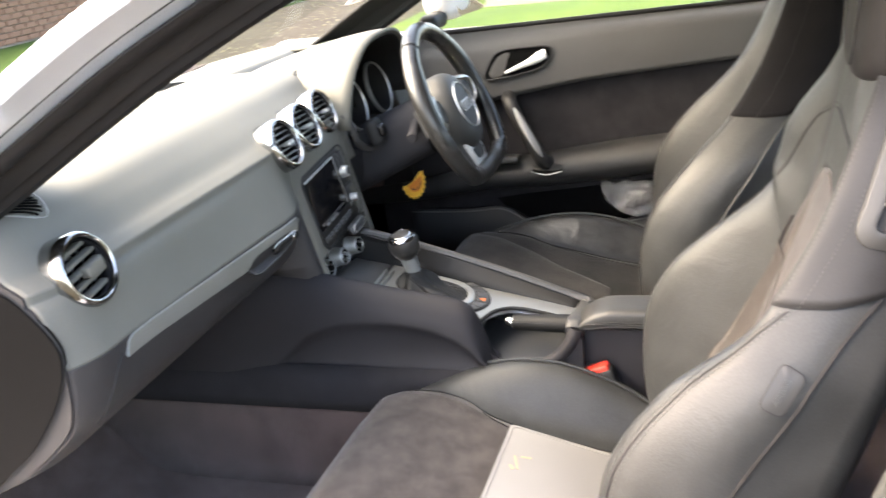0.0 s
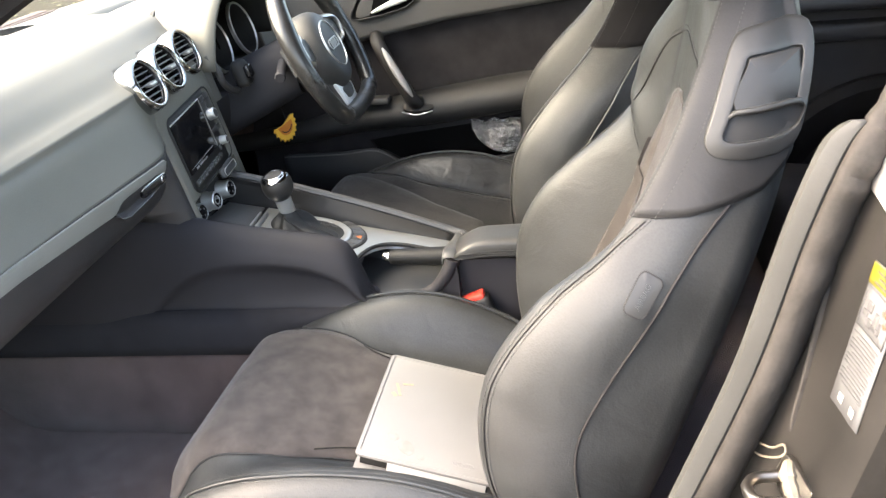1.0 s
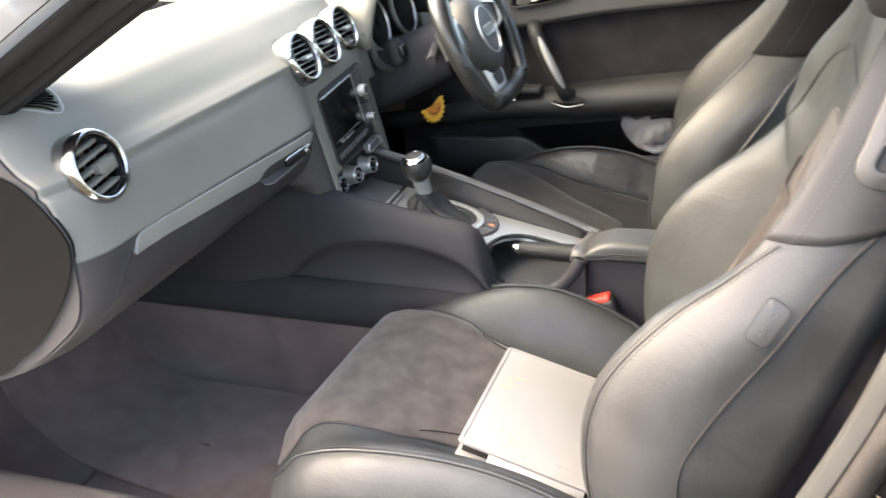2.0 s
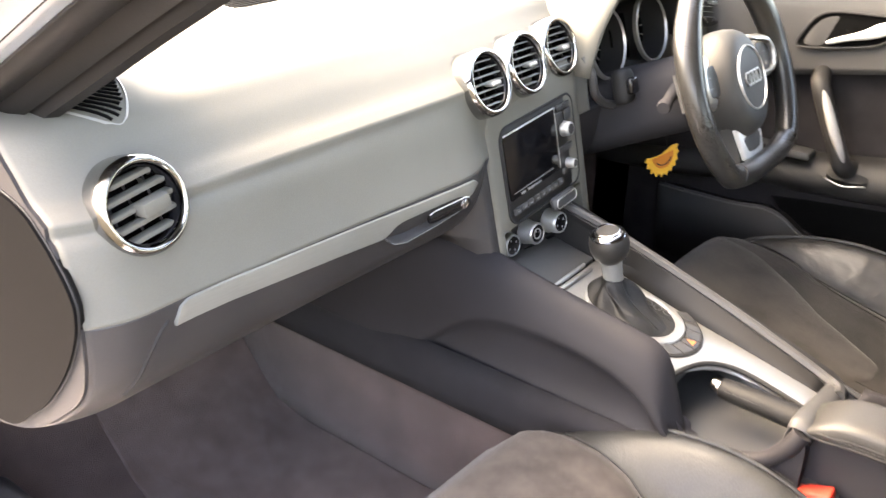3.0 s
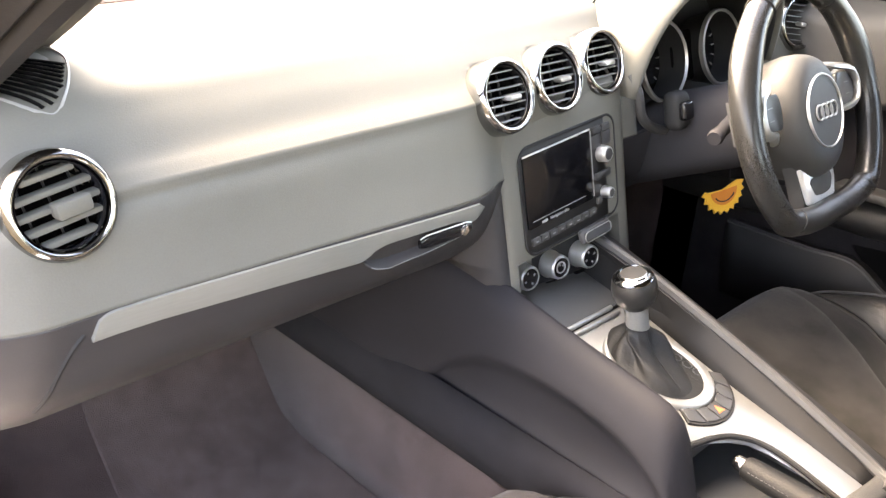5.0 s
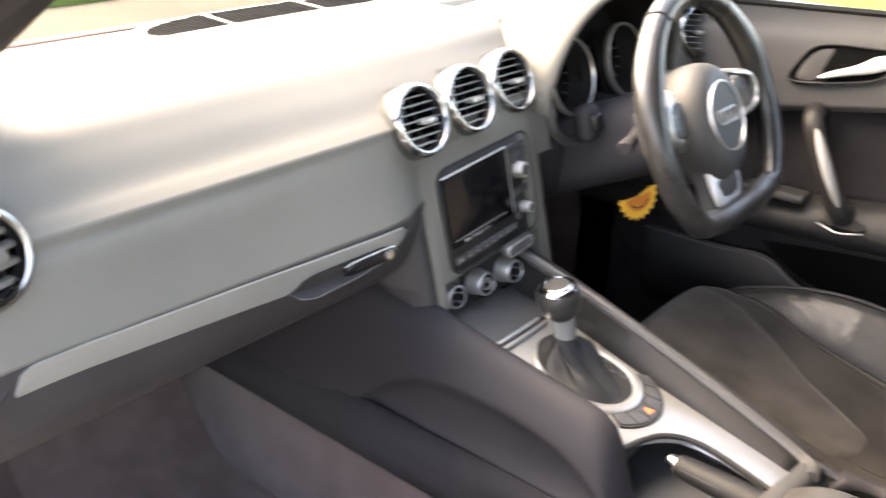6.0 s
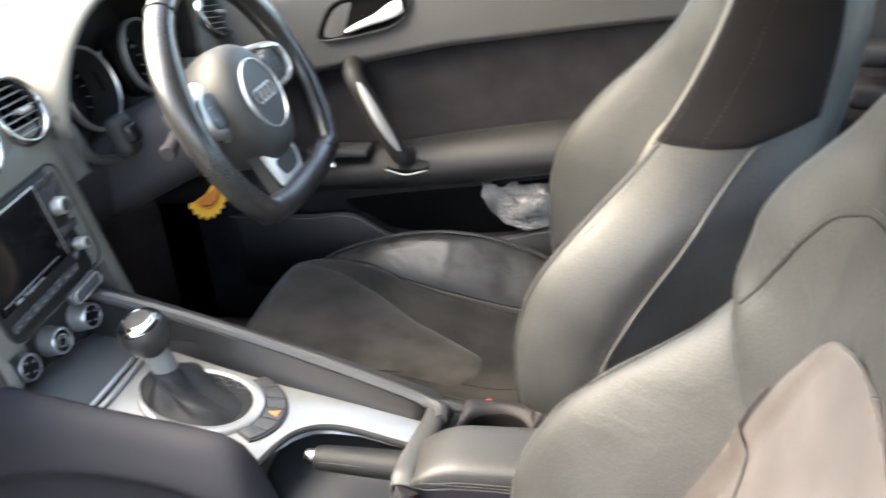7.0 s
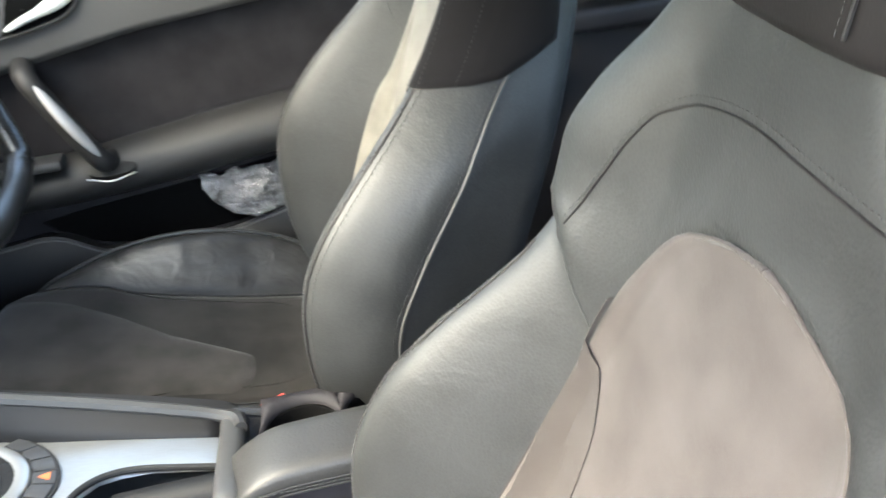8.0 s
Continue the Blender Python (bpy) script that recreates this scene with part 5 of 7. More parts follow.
    # arched seam across the shoulders, where the upper panel begins
    arch_pts = [(0.147, 0.842), (0.132, 0.875), (0.123, 0.896), (0.116, 0.914), (0.107, 0.933), (0.097, 0.943), (0.072, 0.954), (0.035, 0.962), (0.004, 0.965), (-0.030, 0.964), (-0.061, 0.963), (-0.097, 0.962), (-0.125, 0.960), (-0.142, 0.952), (-0.155, 0.931), (-0.168, 0.898), (-0.181, 0.86)]
    if not lever:
        arch_pts = [(0.186, 0.80), (0.172, 0.832), (0.151, 0.866), (0.129, 0.906), (0.098, 0.938), (0.072, 0.952), (0.030, 0.963), (-0.02, 0.966), (-0.065, 0.965), (-0.106, 0.963), (-0.134, 0.954), (-0.152, 0.931), (-0.168, 0.898), (-0.181, 0.86), (-0.192, 0.82)]
    arch = [F(-out * p.x, p.y, 0.0006) for p in spline([(s, z, 0) for s, z in arch_pts], 8)]
    part("arch_seam", tube(arch, 0.0009, 6), "leather_head", back)
    part("arch_stitching", stitches([p + Vector((0, -0.0004, 0.006)) for p in arch], 0.0030, 0.0022, 0.0004), "thread", back)
    part("arch_stitching", stitches([p + Vector((0, -0.0030, -0.006)) for p in arch], 0.0030, 0.0022, 0.0004), "thread", back)

    # seam from the bolster edge to the insert, on both bolsters
    for sg in (-1, 1):
        seam_line = [(0.166, 0.849), (0.150, 0.822), (0.140, 0.792), (0.126, 0.762)] if lever else [(0.153, 0.846), (0.147, 0.822), (0.140, 0.792), (0.126, 0.762)]
        if not lever or sg != out:
            part("bolster_seam", tube([F(sg * p.x, p.y, 0.0002) for p in spline([(x, z, 0) for x, z in seam_line], 6)], 0.0006, 6), "leather", back)

        def below_crest(z, d):
            """The point of the bolster's outer round that lies d behind its crest."""
            lo, hi = 0.86, 1.0
            for _ in range(24):
                mid_a = (lo + hi) / 2
                lo, hi = (mid_a, hi) if front(sg * w(z) * mid_a, z) > yb(z) - d else (lo, mid_a)
            return P(sg * (w(z) * lo + 0.0006), front(sg * w(z) * lo, z) + 0.0006, z)

        fall = [(0.40, 0.010), (0.70, 0.011), (0.74, 0.013), (0.77, 0.021), (0.793, 0.026), (0.815, 0.036)] if lever and sg == out else [(0.40, 0.003), (0.80, 0.003)]
        levels = [0.42 + 0.395 * k / 60 for k in range(61)]
        part("edge_seam", tube([below_crest(z, lerp(fall, z)) for z in levels], 0.0009, 5), "leather_head", back)
        for off in (-0.0045, 0.0045) if lever and sg == out else (-0.002, 0.006):
            part("edge_stitching", stitches([below_crest(z, lerp(fall, z) + off) for z in levels], 0.0032, 0.0024, 0.0006), "thread", back)
        # piped seam down the flank
        fy = 0.0 if lever else 0.020
        flank_line = [(-0.695, 0.44), (-0.690, 0.55), (-0.722, 0.63), (-0.779, 0.723), (-0.796, 0.752), (-0.826, 0.794), (-0.857, 0.828)]
        side_pts = [S(p.x + fy, p.y, 0.001, sg) for p in spline([(y, z, 0) for y, z in flank_line], 8)]
        part("flank_piping", tube(side_pts, 0.0018, 8), "leather_head" if lever else "piping", back)
        part("flank_stitching", stitches([p + Vector((0, 0.007, 0)) for p in side_pts], 0.0030, 0.0022, 0.00045), "thread", back)
        # shoulder wing that wraps round the upper back, with a pointed lower front corner
        wing = []
        wing_rear = 0.012 if lever else 0.045
        low_edge = [(-0.99, 0.93), (-0.930, 0.890), (-0.919, 0.870), (-0.912, 0.857), (-0.891, 0.838), (-0.855, 0.829), (-0.814, 0.821), (-0.779, 0.819), (-0.762, 0.819), (-0.74, 0.818)]
        if not lever:
            low_edge = [(y, z - 0.012 * sstep(-0.90, -0.80, y)) for y, z in low_edge]
        for i in range(27):
            t = i / 26
            a0 = 0.945 if lever or sg == out else 0.865 - 0.09 * t
            row = []
            for k in range(34):
                z = 0.85
                turn_in = math.sin(math.pi / 2 * min(1, k / 14))
                for _ in range(3):
                    if k <= 14:
                        y = front(sg * w(z) * (a0 + (1 - a0) * turn_in), z)
                    else:
                        y = ye(z) + (yr(z) + wing_rear - ye(z)) * (k - 14) / 19
                    low = lerp(low_edge, y)
                    z = low + (1.038 - low) * t
                if k <= 14:
                    h = w(z) * (a0 + (1 - a0) * turn_in)
                    row.append(P(sg * (h + 0.0026 * turn_in), front(sg * h, z) + 0.0024 * (1 - turn_in ** 3), z))
                else:
                    y = ye(z) + (yr(z) + wing_rear - ye(z)) * (k - 14) / 19
                    row.append(P(sg * (flank(y, z) + 0.0026), y, z))
            wing.append(row)
        wing_part = part("shoulder_wing", skin(wing), "wing_leather" if lever else "wing_suede", seat, "dark leather shoulder panel" if lever else "black suede shoulder panel", sharp=60, thick=0.002)
        part("wing_edge", tube(wing[0], 0.0010, 6), "leather_head", wing_part)
        part("wing_edge", tube([row[0] for row in wing], 0.0015, 6), "leather", wing_part)
        part("wing_stitching", stitches([row[3] + Vector((sg * 0.0006, 0.0012, 0)) for row in wing], 0.0030, 0.0022, 0.00045), "thread" if lever else "leather_head", wing_part)
        part("wing_stitching", stitches([row[9] + Vector((sg * 0.0010, 0.0010, 0)) for row in wing], 0.0030, 0.0022, 0.00045), "thread" if lever else "leather_head", wing_part)
        if sg == out and lever:
            def on_wing(y, z, lift):
                return P(sg * (flank(y, z) + 0.0036 + lift), y, z)
            def star(points, n=64):
                """The outline's point in each of n directions from the lever's middle."""
                oy, oz = -0.889, 0.930
                line = [(math.atan2(p.y - oz, p.x - oy), math.hypot(p.x - oy, p.y - oz)) for p in spline([(y, z, 0) for y, z in points], 8, True)]
                turn = sorted(line)
                turn = [(turn[-1][0] - 2 * math.pi, turn[-1][1])] + turn + [(turn[0][0] + 2 * math.pi, turn[0][1])]
                out_pts = []
                for k in range(n):
                    a = -math.pi + 2 * math.pi * k / n
                    r2 = lerp(turn, a)
                    out_pts.append((oy + r2 * math.cos(a), oz + r2 * math.sin(a)))
                return out_pts

            outer_line = star([(-0.829, 0.896), (-0.833, 0.883), (-0.845, 0.877), (-0.878, 0.873), (-0.912, 0.875), (-0.928, 0.892), (-0.939, 0.950), (-0.940, 0.990), (-0.928, 1.004), (-0.901, 1.004), (-0.868, 0.997), (-0.857, 0.985), (-0.848, 0.959), (-0.836, 0.918)])
            hole_line = star([(-0.847, 0.899), (-0.853, 0.916), (-0.870, 0.968), (-0.877, 0.975), (-0.924, 0.978), (-0.930, 0.971), (-0.924, 0.930), (-0.931, 0.922), (-0.930, 0.911), (-0.915, 0.895), (-0.860, 0.892)])
            shape = [(1, 0, -0.002), (1, 0, 0.0016), (0.96, 0.04, 0.0034), (0.85, 0.15, 0.0042), (0.30, 0.70, 0.0060), (0.08, 0.92, 0.0066), (0, 1, 0.0060), (0, 1, 0.0002)]
            rows2 = [[on_wing(a1 * p[0] + b1 * q[0], a1 * p[1] + b1 * q[1], h) for p, q in zip(outer_line, hole_line)] for a1, b1, h in shape]
            plate2 = part("lever_plate", skin(rows2, close_u=True), "lever_grey", seat, "dark plastic fold-lever surround", sharp=50)
            part("grip_hollow", skin([[on_wing(-0.889 + (y - -0.889) * f, 0.93 + (z - 0.93) * f, 0.0004) for y, z in hole_line] for f in (1.0, 0.5, 0.05)], close_u=True, cap=True), "black", plate2, "dark finger hollow")
            face = spline([(-0.8595, 0.925, 0), (-0.8720, 0.966, 0), (-0.879, 0.9725, 0), (-0.921, 0.975, 0), (-0.926, 0.969, 0), (-0.9205, 0.927, 0)], 5, True)
            part("fold_lever", skin([[on_wing(-0.89 + (q.x + 0.89) * f, 0.95 + (q.y - 0.95) * f, l2) for q in face] for f, l2 in ((1.0, 0.0006), (1.0, 0.0058), (0.975, 0.0068), (0.3, 0.0068))], close_u=True, cap=True), "lever_grey", plate2, "dark grey seat fold lever", sharp=50)
            part("lever_lip", tube([on_wing(y, z, h) for y, z, h in ((-0.852, 0.917, 0.004), (-0.859, 0.9225, 0.0075), (-0.885, 0.9245, 0.0090), (-0.915, 0.9260, 0.0090), (-0.926, 0.9250, 0.007), (-0.929, 0.919, 0.003))], [0.002, 0.0030, 0.0036, 0.0036, 0.0032, 0.002], 10), "lever_grey", plate2)
    # sewn-in tag on the outer flank
    ty, tz = -0.766, 0.747
    tag_line = round_rect(0.046, 0.026, 0.007, 4)
    along, across = Vector((-0.5, 0.87)).normalized(), Vector((-0.87, -0.5)).normalized()
    def tag_at(x, y, lift):
        q = along * x + across * y
        return S(ty + q.x, tz + q.y, lift)
    if lever:
        tag = part("airbag_tag", skin([[tag_at(x * f, y * f, h) for x, y in tag_line] for f, h in ((1.0, 0.001), (0.97, 0.0022), (0.5, 0.0022))], close_u=True, cap=True), "lever_grey", seat, "sewn-in rubber airbag tag")
        o3, ex = tag_at(0, 0, 0.0026), tag_at(0.01, 0, 0.0026)
        ax, az = (ex - o3).normalized(), Vector((out, 0, 0))
        az = (az - ax * az.dot(ax)).normalized()
        part("tag_lettering", text("AIRBAG", 0.0085, Matrix.Translation(o3) @ Matrix((ax, az.cross(ax), az)).transposed().to_4x4(), 0.0004), "slat_dark", tag)
        part("tag_rim", tube([tag_at(x, y, 0.0015) for x, y in tag_line], 0.0011, 5, True), "black", tag)

    # headrest on the shoulders
    hr = []
    for z, f in ((1.014, 0.70), (1.018, 0.88), (1.026, 0.96), (1.042, 1.0), (1.08, 1.02), (1.13, 1.03), (1.18, 1.0), (1.21, 0.94), (1.232, 0.82), (1.243, 0.6), (1.246, 0.3)):
        hr.append([P(x * f, -0.890 - 0.08 * (z - 1.02) + y * (0.4 + 0.6 * f), z) for x, y in oval(0.250, 0.128, 44, 3.4)])
    head = part("headrest", skin(hr, close_u=True, cap=True), "leather_head", seat, "dark grey headrest", sharp=80)
    for sx in (-1, 1):
        line = [P(sx * (0.058 + 0.010 * math.sin(k / 16 * math.pi)), -0.8255 - 0.08 * (z - 1.02) - 0.0005, z) for k, z in [(k, 1.03 + 0.17 * k / 16) for k in range(17)]]
        part("headrest_seam", tube(line, 0.0013, 6), "black", head)
        part("headrest_stitching", stitches([p + Vector((-sx * 0.006, 0.0004, 0)) for p in line], 0.0030, 0.0022, 0.0004), "slat_dark", head)
        part("headrest_post", tube([P(sx * 0.06, -0.895, 0.99), P(sx * 0.06, -0.892, 1.03)], 0.006, 10), "chrome", head)

    # cushion
    zc_line = [(-0.70, 0.375), (-0.60, 0.390), (-0.48, 0.412), (-0.36, 0.442), (-0.26, 0.470), (-0.19, 0.484), (-0.152, 0.476), (-0.127, 0.450), (-0.115, 0.40)]
    zb_line = [(-0.70, 0.37), (-0.62, 0.415), (-0.54, 0.458), (-0.46, 0.482), (-0.38, 0.489), (-0.30, 0.486), (-0.235, 0.472), (-0.18, 0.450), (-0.142, 0.415), (-0.115, 0.36)]
    def zc(y): return soft(zc_line, y)
    def zb(y): return soft(zb_line, y)
    def cw(y): return lerp([(-0.70, 0.23), (-0.55, 0.258), (-0.3, 0.258), (-0.2, 0.248), (-0.115, 0.215)], y)
    def top(s, y):
        a = min(1, abs(s) / cw(y))
        rise = 0.022 * math.exp(-((y + 0.40) / 0.14) ** 2) if lever and s * out < 0 else 0
        z = zc(y) + (zb(y) + rise - zc(y)) * sstep(0.56, 0.84, a)
        if not lever:
            z -= 0.012 * sstep(-0.42, -0.22, y)
        return z - 0.05 * max(0, (a - 0.84) / 0.16) ** 2
    rows = []
    ys = [-0.70 + 0.585 * i / 40 for i in range(41)]
    for y in ys:
        wd = cw(y)
        loop = [P(wd * (-1 + 2 * k / 36), y, top(wd * (-1 + 2 * k / 36), y)) for k in range(37)]
        zs = top(wd, y)
        for k in range(1, 7):
            z = zs + (0.30 - zs) * k / 6
            loop.append(P(wd * (1.0 - 0.06 * (k / 6) ** 2), y, z))
        for k in range(6, 0, -1):
            z = zs + (0.30 - zs) * k / 6
            loop.append(P(-wd * (1.0 - 0.06 * (k / 6) ** 2), y, z))
        rows.append(loop)
    cush = part("cushion", skin(rows, close_u=True, cap=True), "leather" if lever else "leather_wear", seat, "black leather seat cushion with raised sides", sharp=70)
    def cin(y): return lerp([(-0.66, 0.125), (-0.50, 0.128), (-0.40, 0.130), (-0.34, 0.140), (-0.30, 0.158), (-0.25, 0.165), (-0.115, 0.170)], y)
    grid = []
    for i in range(46):
        y = -0.66 + 0.542 * i / 45
        grid.append([P(cin(y) * (-1 + 2 * k / 20), y, top(cin(y) * (-1 + 2 * k / 20), y) + 0.006 - 0.008 * abs(-1 + 2 * k / 20) ** 8) for k in range(21)])
    yf = -0.1145
    for z in (0.42, 0.38, 0.34, 0.31):
        grid.append([P(cin(yf) * (-1 + 2 * k / 20) * 0.98, yf + 0.004 + 0.02 * sstep(0.42, 0.31, z) * 0 - 0.012 * (0.42 - z) / 0.11, min(z, top(cin(yf) * (-1 + 2 * k / 20), yf))) for k in range(21)])
    part("cushion_insert", skin(grid), pad_suede, cush, "brown-grey suede insert", thick=0.004)
    for sg in (-1, 1):
        part("insert_seam", tube([P(sg * (cin(y) + 0.001), y, top(sg * cin(y), y) + 0.001) for y in ys[3:]], 0.0016, 5), "black", cush)
        ridge = [P(sg * cw(y) * 0.86, y, top(sg * cw(y) * 0.86, y) + 0.0015) for y in ys[6:]]
        part("cushion_piping", tube([p + Vector((sg * 0.004, 0, 0.0)) for p in ridge], 0.0024, 6), "leather", cush)
        part("cushion_stitching", stitches([p + Vector((-sg * 0.003, 0, 0.0004)) for p in ridge], 0.0030, 0.0022, 0.00045), "thread", cush)
        part("cushion_stitching", stitches([p + Vector((sg * 0.012, 0, -0.0004)) for p in ridge], 0.0030, 0.0022, 0.00045), "thread", cush)
    if not lever:
        # raised pad of the cushion, rounded at its rear end
        right = [(-0.503, -0.036), (-0.46, -0.012), (-0.39, 0.020), (-0.32, 0.076), (-0.25, 0.118), (-0.135, 0.140)]
        left = [(-0.503, -0.062), (-0.492, -0.098), (-0.47, -0.113), (-0.38, -0.116), (-0.135, -0.120)]
        pad = []
        for i in range(31):
            y = -0.503 + 0.368 * (i / 30) ** 1.3
            a, b = lerp(left, y), lerp(right, y)
            fade = min(1, i / 3)
            pad.append([P(a + (b - a) * k / 20, y, top(a + (b - a) * k / 20, y) + 0.0055 + 0.007 * fade * (1 - abs(-1 + 2 * k / 20) ** 6)) for k in range(21)])
        part("cushion_pad", skin(pad), "suede_pad", cush, "rubbed grey suede pad")
    half_u = [(0.136, -0.325), (0.122, -0.355), (0.110, -0.40), (0.104, -0.47), (0.098, -0.53), (0.080, -0.562), (0.045, -0.572), (0.0, -0.573)]
    cross = [P(p.x, p.y, top(p.x, p.y) + 0.0072) for p in spline([(s, y, 0) for s, y in half_u] + [(-s, y, 0) for s, y in half_u[-2::-1]], 6)]
    part("cross_seam", tube(cross, 0.0010, 5), "suede_dark", cush)
    base = box(0.44, 0.46, 0.16, Matrix.Translation(P(0, -0.45, 0.30 - dz / 2)) @ Matrix.Diagonal((1, 1, 1, 1)), 0.02)
    part("seat_base", base, "black", seat, "black plastic seat base")
    for sx in (-0.19, 0.19):
        part("floor_rail", box(0.035, 0.52, 0.03 , pose(cx + sx, -0.43 + dy, 0.262), 0.004), "satin", seat)
    return seat, top, P


passenger, p_top, p_at = make_seat("passenger_seat", -0.363, 0.0, 0.0, -1, "black leather sports seat with a brown-grey suede middle", True, toe=-0.05)
driver, d_top, d_at = make_seat("driver_seat", 0.298, 0.008, 0.045, 1, "worn black leather sports seat with a darker suede cushion", False, pad_suede="suede_dark", mid_suede="suede_lit")

# seat belt buckles beside the tunnel
for bx, by, bz in ((-0.117, -0.507, 0.467), (0.098, -0.512, 0.478)):
    buckle = thing("belt_buckle", (bx, by, 0.25), "black seat belt buckle with a red release button", "belt buckle", "belt buckles")
    part("stalk", box(0.024, 0.05, 0.22, pose(bx, by - 0.035, bz - 0.12, -20, 0, 0), 0.006), "black", buckle)
    part("housing", box(0.030, 0.05, 0.075, pose(bx, by - 0.012, bz - 0.018, -20, 0, 0), 0.007, 3), "black", buckle)
    part("release_button", box(0.024, 0.042, 0.014, pose(bx, by + 0.002, bz + 0.018, -20, 0, 0), 0.004), "red", buckle, "red release button")

# grey document wallet lying on the passenger seat
BX, BY = Vector((0.238, -0.008, 0.003)).normalized(), Vector((0.02, 0.186, 0.050)).normalized()
BZ = BX.cross(BY).normalized()
BK = Matrix.Translation((-0.412, -0.472, 0.424)) @ Matrix((BX, BZ.cross(BX), BZ)).transposed().to_4x4()
wallet = thing("document_wallet", (-0.40, -0.47, 0.47), "pale grey leatherette wallet with a brown stain lying on the seat", "wallet")
part("front_cover", slab(round_rect(0.242, 0.188, 0.006), 0.004, BK @ pose(0, 0, 0.032), 0.0015), "grey_card", wallet, "pale grey cover")
part("back_cover", slab(round_rect(0.242, 0.188, 0.006), 0.004, BK @ pose(0, 0, 0.004), 0.0015), "grey_card", wallet)
part("spine", box(0.005, 0.186, 0.030, BK @ pose(0.119, 0, 0.016), 0.002), "grey_card", wallet)
part("lining", box(0.222, 0.176, 0.022, BK @ pose(0.004, 0, 0.016), 0.001), "black", wallet, "black inside")
part("booklet", box(0.215, 0.135, 0.018, BK @ pose(-0.008, -0.018, 0.015), 0.001), "paper", wallet, "white booklet pages")
part("cover_edge", tube([BK @ Vector((x, y, 0.0325)) for x, y in round_rect(0.232, 0.178, 0.006)], 0.0007, 5, True), "grey_card", wallet)
for bx2, by2, bw, bh, br in ((-0.088, 0.030, 0.030, 0.020, 20), (-0.070, 0.052, 0.014, 0.018, -30), (-0.101, 0.008, 0.012, 0.009, 40)):
    part("stain", slab(oval(bw, bh, 24, 2.0), 0.0004, BK @ pose(bx2, by2, 0.0324, 0, 0, br)), "stain", wallet, "faint brown stain")
for k, (x, y, l2, w2, r2) in enumerate(((0.035, 0.066, 0.030, 0.004, 20), (0.052, 0.055, 0.004, 0.016, 15), (0.022, 0.070, 0.010, 0.006, 40))):
    part("scuff", box(l2, w2, 0.0005, BK @ pose(x, y, 0.0323, 0, 0, r2)), "ochre_scuff", wallet)
for i in range(4):
    part("embossed_badge", tube([BK @ Vector((-0.096 + 0.0045 * math.cos(2 * math.pi * k / 16), -0.040 - i * 0.0066 + 0.0045 * math.sin(2 * math.pi * k / 16), 0.0322)) for k in range(16)], 0.0005, 4, True), "grey_card", wallet)


# ---- driver's door ----
DX = 0.668


def sheet(y0, y1, z_low, z_high, x_of, ny=40, nz=12):
    """A door skin between two curves of y, x given by (y, t)."""
    rows = []
    for i in range(ny + 1):
        y = y0 + (y1 - y0) * i / ny
        a, b = z_low(y), z_high(y)
        rows.append([Vector((x_of(y, k / nz), y, a + (b - a) * k / nz)) for k in range(nz + 1)])
    return skin(rows)


def crease(y): return soft([(-1.1, 0.878), (-0.75, 0.849), (-0.656, 0.841), (-0.389, 0.815), (-0.2, 0.782), (-0.08, 0.757), (0.2, 0.71)], y)
def sill_top(y): return lerp([(-1.1, 0.975), (-0.79, 0.965), (-0.1, 0.940), (0.25, 0.925)], y)
def rest_top(y): return soft([(-1.1, 0.730), (-0.612, 0.680), (-0.483, 0.666), (-0.367, 0.650), (-0.30, 0.640), (-0.15, 0.622), (0.0, 0.58), (0.2, 0.55)], y)
def rest_low(y): return rest_top(y) - lerp([(-1.1, 0.085), (-0.577, 0.080), (-0.437, 0.082), (-0.246, 0.070), (0.0, 0.05), (0.2, 0.04)], y)


door = thing("driver_door", (0.72, -0.35, 0.30), "dark grey car door with fabric panel, chrome handle and silver pull", "car door")
part("upper_panel", sheet(0.22, -1.0, crease, sill_top, lambda y, t: DX - 0.010 + 0.030 * sstep(0.75, 1, t) - 0.006 * math.sin(t * math.pi), 40, 14), "door_top", door, "grey grained upper panel", thick=0.01)
part("fabric_panel", sheet(0.22, -1.0, lambda y: rest_top(y) - 0.01, lambda y: crease(y) + 0.004, lambda y, t: DX + 0.012 + 0.008 * math.sin(t * math.pi), 40, 10), "fabric", door, "dark brown-black fabric panel", thick=0.01)
part("panel_edge", tube([Vector((DX - 0.008, y, crease(y))) for y in [0.2 - 1.2 * k / 40 for k in range(41)]], 0.004, 8), "door_top", door)
part("armrest", sheet(0.22, -1.0, rest_low, rest_top, lambda y, t: DX + 0.012 - (0.058 * lerp([(-1.0, 1), (-0.2, 1), (0.0, 0.5), (0.22, 0.15)], y)) * math.sin(min(1, 0.12 + t * 0.95) * math.pi) ** 0.45, 40, 16), "door_rest", door, "dark padded armrest", thick=0.01)
part("lower_panel", sheet(0.22, -1.0, lambda y: 0.25, lambda y: rest_low(y) + 0.008, lambda y, t: DX + 0.012, 30, 8), "fabric", door, "dark carpeted lower panel", thick=0.01)
pocket_low = [(0.05, 0.50), (-0.10, 0.50), (-0.19, 0.505), (-0.26, 0.468), (-0.34, 0.454), (-0.45, 0.462), (-0.55, 0.482), (-0.68, 0.505), (-0.85, 0.53)]
pocket_pts = spline([(DX - 0.035, y, z) for y, z in pocket_low], 5)
part("map_pocket", skin([[p + Vector((dx, 0, dz2)) for p in pocket_pts] for dx, dz2 in ((0.045, -0.004), (0.01, -0.006), (0.0, 0.0), (0.004, 0.006))] + [[Vector((p.x + 0.02, p.y, 0.36)) for p in pocket_pts]][:0]), "black", door, "map pocket lip")
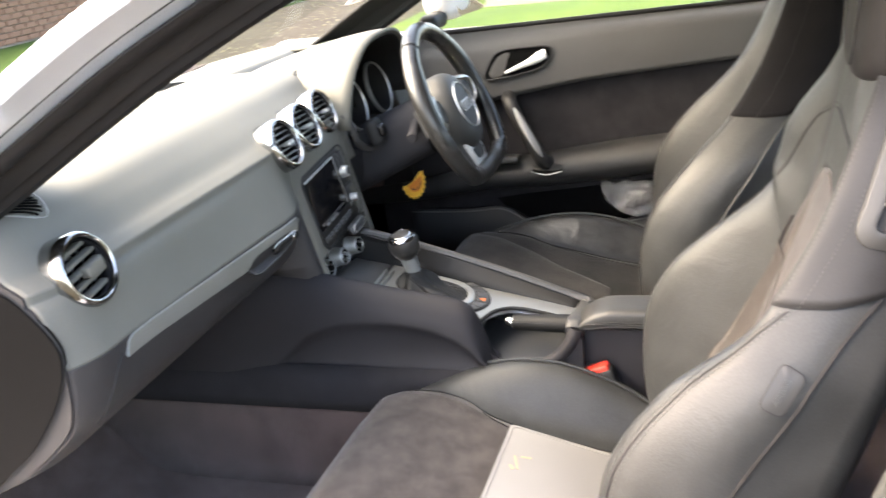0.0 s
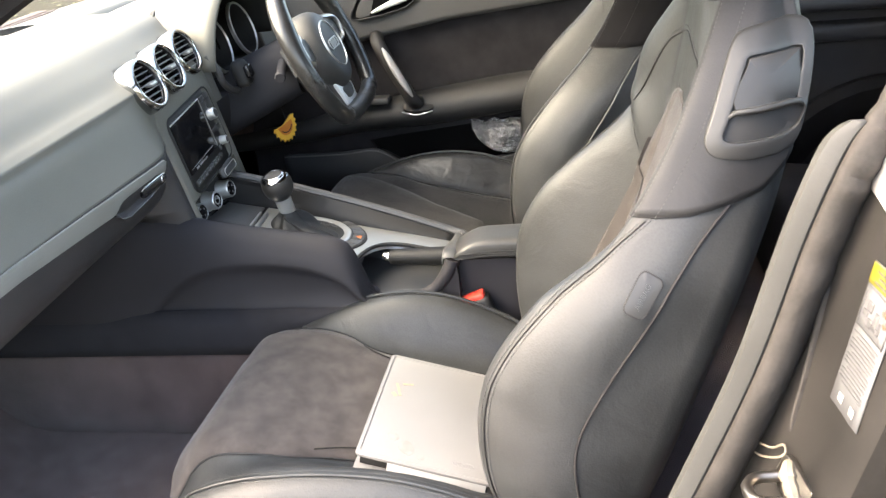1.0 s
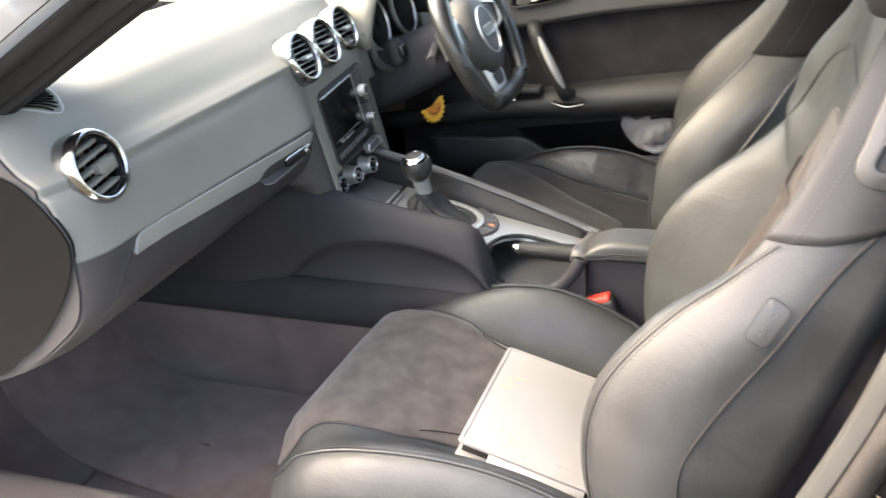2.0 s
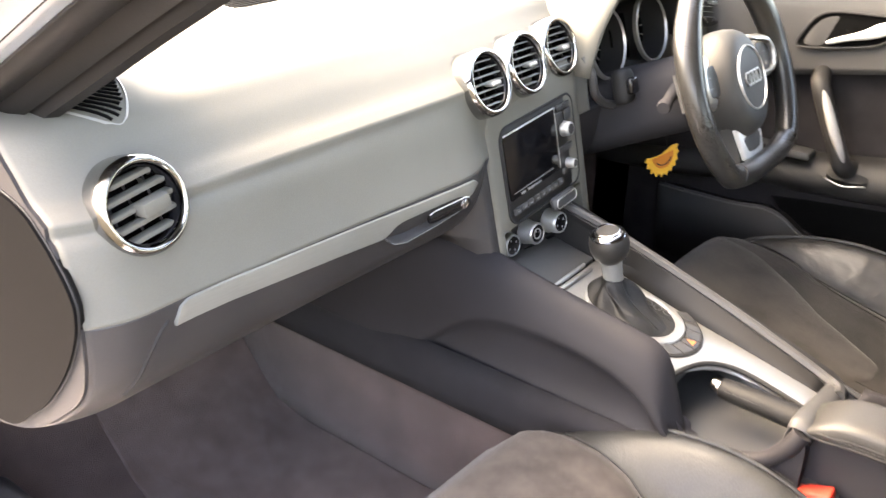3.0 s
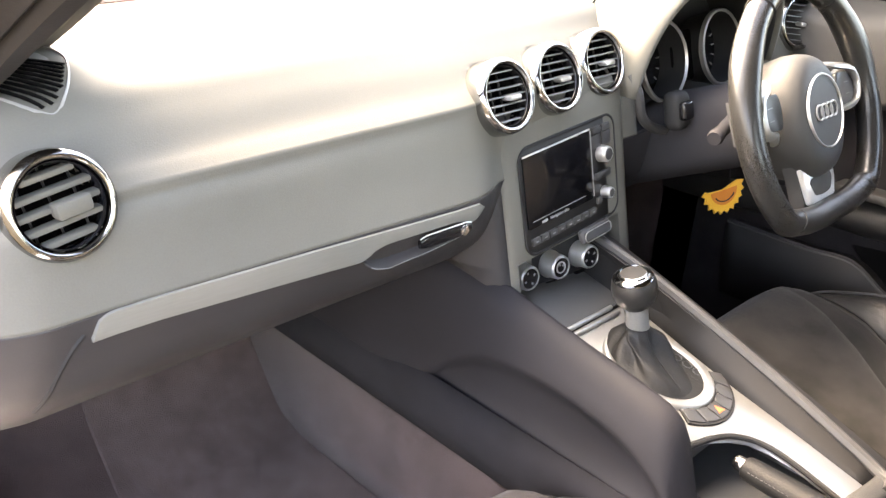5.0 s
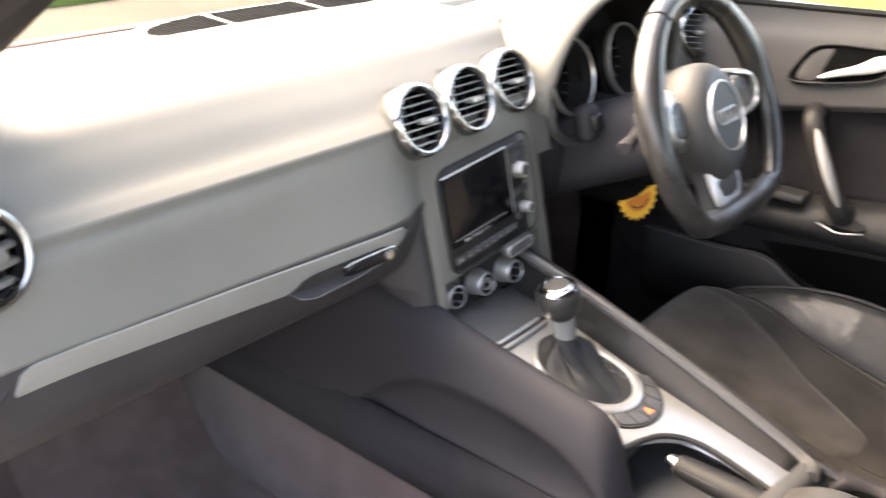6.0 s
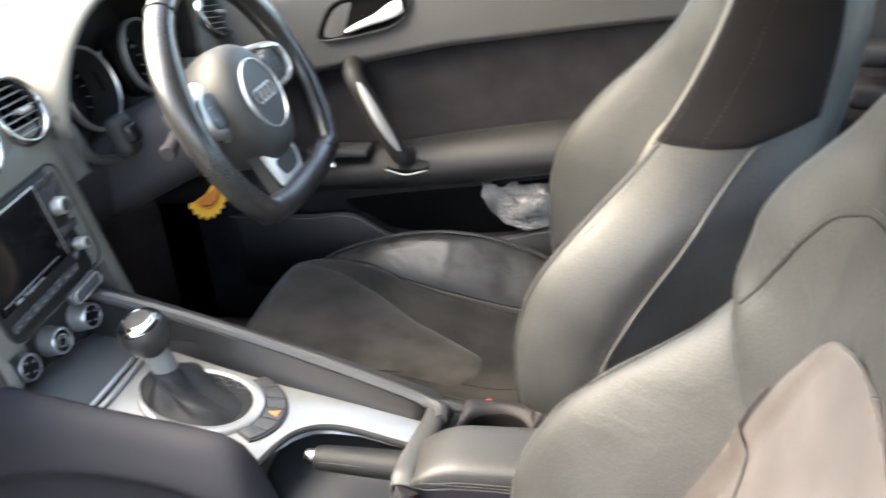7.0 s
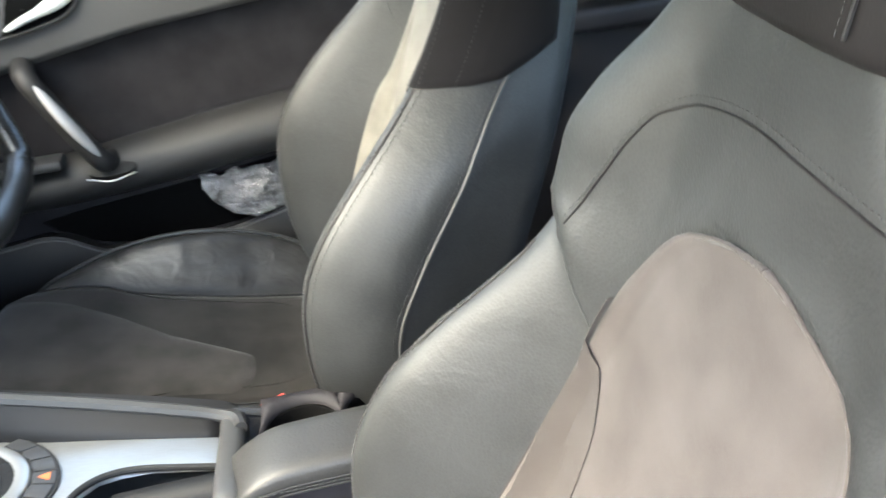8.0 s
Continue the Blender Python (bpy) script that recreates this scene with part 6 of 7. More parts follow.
part("pocket_front", skin([[p + Vector((0.0, 0, 0)) for p in pocket_pts], [Vector((p.x + 0.012, p.y, (p.z + 0.34) / 2)) for p in pocket_pts], [Vector((p.x + 0.03, p.y, 0.34)) for p in pocket_pts]]), "black", door, thick=0.008)
part("pocket_edge", tube(pocket_pts, 0.0025, 6), "plastic", door)
# pull: a slanting silver bar in a dark frame
p0, p1 = Vector((DX - 0.045, -0.230, 0.776)), Vector((DX - 0.050, -0.304, 0.630))
pull = part("door_pull", tube(spline([p0 + Vector((0.05, 0.010, 0.010)), p0, p0.lerp(p1, 0.3) + Vector((-0.010, 0, 0)), p0.lerp(p1, 0.7) + Vector((-0.010, 0, 0)), p1, p1 + Vector((0.05, -0.010, -0.010))], 6), 0.0165, 14), "door_rest", door, "dark door pull")
part("pull_trim", tube([p0.lerp(p1, t) + Vector((-0.0165 - 0.008 * math.sin(t * math.pi), -0.008, 0.002)) for t in [0.07 + 0.82 * k / 16 for k in range(17)]], [0.0035] + [0.0055 + 0.0055 * math.sin(math.pi * k / 14) ** 0.7 for k in range(15)] + [0.003], 12, flat=0.75), "pull_silver", pull, "matt silver inlay")
part("pull_cup", slab(oval(0.074, 0.030, 30, 2.6), 0.012, facing((DX - 0.048, -0.312, 0.618), (-0.55, 0, 0.84), (0, 0, 1)), 0.003), "black", pull)
part("cup_edge", tube([Vector((DX - 0.060 + 0.002 * math.sin(k), -0.272 - 0.075 * k / 10, 0.609 - 0.008 * math.sin(math.pi * k / 10))) for k in range(11)], 0.0015, 6), "satin", pull)
# release handle
hm = facing((DX - 0.021, -0.250, 0.866), (-1, 0, 0.05))
bowl_pts = spline([(-0.079, -0.035, 0), (-0.067, 0.000, 0), (-0.050, 0.022, 0), (-0.023, 0.031, 0), (0.030, 0.034, 0), (0.078, 0.032, 0), (0.079, 0.008, 0), (0.056, -0.014, 0), (0.015, -0.025, 0), (-0.030, -0.033, 0)], 6, True)
mid_b = sum(bowl_pts, Vector()) / len(bowl_pts)
bez = part("handle_bezel", skin([[hm @ (mid_b + (p - mid_b) * f + Vector((0, 0, h))) for p in bowl_pts] for f, h in ((1.02, 0.000), (0.98, 0.0060), (0.94, 0.0055), (0.90, 0.0036), (0.5, 0.0030), (0.02, 0.0030))], close_u=True), "void", door, "recessed black handle bowl", sharp=60)
part("bezel_rim", tube([hm @ (mid_b + (p - mid_b) * 1.0 + Vector((0, 0, 0.0052))) for p in bowl_pts], 0.0022, 8, True), "door_rest", bez)
lock_pts = spline([(-0.069, -0.031, 0), (-0.056, 0.002, 0), (-0.038, 0.019, 0), (-0.016, 0.024, 0), (-0.026, 0.0, 0), (-0.036, -0.030, 0)], 3, True)
part("lock_plate", slab([(p.x, p.y) for p in lock_pts], 0.006, hm @ pose(0, 0, 0.004), 0.002), "door_top", bez, "grey lock plate")
blade = []
for k in range(19):
    t = k / 18
    x = 0.070 - 0.098 * t
    mid_z, half = lerp([(-0.028, -0.0225), (0.0, -0.011), (0.034, 0.001), (0.052, 0.010), (0.070, 0.018)], x), lerp([(-0.028, 0.0025), (-0.015, 0.0050), (0.020, 0.0065), (0.040, 0.0095), (0.055, 0.0120), (0.070, 0.0105)], x)
    blade.append([hm @ Vector((x - 0.25 * half * math.sin(a), mid_z + half * math.sin(a), 0.010 + 0.004 * math.sin(math.pi * t) + 0.0045 * math.cos(a))) for a in [2 * math.pi * q / 14 for q in range(14)]])
part("release_lever", skin(blade, close_u=True, cap=True), "satin_pale", bez, "polished release lever")
part("door_shell", box(0.09, 1.42, 0.72, pose(0.745, -0.30, 0.58), 0.03, 3), "paint", door, "silver-grey outer skin")
part("speaker_knob", turned([(0.007, 0), (0.0065, 0.003), (0.004, 0.005), (0, 0.0055)], facing((DX - 0.062, -0.178, 0.617), (-1, 0, 0.6)), 20), "chrome", door)
part("switch_block", box(0.05, 0.11, 0.016, pose(DX - 0.028, -0.185, 0.634, 0, 4, 0), 0.005), "plastic", door, "window switch block")

# map pocket: flat black sheet for its shade, with a lip along the lower edge
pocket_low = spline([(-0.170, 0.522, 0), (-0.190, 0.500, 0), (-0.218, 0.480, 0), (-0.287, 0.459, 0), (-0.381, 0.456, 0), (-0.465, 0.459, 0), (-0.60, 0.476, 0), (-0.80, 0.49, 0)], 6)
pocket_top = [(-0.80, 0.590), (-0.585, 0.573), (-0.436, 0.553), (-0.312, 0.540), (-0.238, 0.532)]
pocket = part("pocket_shade", slab([(-p.x, p.y) for p in pocket_low] + [(-y, z) for y, z in pocket_top], 0.003, Matrix(((0, 0, -1, DX + 0.0052), (-1, 0, 0, 0), (0, 1, 0, 0), (0, 0, 0, 1)))), "void", door, "flat black sheet for the map pocket's shade")
part("pocket_lip", tube([Vector((DX + 0.003, p.x, p.y)) for p in pocket_low], 0.0030, 8), "fabric", pocket)
# bubble wrap stuffed in the door pocket
def wrap_low(y): return lerp([(-0.66, 0.500), (-0.575, 0.492), (-0.511, 0.478), (-0.471, 0.498), (-0.442, 0.528), (-0.434, 0.555)], y)


layers = bmesh.new()
for layer in range(3):
    rows = []
    for i in range(64):
        y = -0.434 - 0.003 * layer - 0.22 * i / 63
        low, high = wrap_low(y) + 0.006 * layer, 0.569 + 0.004 * math.sin(i * 0.5) - 0.006 * layer
        row = []
        for k in range(28):
            z = low + (high - low) * k / 27
            q = Vector((layer * 3.1, y * 24, z * 30))
            dx = 0.020 * noise.noise(q) + 0.010 * noise.noise(q * 3.1) + 0.0022 * ((i % 3 == 1) + (k % 3 == 1))
            row.append(Vector((DX - 0.022 - 0.010 * layer + dx, y + 0.004 * noise.noise(q * 2.2), z)))
        rows.append(row)
    skin(rows, bm=layers)
bubble = solid("bubble_wrap", layers, "film", "crumpled clear bubble wrap stuffed in the door pocket", "bubble wrap", sharp=12, thick=0.0008)

# ---- body shell ----
shell = thing("car_body", (0, -0.4, 0.15), "silver-grey coupe body with an open passenger side", "car body")
part("floor_pan", slab([(-0.70, -1.7), (0.70, -1.7), (0.70, 0.34), (-0.70, 0.34)], 0.05, pose(0, 0, 0.245)), "carpet", shell, "charcoal carpeted floor")
toe = [(0.30, 0.246), (0.36, 0.262), (0.45, 0.34), (0.56, 0.47), (0.60, 0.60), (0.60, 0.90)]
part("toe_board", skin([[Vector((x, p.x, p.y)) for p in spline([(y, z, 0) for y, z in toe], 6)] for x in [-0.70 + 1.4 * k / 20 for k in range(21)]]), "carpet", shell, thick=0.01)
part("tunnel_trim", skin([[Vector((x, y, z)) for x, z in ((-0.1675, 0.409), (-0.1685, 0.43), (-0.1680, 0.46), (-0.150, 0.49))] for y in [0.60 - 0.945 * k / 40 for k in range(41)]]), "lining", shell, "dark lining along the tunnel", thick=0.002)
part("tunnel_carpet", skin([[Vector((x, y, z)) for x, z in ((-0.186, 0.246), (-0.180, 0.30), (-0.164, 0.402), (-0.154, 0.411), (0.0, 0.42), (0.155, 0.42), (0.17, 0.246))] for y in (-0.345, -0.1, 0.1, 0.62)]), "carpet", shell, thick=0.005)
# kick panels and firewall: paler carpet colour puts a haze into the dark footwell
for side in (-1, 1):
    part("kick_panel", box(0.03, 0.30 if side < 0 else 0.52, 0.42, pose(side * 0.690, 0.50 if side < 0 else 0.39, 0.45), 0.01), "carpet", shell)
part("firewall", box(1.4, 0.03, 0.70, pose(0, 0.635, 0.55), 0.005), "carpet", shell)
mat_line = spline([(-0.190, 0.05, 0), (-0.186, 0.28, 0), (-0.174, 0.42, 0), (-0.20, 0.50, 0), (-0.40, 0.505, 0), (-0.46, 0.47, 0), (-0.475, 0.33, 0), (-0.52, 0.02, 0), (-0.53, -0.10, 0), (-0.38, -0.12, 0), (-0.200, -0.10, 0)], 6, True)


def floor_z(y): return lerp([(-1, 0.246), (0.30, 0.247), (0.36, 0.262), (0.45, 0.34), (0.56, 0.47)], y)


cyc, cxc = 0.14, -0.37
mat_rows = []
for f in (1.0, 0.985, 0.9, 0.75, 0.5, 0.25, 0.08, 0.0005):
    mat_rows.append([Vector((cxc + (p.x - cxc) * f, cyc + (p.y - cyc) * f, floor_z(cyc + (p.y - cyc) * f) + (0.004 if f == 1.0 else 0.008))) for p in mat_line])
floor_mat = solid("floor_mat", skin(mat_rows, close_u=True), "mat", "charcoal carpet floor mat in the passenger footwell", "floor mat", thick=0.004)
part("mat_binding", tube([p + Vector((0, 0, 0.003)) for p in mat_rows[0]], 0.0018, 6, True), "mat", floor_mat, "stitched edge")

# screen pillar, roof rail and door seal on the open side
RAIL = [(-0.655, 0.62, 0.70), (-0.650, 0.34, 0.82), (-0.640, 0.20, 0.895), (-0.630, 0.09, 0.958), (-0.622, -0.08, 1.056), (-0.612, -0.19, 1.115), (-0.590, -0.36, 1.190), (-0.565, -0.55, 1.240), (-0.550, -0.80, 1.262), (-0.560, -1.05, 1.235), (-0.60, -1.35, 1.12)]


def rail_sweep(points, profile, side=1):
    """Sweeps a profile of (outwards, upwards) along a rail, square to its run."""
    rows = []
    pts = spline(points, 6)
    for i, p in enumerate(pts):
        d = (pts[min(i + 1, len(pts) - 1)] - pts[max(i - 1, 0)]).normalized()
        outw = Vector((-1, 0, 0))
        outw = (outw - d * outw.dot(d)).normalized()
        up = outw.cross(d).normalized()
        if up.z < 0:
            up = -up
        rows.append([Vector(((q := p + outw * a + up * b).x * side, q.y, q.z)) for a, b in profile])
    return rows


for side in (1, -1):
    part("inner_pillar", skin(rail_sweep(RAIL, [(0.0, 0.0), (0.006, 0.012), (-0.01, 0.04), (-0.05, 0.055), (-0.10, 0.058)], side)), "headliner", shell, thick=0.006)
    part("door_seal", skin(rail_sweep(RAIL, [(0.0, 0.0), (0.008, -0.006), (0.020, -0.003), (0.024, 0.010), (0.016, 0.022), (0.004, 0.022)], side), close_u=True), "rubber", shell, "black rubber door seal")
    part("pillar_step", skin(rail_sweep(RAIL, [(0.014, 0.014), (0.028, 0.008), (0.036, 0.014), (0.040, 0.024), (0.052, 0.024), (0.078, 0.030)], side)), "rubber", shell, thick=0.004)
    part("outer_pillar", skin(rail_sweep(RAIL if side > 0 else RAIL[3:], [(0.056, 0.028), (0.066, 0.038), (0.090, 0.050), (0.112, 0.058), (0.118, 0.068), (0.108, 0.077), (0.07, 0.083), (-0.04, 0.088)], side)), "paint", shell, "silver-grey metallic pillar", thick=0.004)
part("rail_groove", skin(rail_sweep(RAIL, [(0.0745, 0.040), (0.0745, 0.0462), (0.078, 0.0475), (0.0815, 0.0485), (0.0815, 0.042)])), "seal", shell)
part("roof", skin([[Vector((x, y, lerp([(-0.30, 1.285), (-0.5, 1.325), (-0.8, 1.345), (-1.1, 1.32), (-1.4, 1.22)], y) - 0.10 * (abs(x) / 0.56) ** 3)) for x in [-0.56 + 1.12 * k / 20 for k in range(21)]] for y in [-0.30 - 1.1 * k / 20 for k in range(21)]]), "headliner", shell, "dark headlining", thick=0.03)
part("roof_skin", skin([[Vector((x, y, lerp([(-0.30, 1.285), (-0.5, 1.325), (-0.8, 1.345), (-1.1, 1.32), (-1.4, 1.22)], y) + 0.024 - 0.10 * (abs(x) / 0.56) ** 3)) for x in [-0.57 + 1.14 * k / 20 for k in range(21)]] for y in [-0.29 - 1.12 * k / 20 for k in range(21)]]), "paint", shell, "silver-grey roof panel", thick=0.003)
for wx, wy in ((-0.76, 1.08), (0.76, 1.08), (-0.76, -1.40), (0.76, -1.40)):
    wm = facing((wx, wy, 0.315), (1 if wx > 0 else -1, 0, 0))
    road_wheel = part("wheel", turned([(0.205, -0.10), (0.225, 0.02), (0.21, 0.035), (0.06, 0.02), (0.0, 0.025)], wm, 40), "satin", shell, "silver wheel")
    part("tyre", turned([(0.222, 0.02), (0.25, 0.045), (0.295, 0.042), (0.315, 0.02), (0.315, -0.14), (0.295, -0.16), (0.25, -0.16), (0.222, -0.14)], wm, 44, closed=True), "rubber", road_wheel, "black tyre")
part("screen_header", box(1.06, 0.10, 0.05, pose(0, -0.30, 1.235, -18, 0, 0), 0.02, 3), "headliner", shell)
ws = [[Vector((x * (1 - 0.14 * t), 0.66 - 0.98 * t - 0.10 * (x / 0.66) ** 2 * (1 - t * 0.5), 0.87 + 0.38 * t + 0.02 * math.sin(t * math.pi))) for x in [-0.66 + 1.32 * k / 16 for k in range(17)]] for t in [k / 12 for k in range(13)]]
pane = part("windscreen", skin(ws), "glass", shell, "clear curved windscreen")
part("side_window", skin([[Vector((0.70 - 0.10 * t ** 1.2, y, 0.945 + (lerp([(0.15, 0.0), (0.1, 0.02), (-0.08, 0.11), (-0.19, 0.17), (-0.36, 0.245), (-0.55, 0.295), (-0.80, 0.315), (-1.0, 0.30)], y)) * t)) for t in [k / 8 for k in range(9)]] for y in [0.12 - 1.12 * k / 24 for k in range(25)]]), "glass", shell, "clear side window")
part("window_trim", tube([Vector((0.682, y, sill_top(y) + 0.002)) for y in [0.2 - 1.2 * k / 20 for k in range(21)]], 0.006, 6), "rubber", shell)
# bonnet and scuttle ahead of the screen
part("bonnet", skin([[Vector((x, y, lerp([(0.64, 0.80), (0.9, 0.77), (1.3, 0.66), (1.7, 0.50), (1.85, 0.40)], y) - 0.06 * (abs(x) / 0.8) ** 3)) for x in [-0.8 + 1.6 * k / 20 for k in range(21)]] for y in [0.64 + 1.21 * k / 20 for k in range(21)]]), "paint", shell, "silver-grey bonnet", thick=0.01)
part("front_wing", box(0.05, 1.35, 0.40, pose(-0.81, 1.05, 0.40), 0.03, 3), "paint", shell)
part("front_wing", box(0.05, 1.35, 0.40, pose(0.81, 1.05, 0.40), 0.03, 3), "paint", shell)
part("scuttle", box(1.4, 0.10, 0.05, pose(0, 0.66, 0.815), 0.02), "black", shell)
# sill, rear trims and bulkhead
part("sill", box(0.16, 1.5, 0.14, pose(-0.79, -0.25, 0.33), 0.03, 3), "paint", shell)
part("sill_trim", box(0.10, 1.3, 0.06, pose(-0.69, -0.25, 0.36), 0.02, 3), "lower", shell)
for side in (-1, 1):
    part("rear_side_trim", box(0.05, 0.80, 0.75, pose(side * 0.665, -1.38, 0.62), 0.015), "lower", shell)
    part("rear_ledge", box(0.10, 0.70, 0.030, pose(side * 0.625, -1.36, 0.800), 0.012, 3), "lower", shell)
    part("rear_moulding", box(0.08, 0.70, 0.040, pose(side * 0.632, -1.36, 0.735), 0.012, 3), "lower", shell)
part("rear_bulkhead", box(1.32, 0.05, 0.72, pose(0, -1.50, 0.58, -14, 0, 0), 0.02), "fabric", shell)
part("rear_bench", box(1.10, 0.36, 0.22, pose(0, -1.26, 0.35, 6, 0, 0), 0.05, 4), "fabric", shell)
part("hatch_glass", skin([[Vector((x, y, 1.20 - 0.30 * (t ** 1.2))) for x in [-0.52 + 1.04 * k / 10 for k in range(11)]] for y, t in [(-1.40 - 0.6 * k / 8, k / 8) for k in range(9)]]), "glass", shell)
part("load_cover", box(1.3, 0.55, 0.02, pose(0, -1.78, 0.90), 0.005), "fabric", shell)
part("tail", box(1.5, 0.10, 0.7, pose(0, -2.08, 0.60), 0.04), "paint", shell)

# rear door post on the open side: flocked seal, painted jamb, striker and label
post_in = [(-0.715, -0.700, 0.36), (-0.716, -0.735, 0.45), (-0.718, -0.776, 0.568), (-0.72, -0.832, 0.726), (-0.72, -0.870, 0.87), (-0.715, -0.898, 0.948), (-0.70, -0.930, 1.00), (-0.66, -0.965, 1.09), (-0.61, -0.995, 1.19), (-0.575, -0.96, 1.235)]
post = spline(post_in, 10)
trim_rows, seal_rows = [], []
for i, p in enumerate(post):
    d = (post[min(i + 1, len(post) - 1)] - post[max(i - 1, 0)]).normalized()
    back2 = Vector((-0.42, -0.9, -0.35))
    back2 = (back2 - d * back2.dot(d)).normalized()
    nrm = d.cross(back2).normalized()
    if nrm.x > 0:
        nrm = -nrm
    wob = 0.0004 * math.sin(i * 0.6)
    end = min(1, max(0, (p.z - 0.935) / 0.034))
    draw = 1 - math.sqrt(1 - end ** 2)
    if p.z < 0.972:
        trim_rows.append([p + back2 * (a + (0.019 - a) * draw) + nrm * (b + wob) for a, b in ((0.0, -0.012), (-0.003, 0.003), (0.001, 0.0085), (0.008, 0.0096), (0.015, 0.0090), (0.019, 0.004))])
    slim = 1 - 0.45 * sstep(0.95, 1.03, p.z)
    fold = 0.0020 * math.sin(i * 1.9) * math.sin(i * 0.37) * sstep(0.70, 0.86, p.z)
    seal_rows.append([p + back2 * (0.017 + (a - 0.017) * slim + fold * 0.6) + nrm * (b * slim + fold) for a, b in ((0.017, -0.004), (0.0185, 0.006), (0.022, 0.0110), (0.028, 0.0125), (0.034, 0.0112), (0.040, 0.0065), (0.044, -0.001), (0.046, -0.010))])
part("post_trim", skin(trim_rows), "post_trim", shell, "smooth grey door post trim with a rounded top", thick=0.003)
part("post_seal", skin([spline(r, 3) for r in seal_rows]), "seal", shell, "soft brown-grey rubber door seal", thick=0.003)
# jamb coloured much darker than the silver body paint
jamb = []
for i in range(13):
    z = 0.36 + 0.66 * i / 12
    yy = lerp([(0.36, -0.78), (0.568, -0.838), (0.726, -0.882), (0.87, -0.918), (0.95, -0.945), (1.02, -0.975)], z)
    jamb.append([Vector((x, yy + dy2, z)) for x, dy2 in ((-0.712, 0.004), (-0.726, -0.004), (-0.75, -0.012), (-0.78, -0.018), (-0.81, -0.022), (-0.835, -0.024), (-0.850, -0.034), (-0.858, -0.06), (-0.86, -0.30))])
part("rear_jamb", skin(jamb), "jamb", shell, "dark painted door jamb", thick=0.006)
part("quarter_panel", box(0.03, 0.95, 0.50, pose(-0.872, -1.42, 0.62), 0.012), "paint", shell)
part("quarter_panel", box(0.03, 1.08, 0.50, pose(0.800, -1.55, 0.62), 0.012), "paint", shell)
part("front_bumper", box(1.60, 0.10, 0.34, pose(0, 1.84, 0.36), 0.045, 4), "paint", shell, "silver-grey front bumper")


def jamb_at(x, z, lift=0.004):
    y = lerp([(0.36, -0.78), (0.568, -0.838), (0.726, -0.882), (0.87, -0.918), (0.95, -0.945), (1.02, -0.975)], z)
    return Vector((x, y + lerp([(-0.86, -0.036), (-0.835, -0.024), (-0.81, -0.022), (-0.78, -0.018), (-0.75, -0.012), (-0.726, -0.004)], x) + lift, z))


def label_patch(u0, u1, v0, v1, lift):
    """A patch of the jamb label; u across and v up it, both from 0 to 1."""
    n = 4
    rows3 = []
    for k in range(n + 1):
        v = v0 + (v1 - v0) * k / n
        rows3.append([jamb_at(-0.838 + 0.053 * (u0 + (u1 - u0) * i / n) + 0.013 * v, 0.737 + 0.124 * v, lift) for i in range(n + 1)])
    return skin(rows3)


sticker = solid("warning_label", label_patch(0, 1, 0, 1, 0.0045), "label_white", "white and yellow airbag warning label stuck on the door jamb", "label", thick=0.0008)
part("yellow_band", label_patch(0.01, 0.99, 0.86, 0.995, 0.0056), "label_yellow", sticker, "yellow heading", thick=0.0005)
for i in range(3):
    part("text_bar", label_patch(0.30, 0.80 - 0.1 * (i % 2), 0.885 + i * 0.035, 0.900 + i * 0.035, 0.0066), "bar_print", sticker, thick=0.0005)
part("picture", label_patch(0.05, 0.95, 0.57, 0.845, 0.0054), "label_white", sticker, "warning picture", thick=0.0005)
for u0, u1, v0, v1 in ((0.05, 0.95, 0.570, 0.576), (0.05, 0.95, 0.838, 0.845), (0.05, 0.07, 0.57, 0.845), (0.93, 0.95, 0.57, 0.845)):
    part("picture_border", label_patch(u0, u1, v0, v1, 0.0060), "bar_print", sticker, thick=0.0005)
for u0, u1, v0, v1 in ((0.70, 0.86, 0.66, 0.70), (0.62, 0.78, 0.70, 0.77), (0.55, 0.66, 0.61, 0.67), (0.40, 0.50, 0.62, 0.74), (0.34, 0.56, 0.62, 0.65), (0.28, 0.34, 0.62, 0.70)):
    part("picture_shape", label_patch(u0, u1, v0, v1, 0.0062), "bar_print", sticker, thick=0.0005)
for u0, u1, v0, v1 in ((0.20, 0.32, 0.76, 0.79), (0.12, 0.22, 0.70, 0.73)):
    part("red_mark", label_patch(u0, u1, v0, v1, 0.0068), "red", sticker, thick=0.0005)
for i in range(14):
    v = 0.17 + i * 0.027
    part("text_bar", label_patch(0.10 + 0.07 * (i % 5 == 2), 0.92 - 0.12 * (i % 4 == 0), v, v + 0.011, 0.0058), "bar_print", sticker, thick=0.0005)
for u0 in (0.18, 0.60):
    part("picture_shape", label_patch(u0, u0 + 0.16, 0.05, 0.11, 0.0058), "print", sticker, thick=0.0005)
striker = thing("door_striker", (-0.775, -0.85, 0.61), "bare metal door striker loop, greasy, bolted to the jamb", "door striker")
sc = jamb_at(-0.795, 0.645, 0.004)
part("base_plate", slab(round_rect(0.058, 0.036, 0.010), 0.005, facing(sc + Vector((0, 0.003, 0)), (-0.3, 0.94, 0.2), spin=-12), 0.0015), "steel", striker)
part("loop", tube(spline([sc + Vector((0.022, 0, -0.004)), sc + Vector((0.020, 0.030, -0.004)), sc + Vector((0.006, 0.042, -0.003)), sc + Vector((-0.014, 0.040, 0.0)), sc + Vector((-0.022, 0.028, 0.002)), sc + Vector((-0.022, 0, 0.002))], 6), 0.0055, 10), "steel", striker)
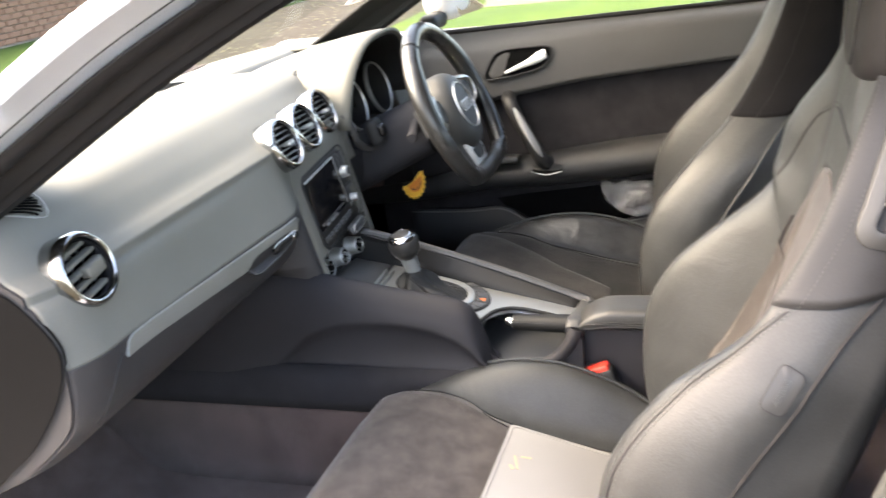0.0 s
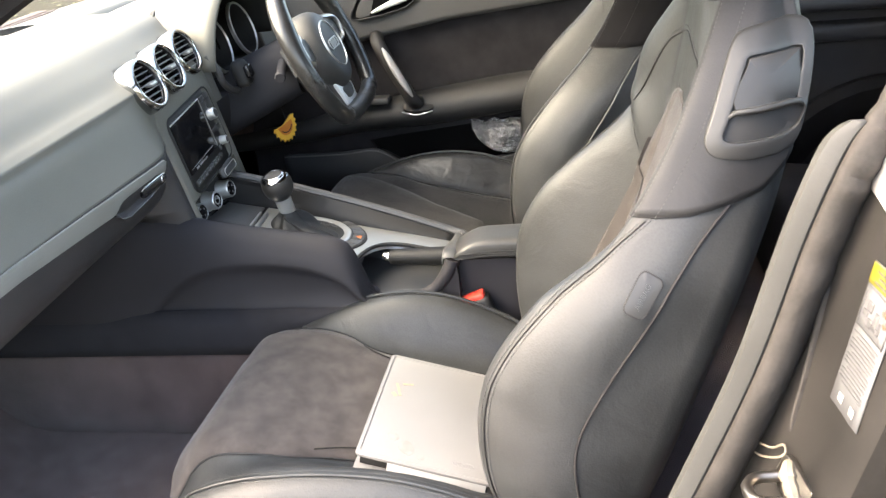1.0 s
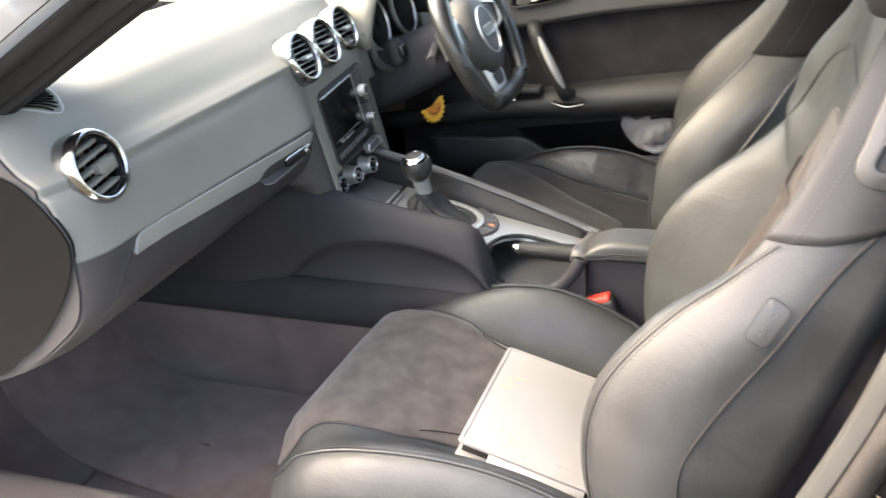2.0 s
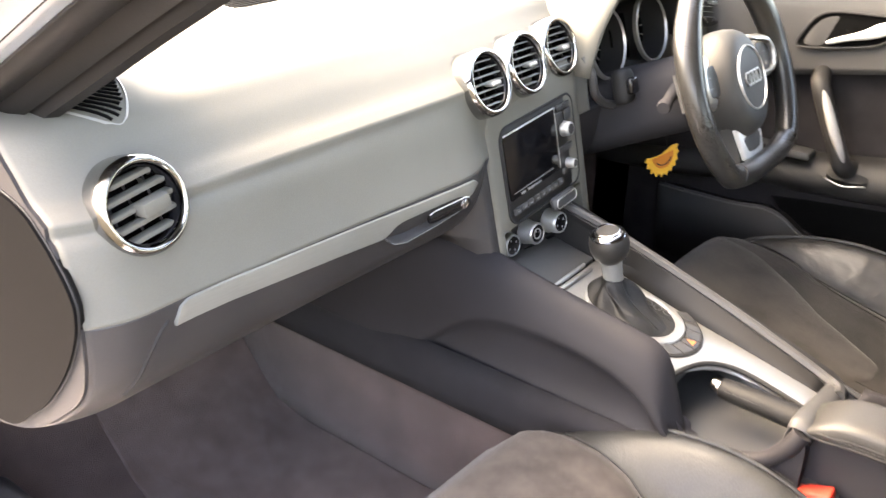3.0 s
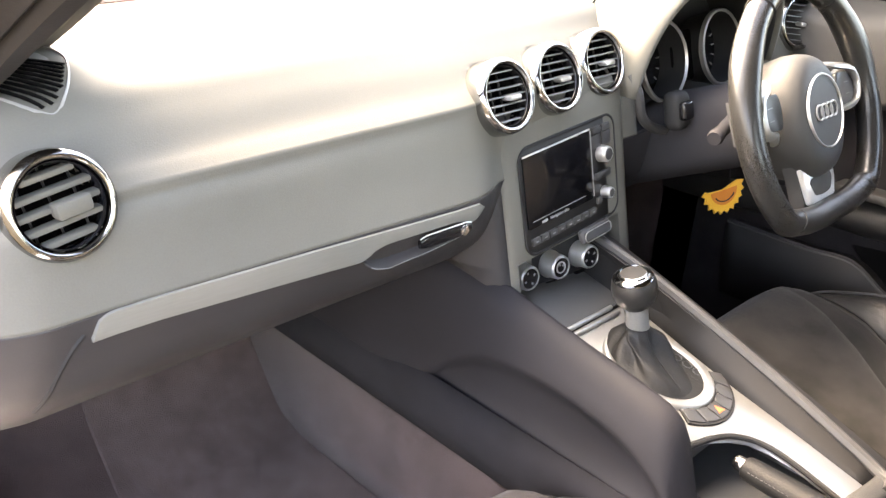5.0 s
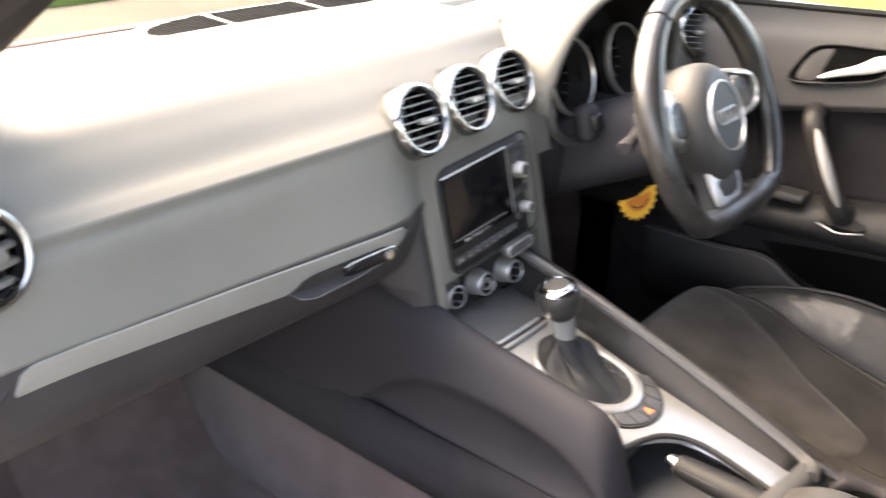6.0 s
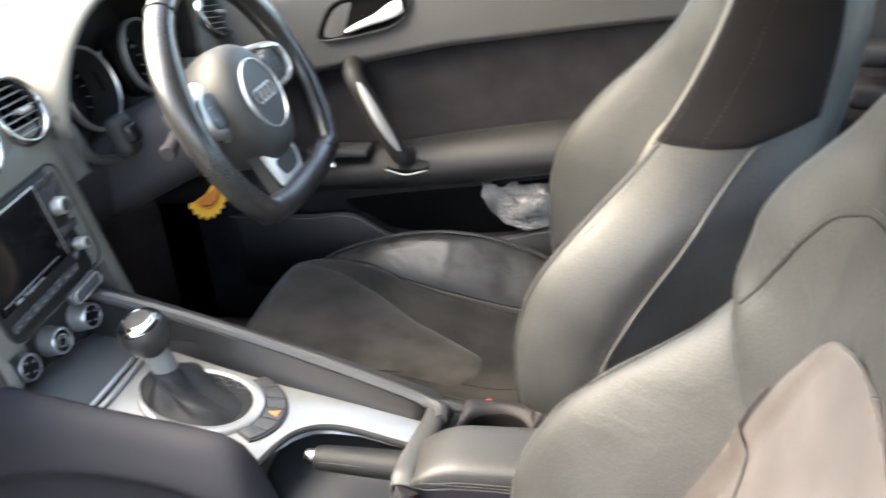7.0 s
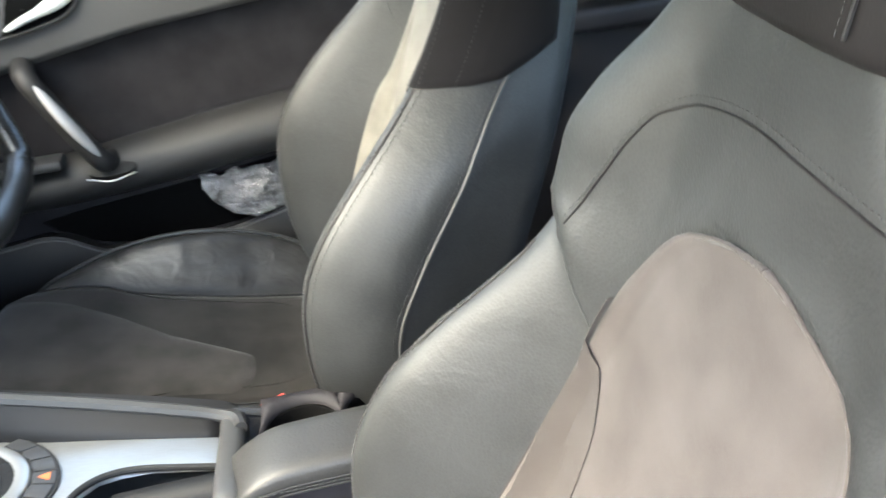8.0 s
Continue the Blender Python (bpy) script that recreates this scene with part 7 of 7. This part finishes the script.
part("grease", tube(spline([sc + Vector((-0.03, 0.008, 0.01)), sc + Vector((-0.02, 0.014, 0.03)), sc + Vector((-0.006, 0.010, 0.034))], 5), [0.004, 0.005, 0.006, 0.007, 0.006, 0.008, 0.007, 0.006, 0.006, 0.005, 0.004], 8), "wax", striker)
part("bolt", turned([(0.008, 0), (0.0078, 0.005), (0.005, 0.0065), (0, 0.0065)], facing(sc + Vector((0.0, 0.006, 0.0)), (-0.3, 0.94, 0.2)), 6), "steel", striker)
clip = solid("jamb_clip", tube(spline([jamb_at(-0.721, 0.641, 0.006), jamb_at(-0.735, 0.649, 0.012), jamb_at(-0.750, 0.656, 0.012), jamb_at(-0.760, 0.667, 0.010), jamb_at(-0.767, 0.663, 0.010), jamb_at(-0.762, 0.654, 0.012), jamb_at(-0.742, 0.640, 0.012), jamb_at(-0.722, 0.629, 0.006)], 5), 0.0011, 8), "wax", "thin pale wire clip on the door jamb", "clip")
part("jamb_fin", tube([jamb_at(x, z, 0.003) for x, z in [(-0.752 + 0.026 * k / 12, 0.676 + 0.150 * k / 12) for k in range(13)]], [0.001] + [0.0042] * 11 + [0.001], 8, flat=0.6), "seal", shell)
part("jamb_top", skin([[jamb_at(x, z0 + 0.905 + (x + 0.735) * 0.35, 0.0045) for x in [-0.728 - 0.124 * k / 8 for k in range(9)]] for z0 in (0.0, 0.03, 0.06, 0.10)]), "paint", shell, "silver-grey painted jamb top", thick=0.002)

# door mirror on the far side
mirror = thing("door_mirror", (0.95, -0.05, 0.95), "silver-grey door mirror outside the side window", "door mirror")
mh = []
for i in range(13):
    a = -math.pi / 2 + math.pi * i / 12
    mh.append([Vector((0.93 + x * max(0.05, math.cos(a)) ** 0.6, -0.02 + 0.06 * math.sin(a), 1.005 + z * max(0.05, math.cos(a)) ** 0.6)) for x, z in oval(0.20, 0.125, 32, 3)])
part("mirror_shell", skin(mh, close_u=True, cap=True), "paint", mirror)
part("mirror_face", slab(round_rect(0.165, 0.098, 0.03), 0.004, facing((0.93, -0.082, 1.005), (-0.25, -1, 0.02)), 0.001), "mirror", mirror, "mirror glass")
part("mirror_arm", box(0.12, 0.05, 0.04, pose(0.80, -0.01, 0.955), 0.015, 3), "black", mirror)

# ---- outside ----
ground = solid("ground", slab([(-80, -80), (80, -80), (80, 80), (-80, 80)], 0.1, pose(0, 0, 0)), "asphalt", "worn grey asphalt driveway", "ground", kind="structure")
solid("lawn", slab([(4.6, -40), (9.0, -40), (9.0, 2.6), (4.6, 2.6)], 0.1, pose(0, 0, 0.07), 0.02), "grass", "mown green lawn beside the road", "lawn", kind="structure")
solid("kerb", box(0.14, 42, 0.14, pose(4.5, -18.4, 0.04), 0.015), "kerbstone", "pale concrete kerb along the lawn", "kerb", kind="structure")
solid("pavement", slab([(9.0, -40), (14.5, -40), (14.5, 2.6), (9.0, 2.6)], 0.1, pose(0, 0, 0.05), 0.01), "kerbstone", "pale concrete pavement", "pavement", kind="structure")
solid("lawn", slab([(2.0, 5.6), (16, 5.6), (16, 8.2), (2.0, 8.2)], 0.1, pose(0, 0, 0.07), 0.02), "grass", "mown green lawn before a brick wall", "lawn", kind="structure")
leaves = bmesh.new()
rnd = random.Random(4)
for i in range(900):
    lx, ly = 3.5 + 10 * rnd.random(), 2.7 + 2.8 * rnd.random()
    lm = pose(lx, ly, 0.004 + 0.004 * rnd.random(), rnd.uniform(-9, 9), rnd.uniform(-9, 9), rnd.uniform(0, 360))
    pts2 = [leaves.verts.new(lm @ Vector(p)) for p in ((-0.035, 0, 0), (-0.012, 0.017, 0.003), (0.017, 0.016, 0.002), (0.04, 0, 0), (0.017, -0.016, 0.002), (-0.012, -0.017, 0.003))]
    leaves.faces.new(pts2)
solid("leaf_litter", leaves, "leaf", "yellow-brown fallen leaves scattered on the asphalt", "leaves", kind="stuff", thick=0.001)
wall_front = solid("garden_wall", box(14, 0.22, 2.2, pose(12.0, 8.45, 1.1)), "mortar", "red-brown brick garden wall", "wall", kind="structure")
brick_me = None
for row in range(15):
    for k in range(20):
        x = 6.2 + k * 0.235 + (0.1175 if row % 2 else 0)
        if brick_me is None:
            b = part("brick", box(0.215, 0.05, 0.065, Matrix(), 0.004, 1), "brick", wall_front)
            brick_me = b.data
        else:
            b = new("brick", brick_me)
            b.parent = wall_front
        b.matrix_parent_inverse = Matrix.Identity(4)
        b.location = (x, 8.325, 0.12 + row * 0.0775)
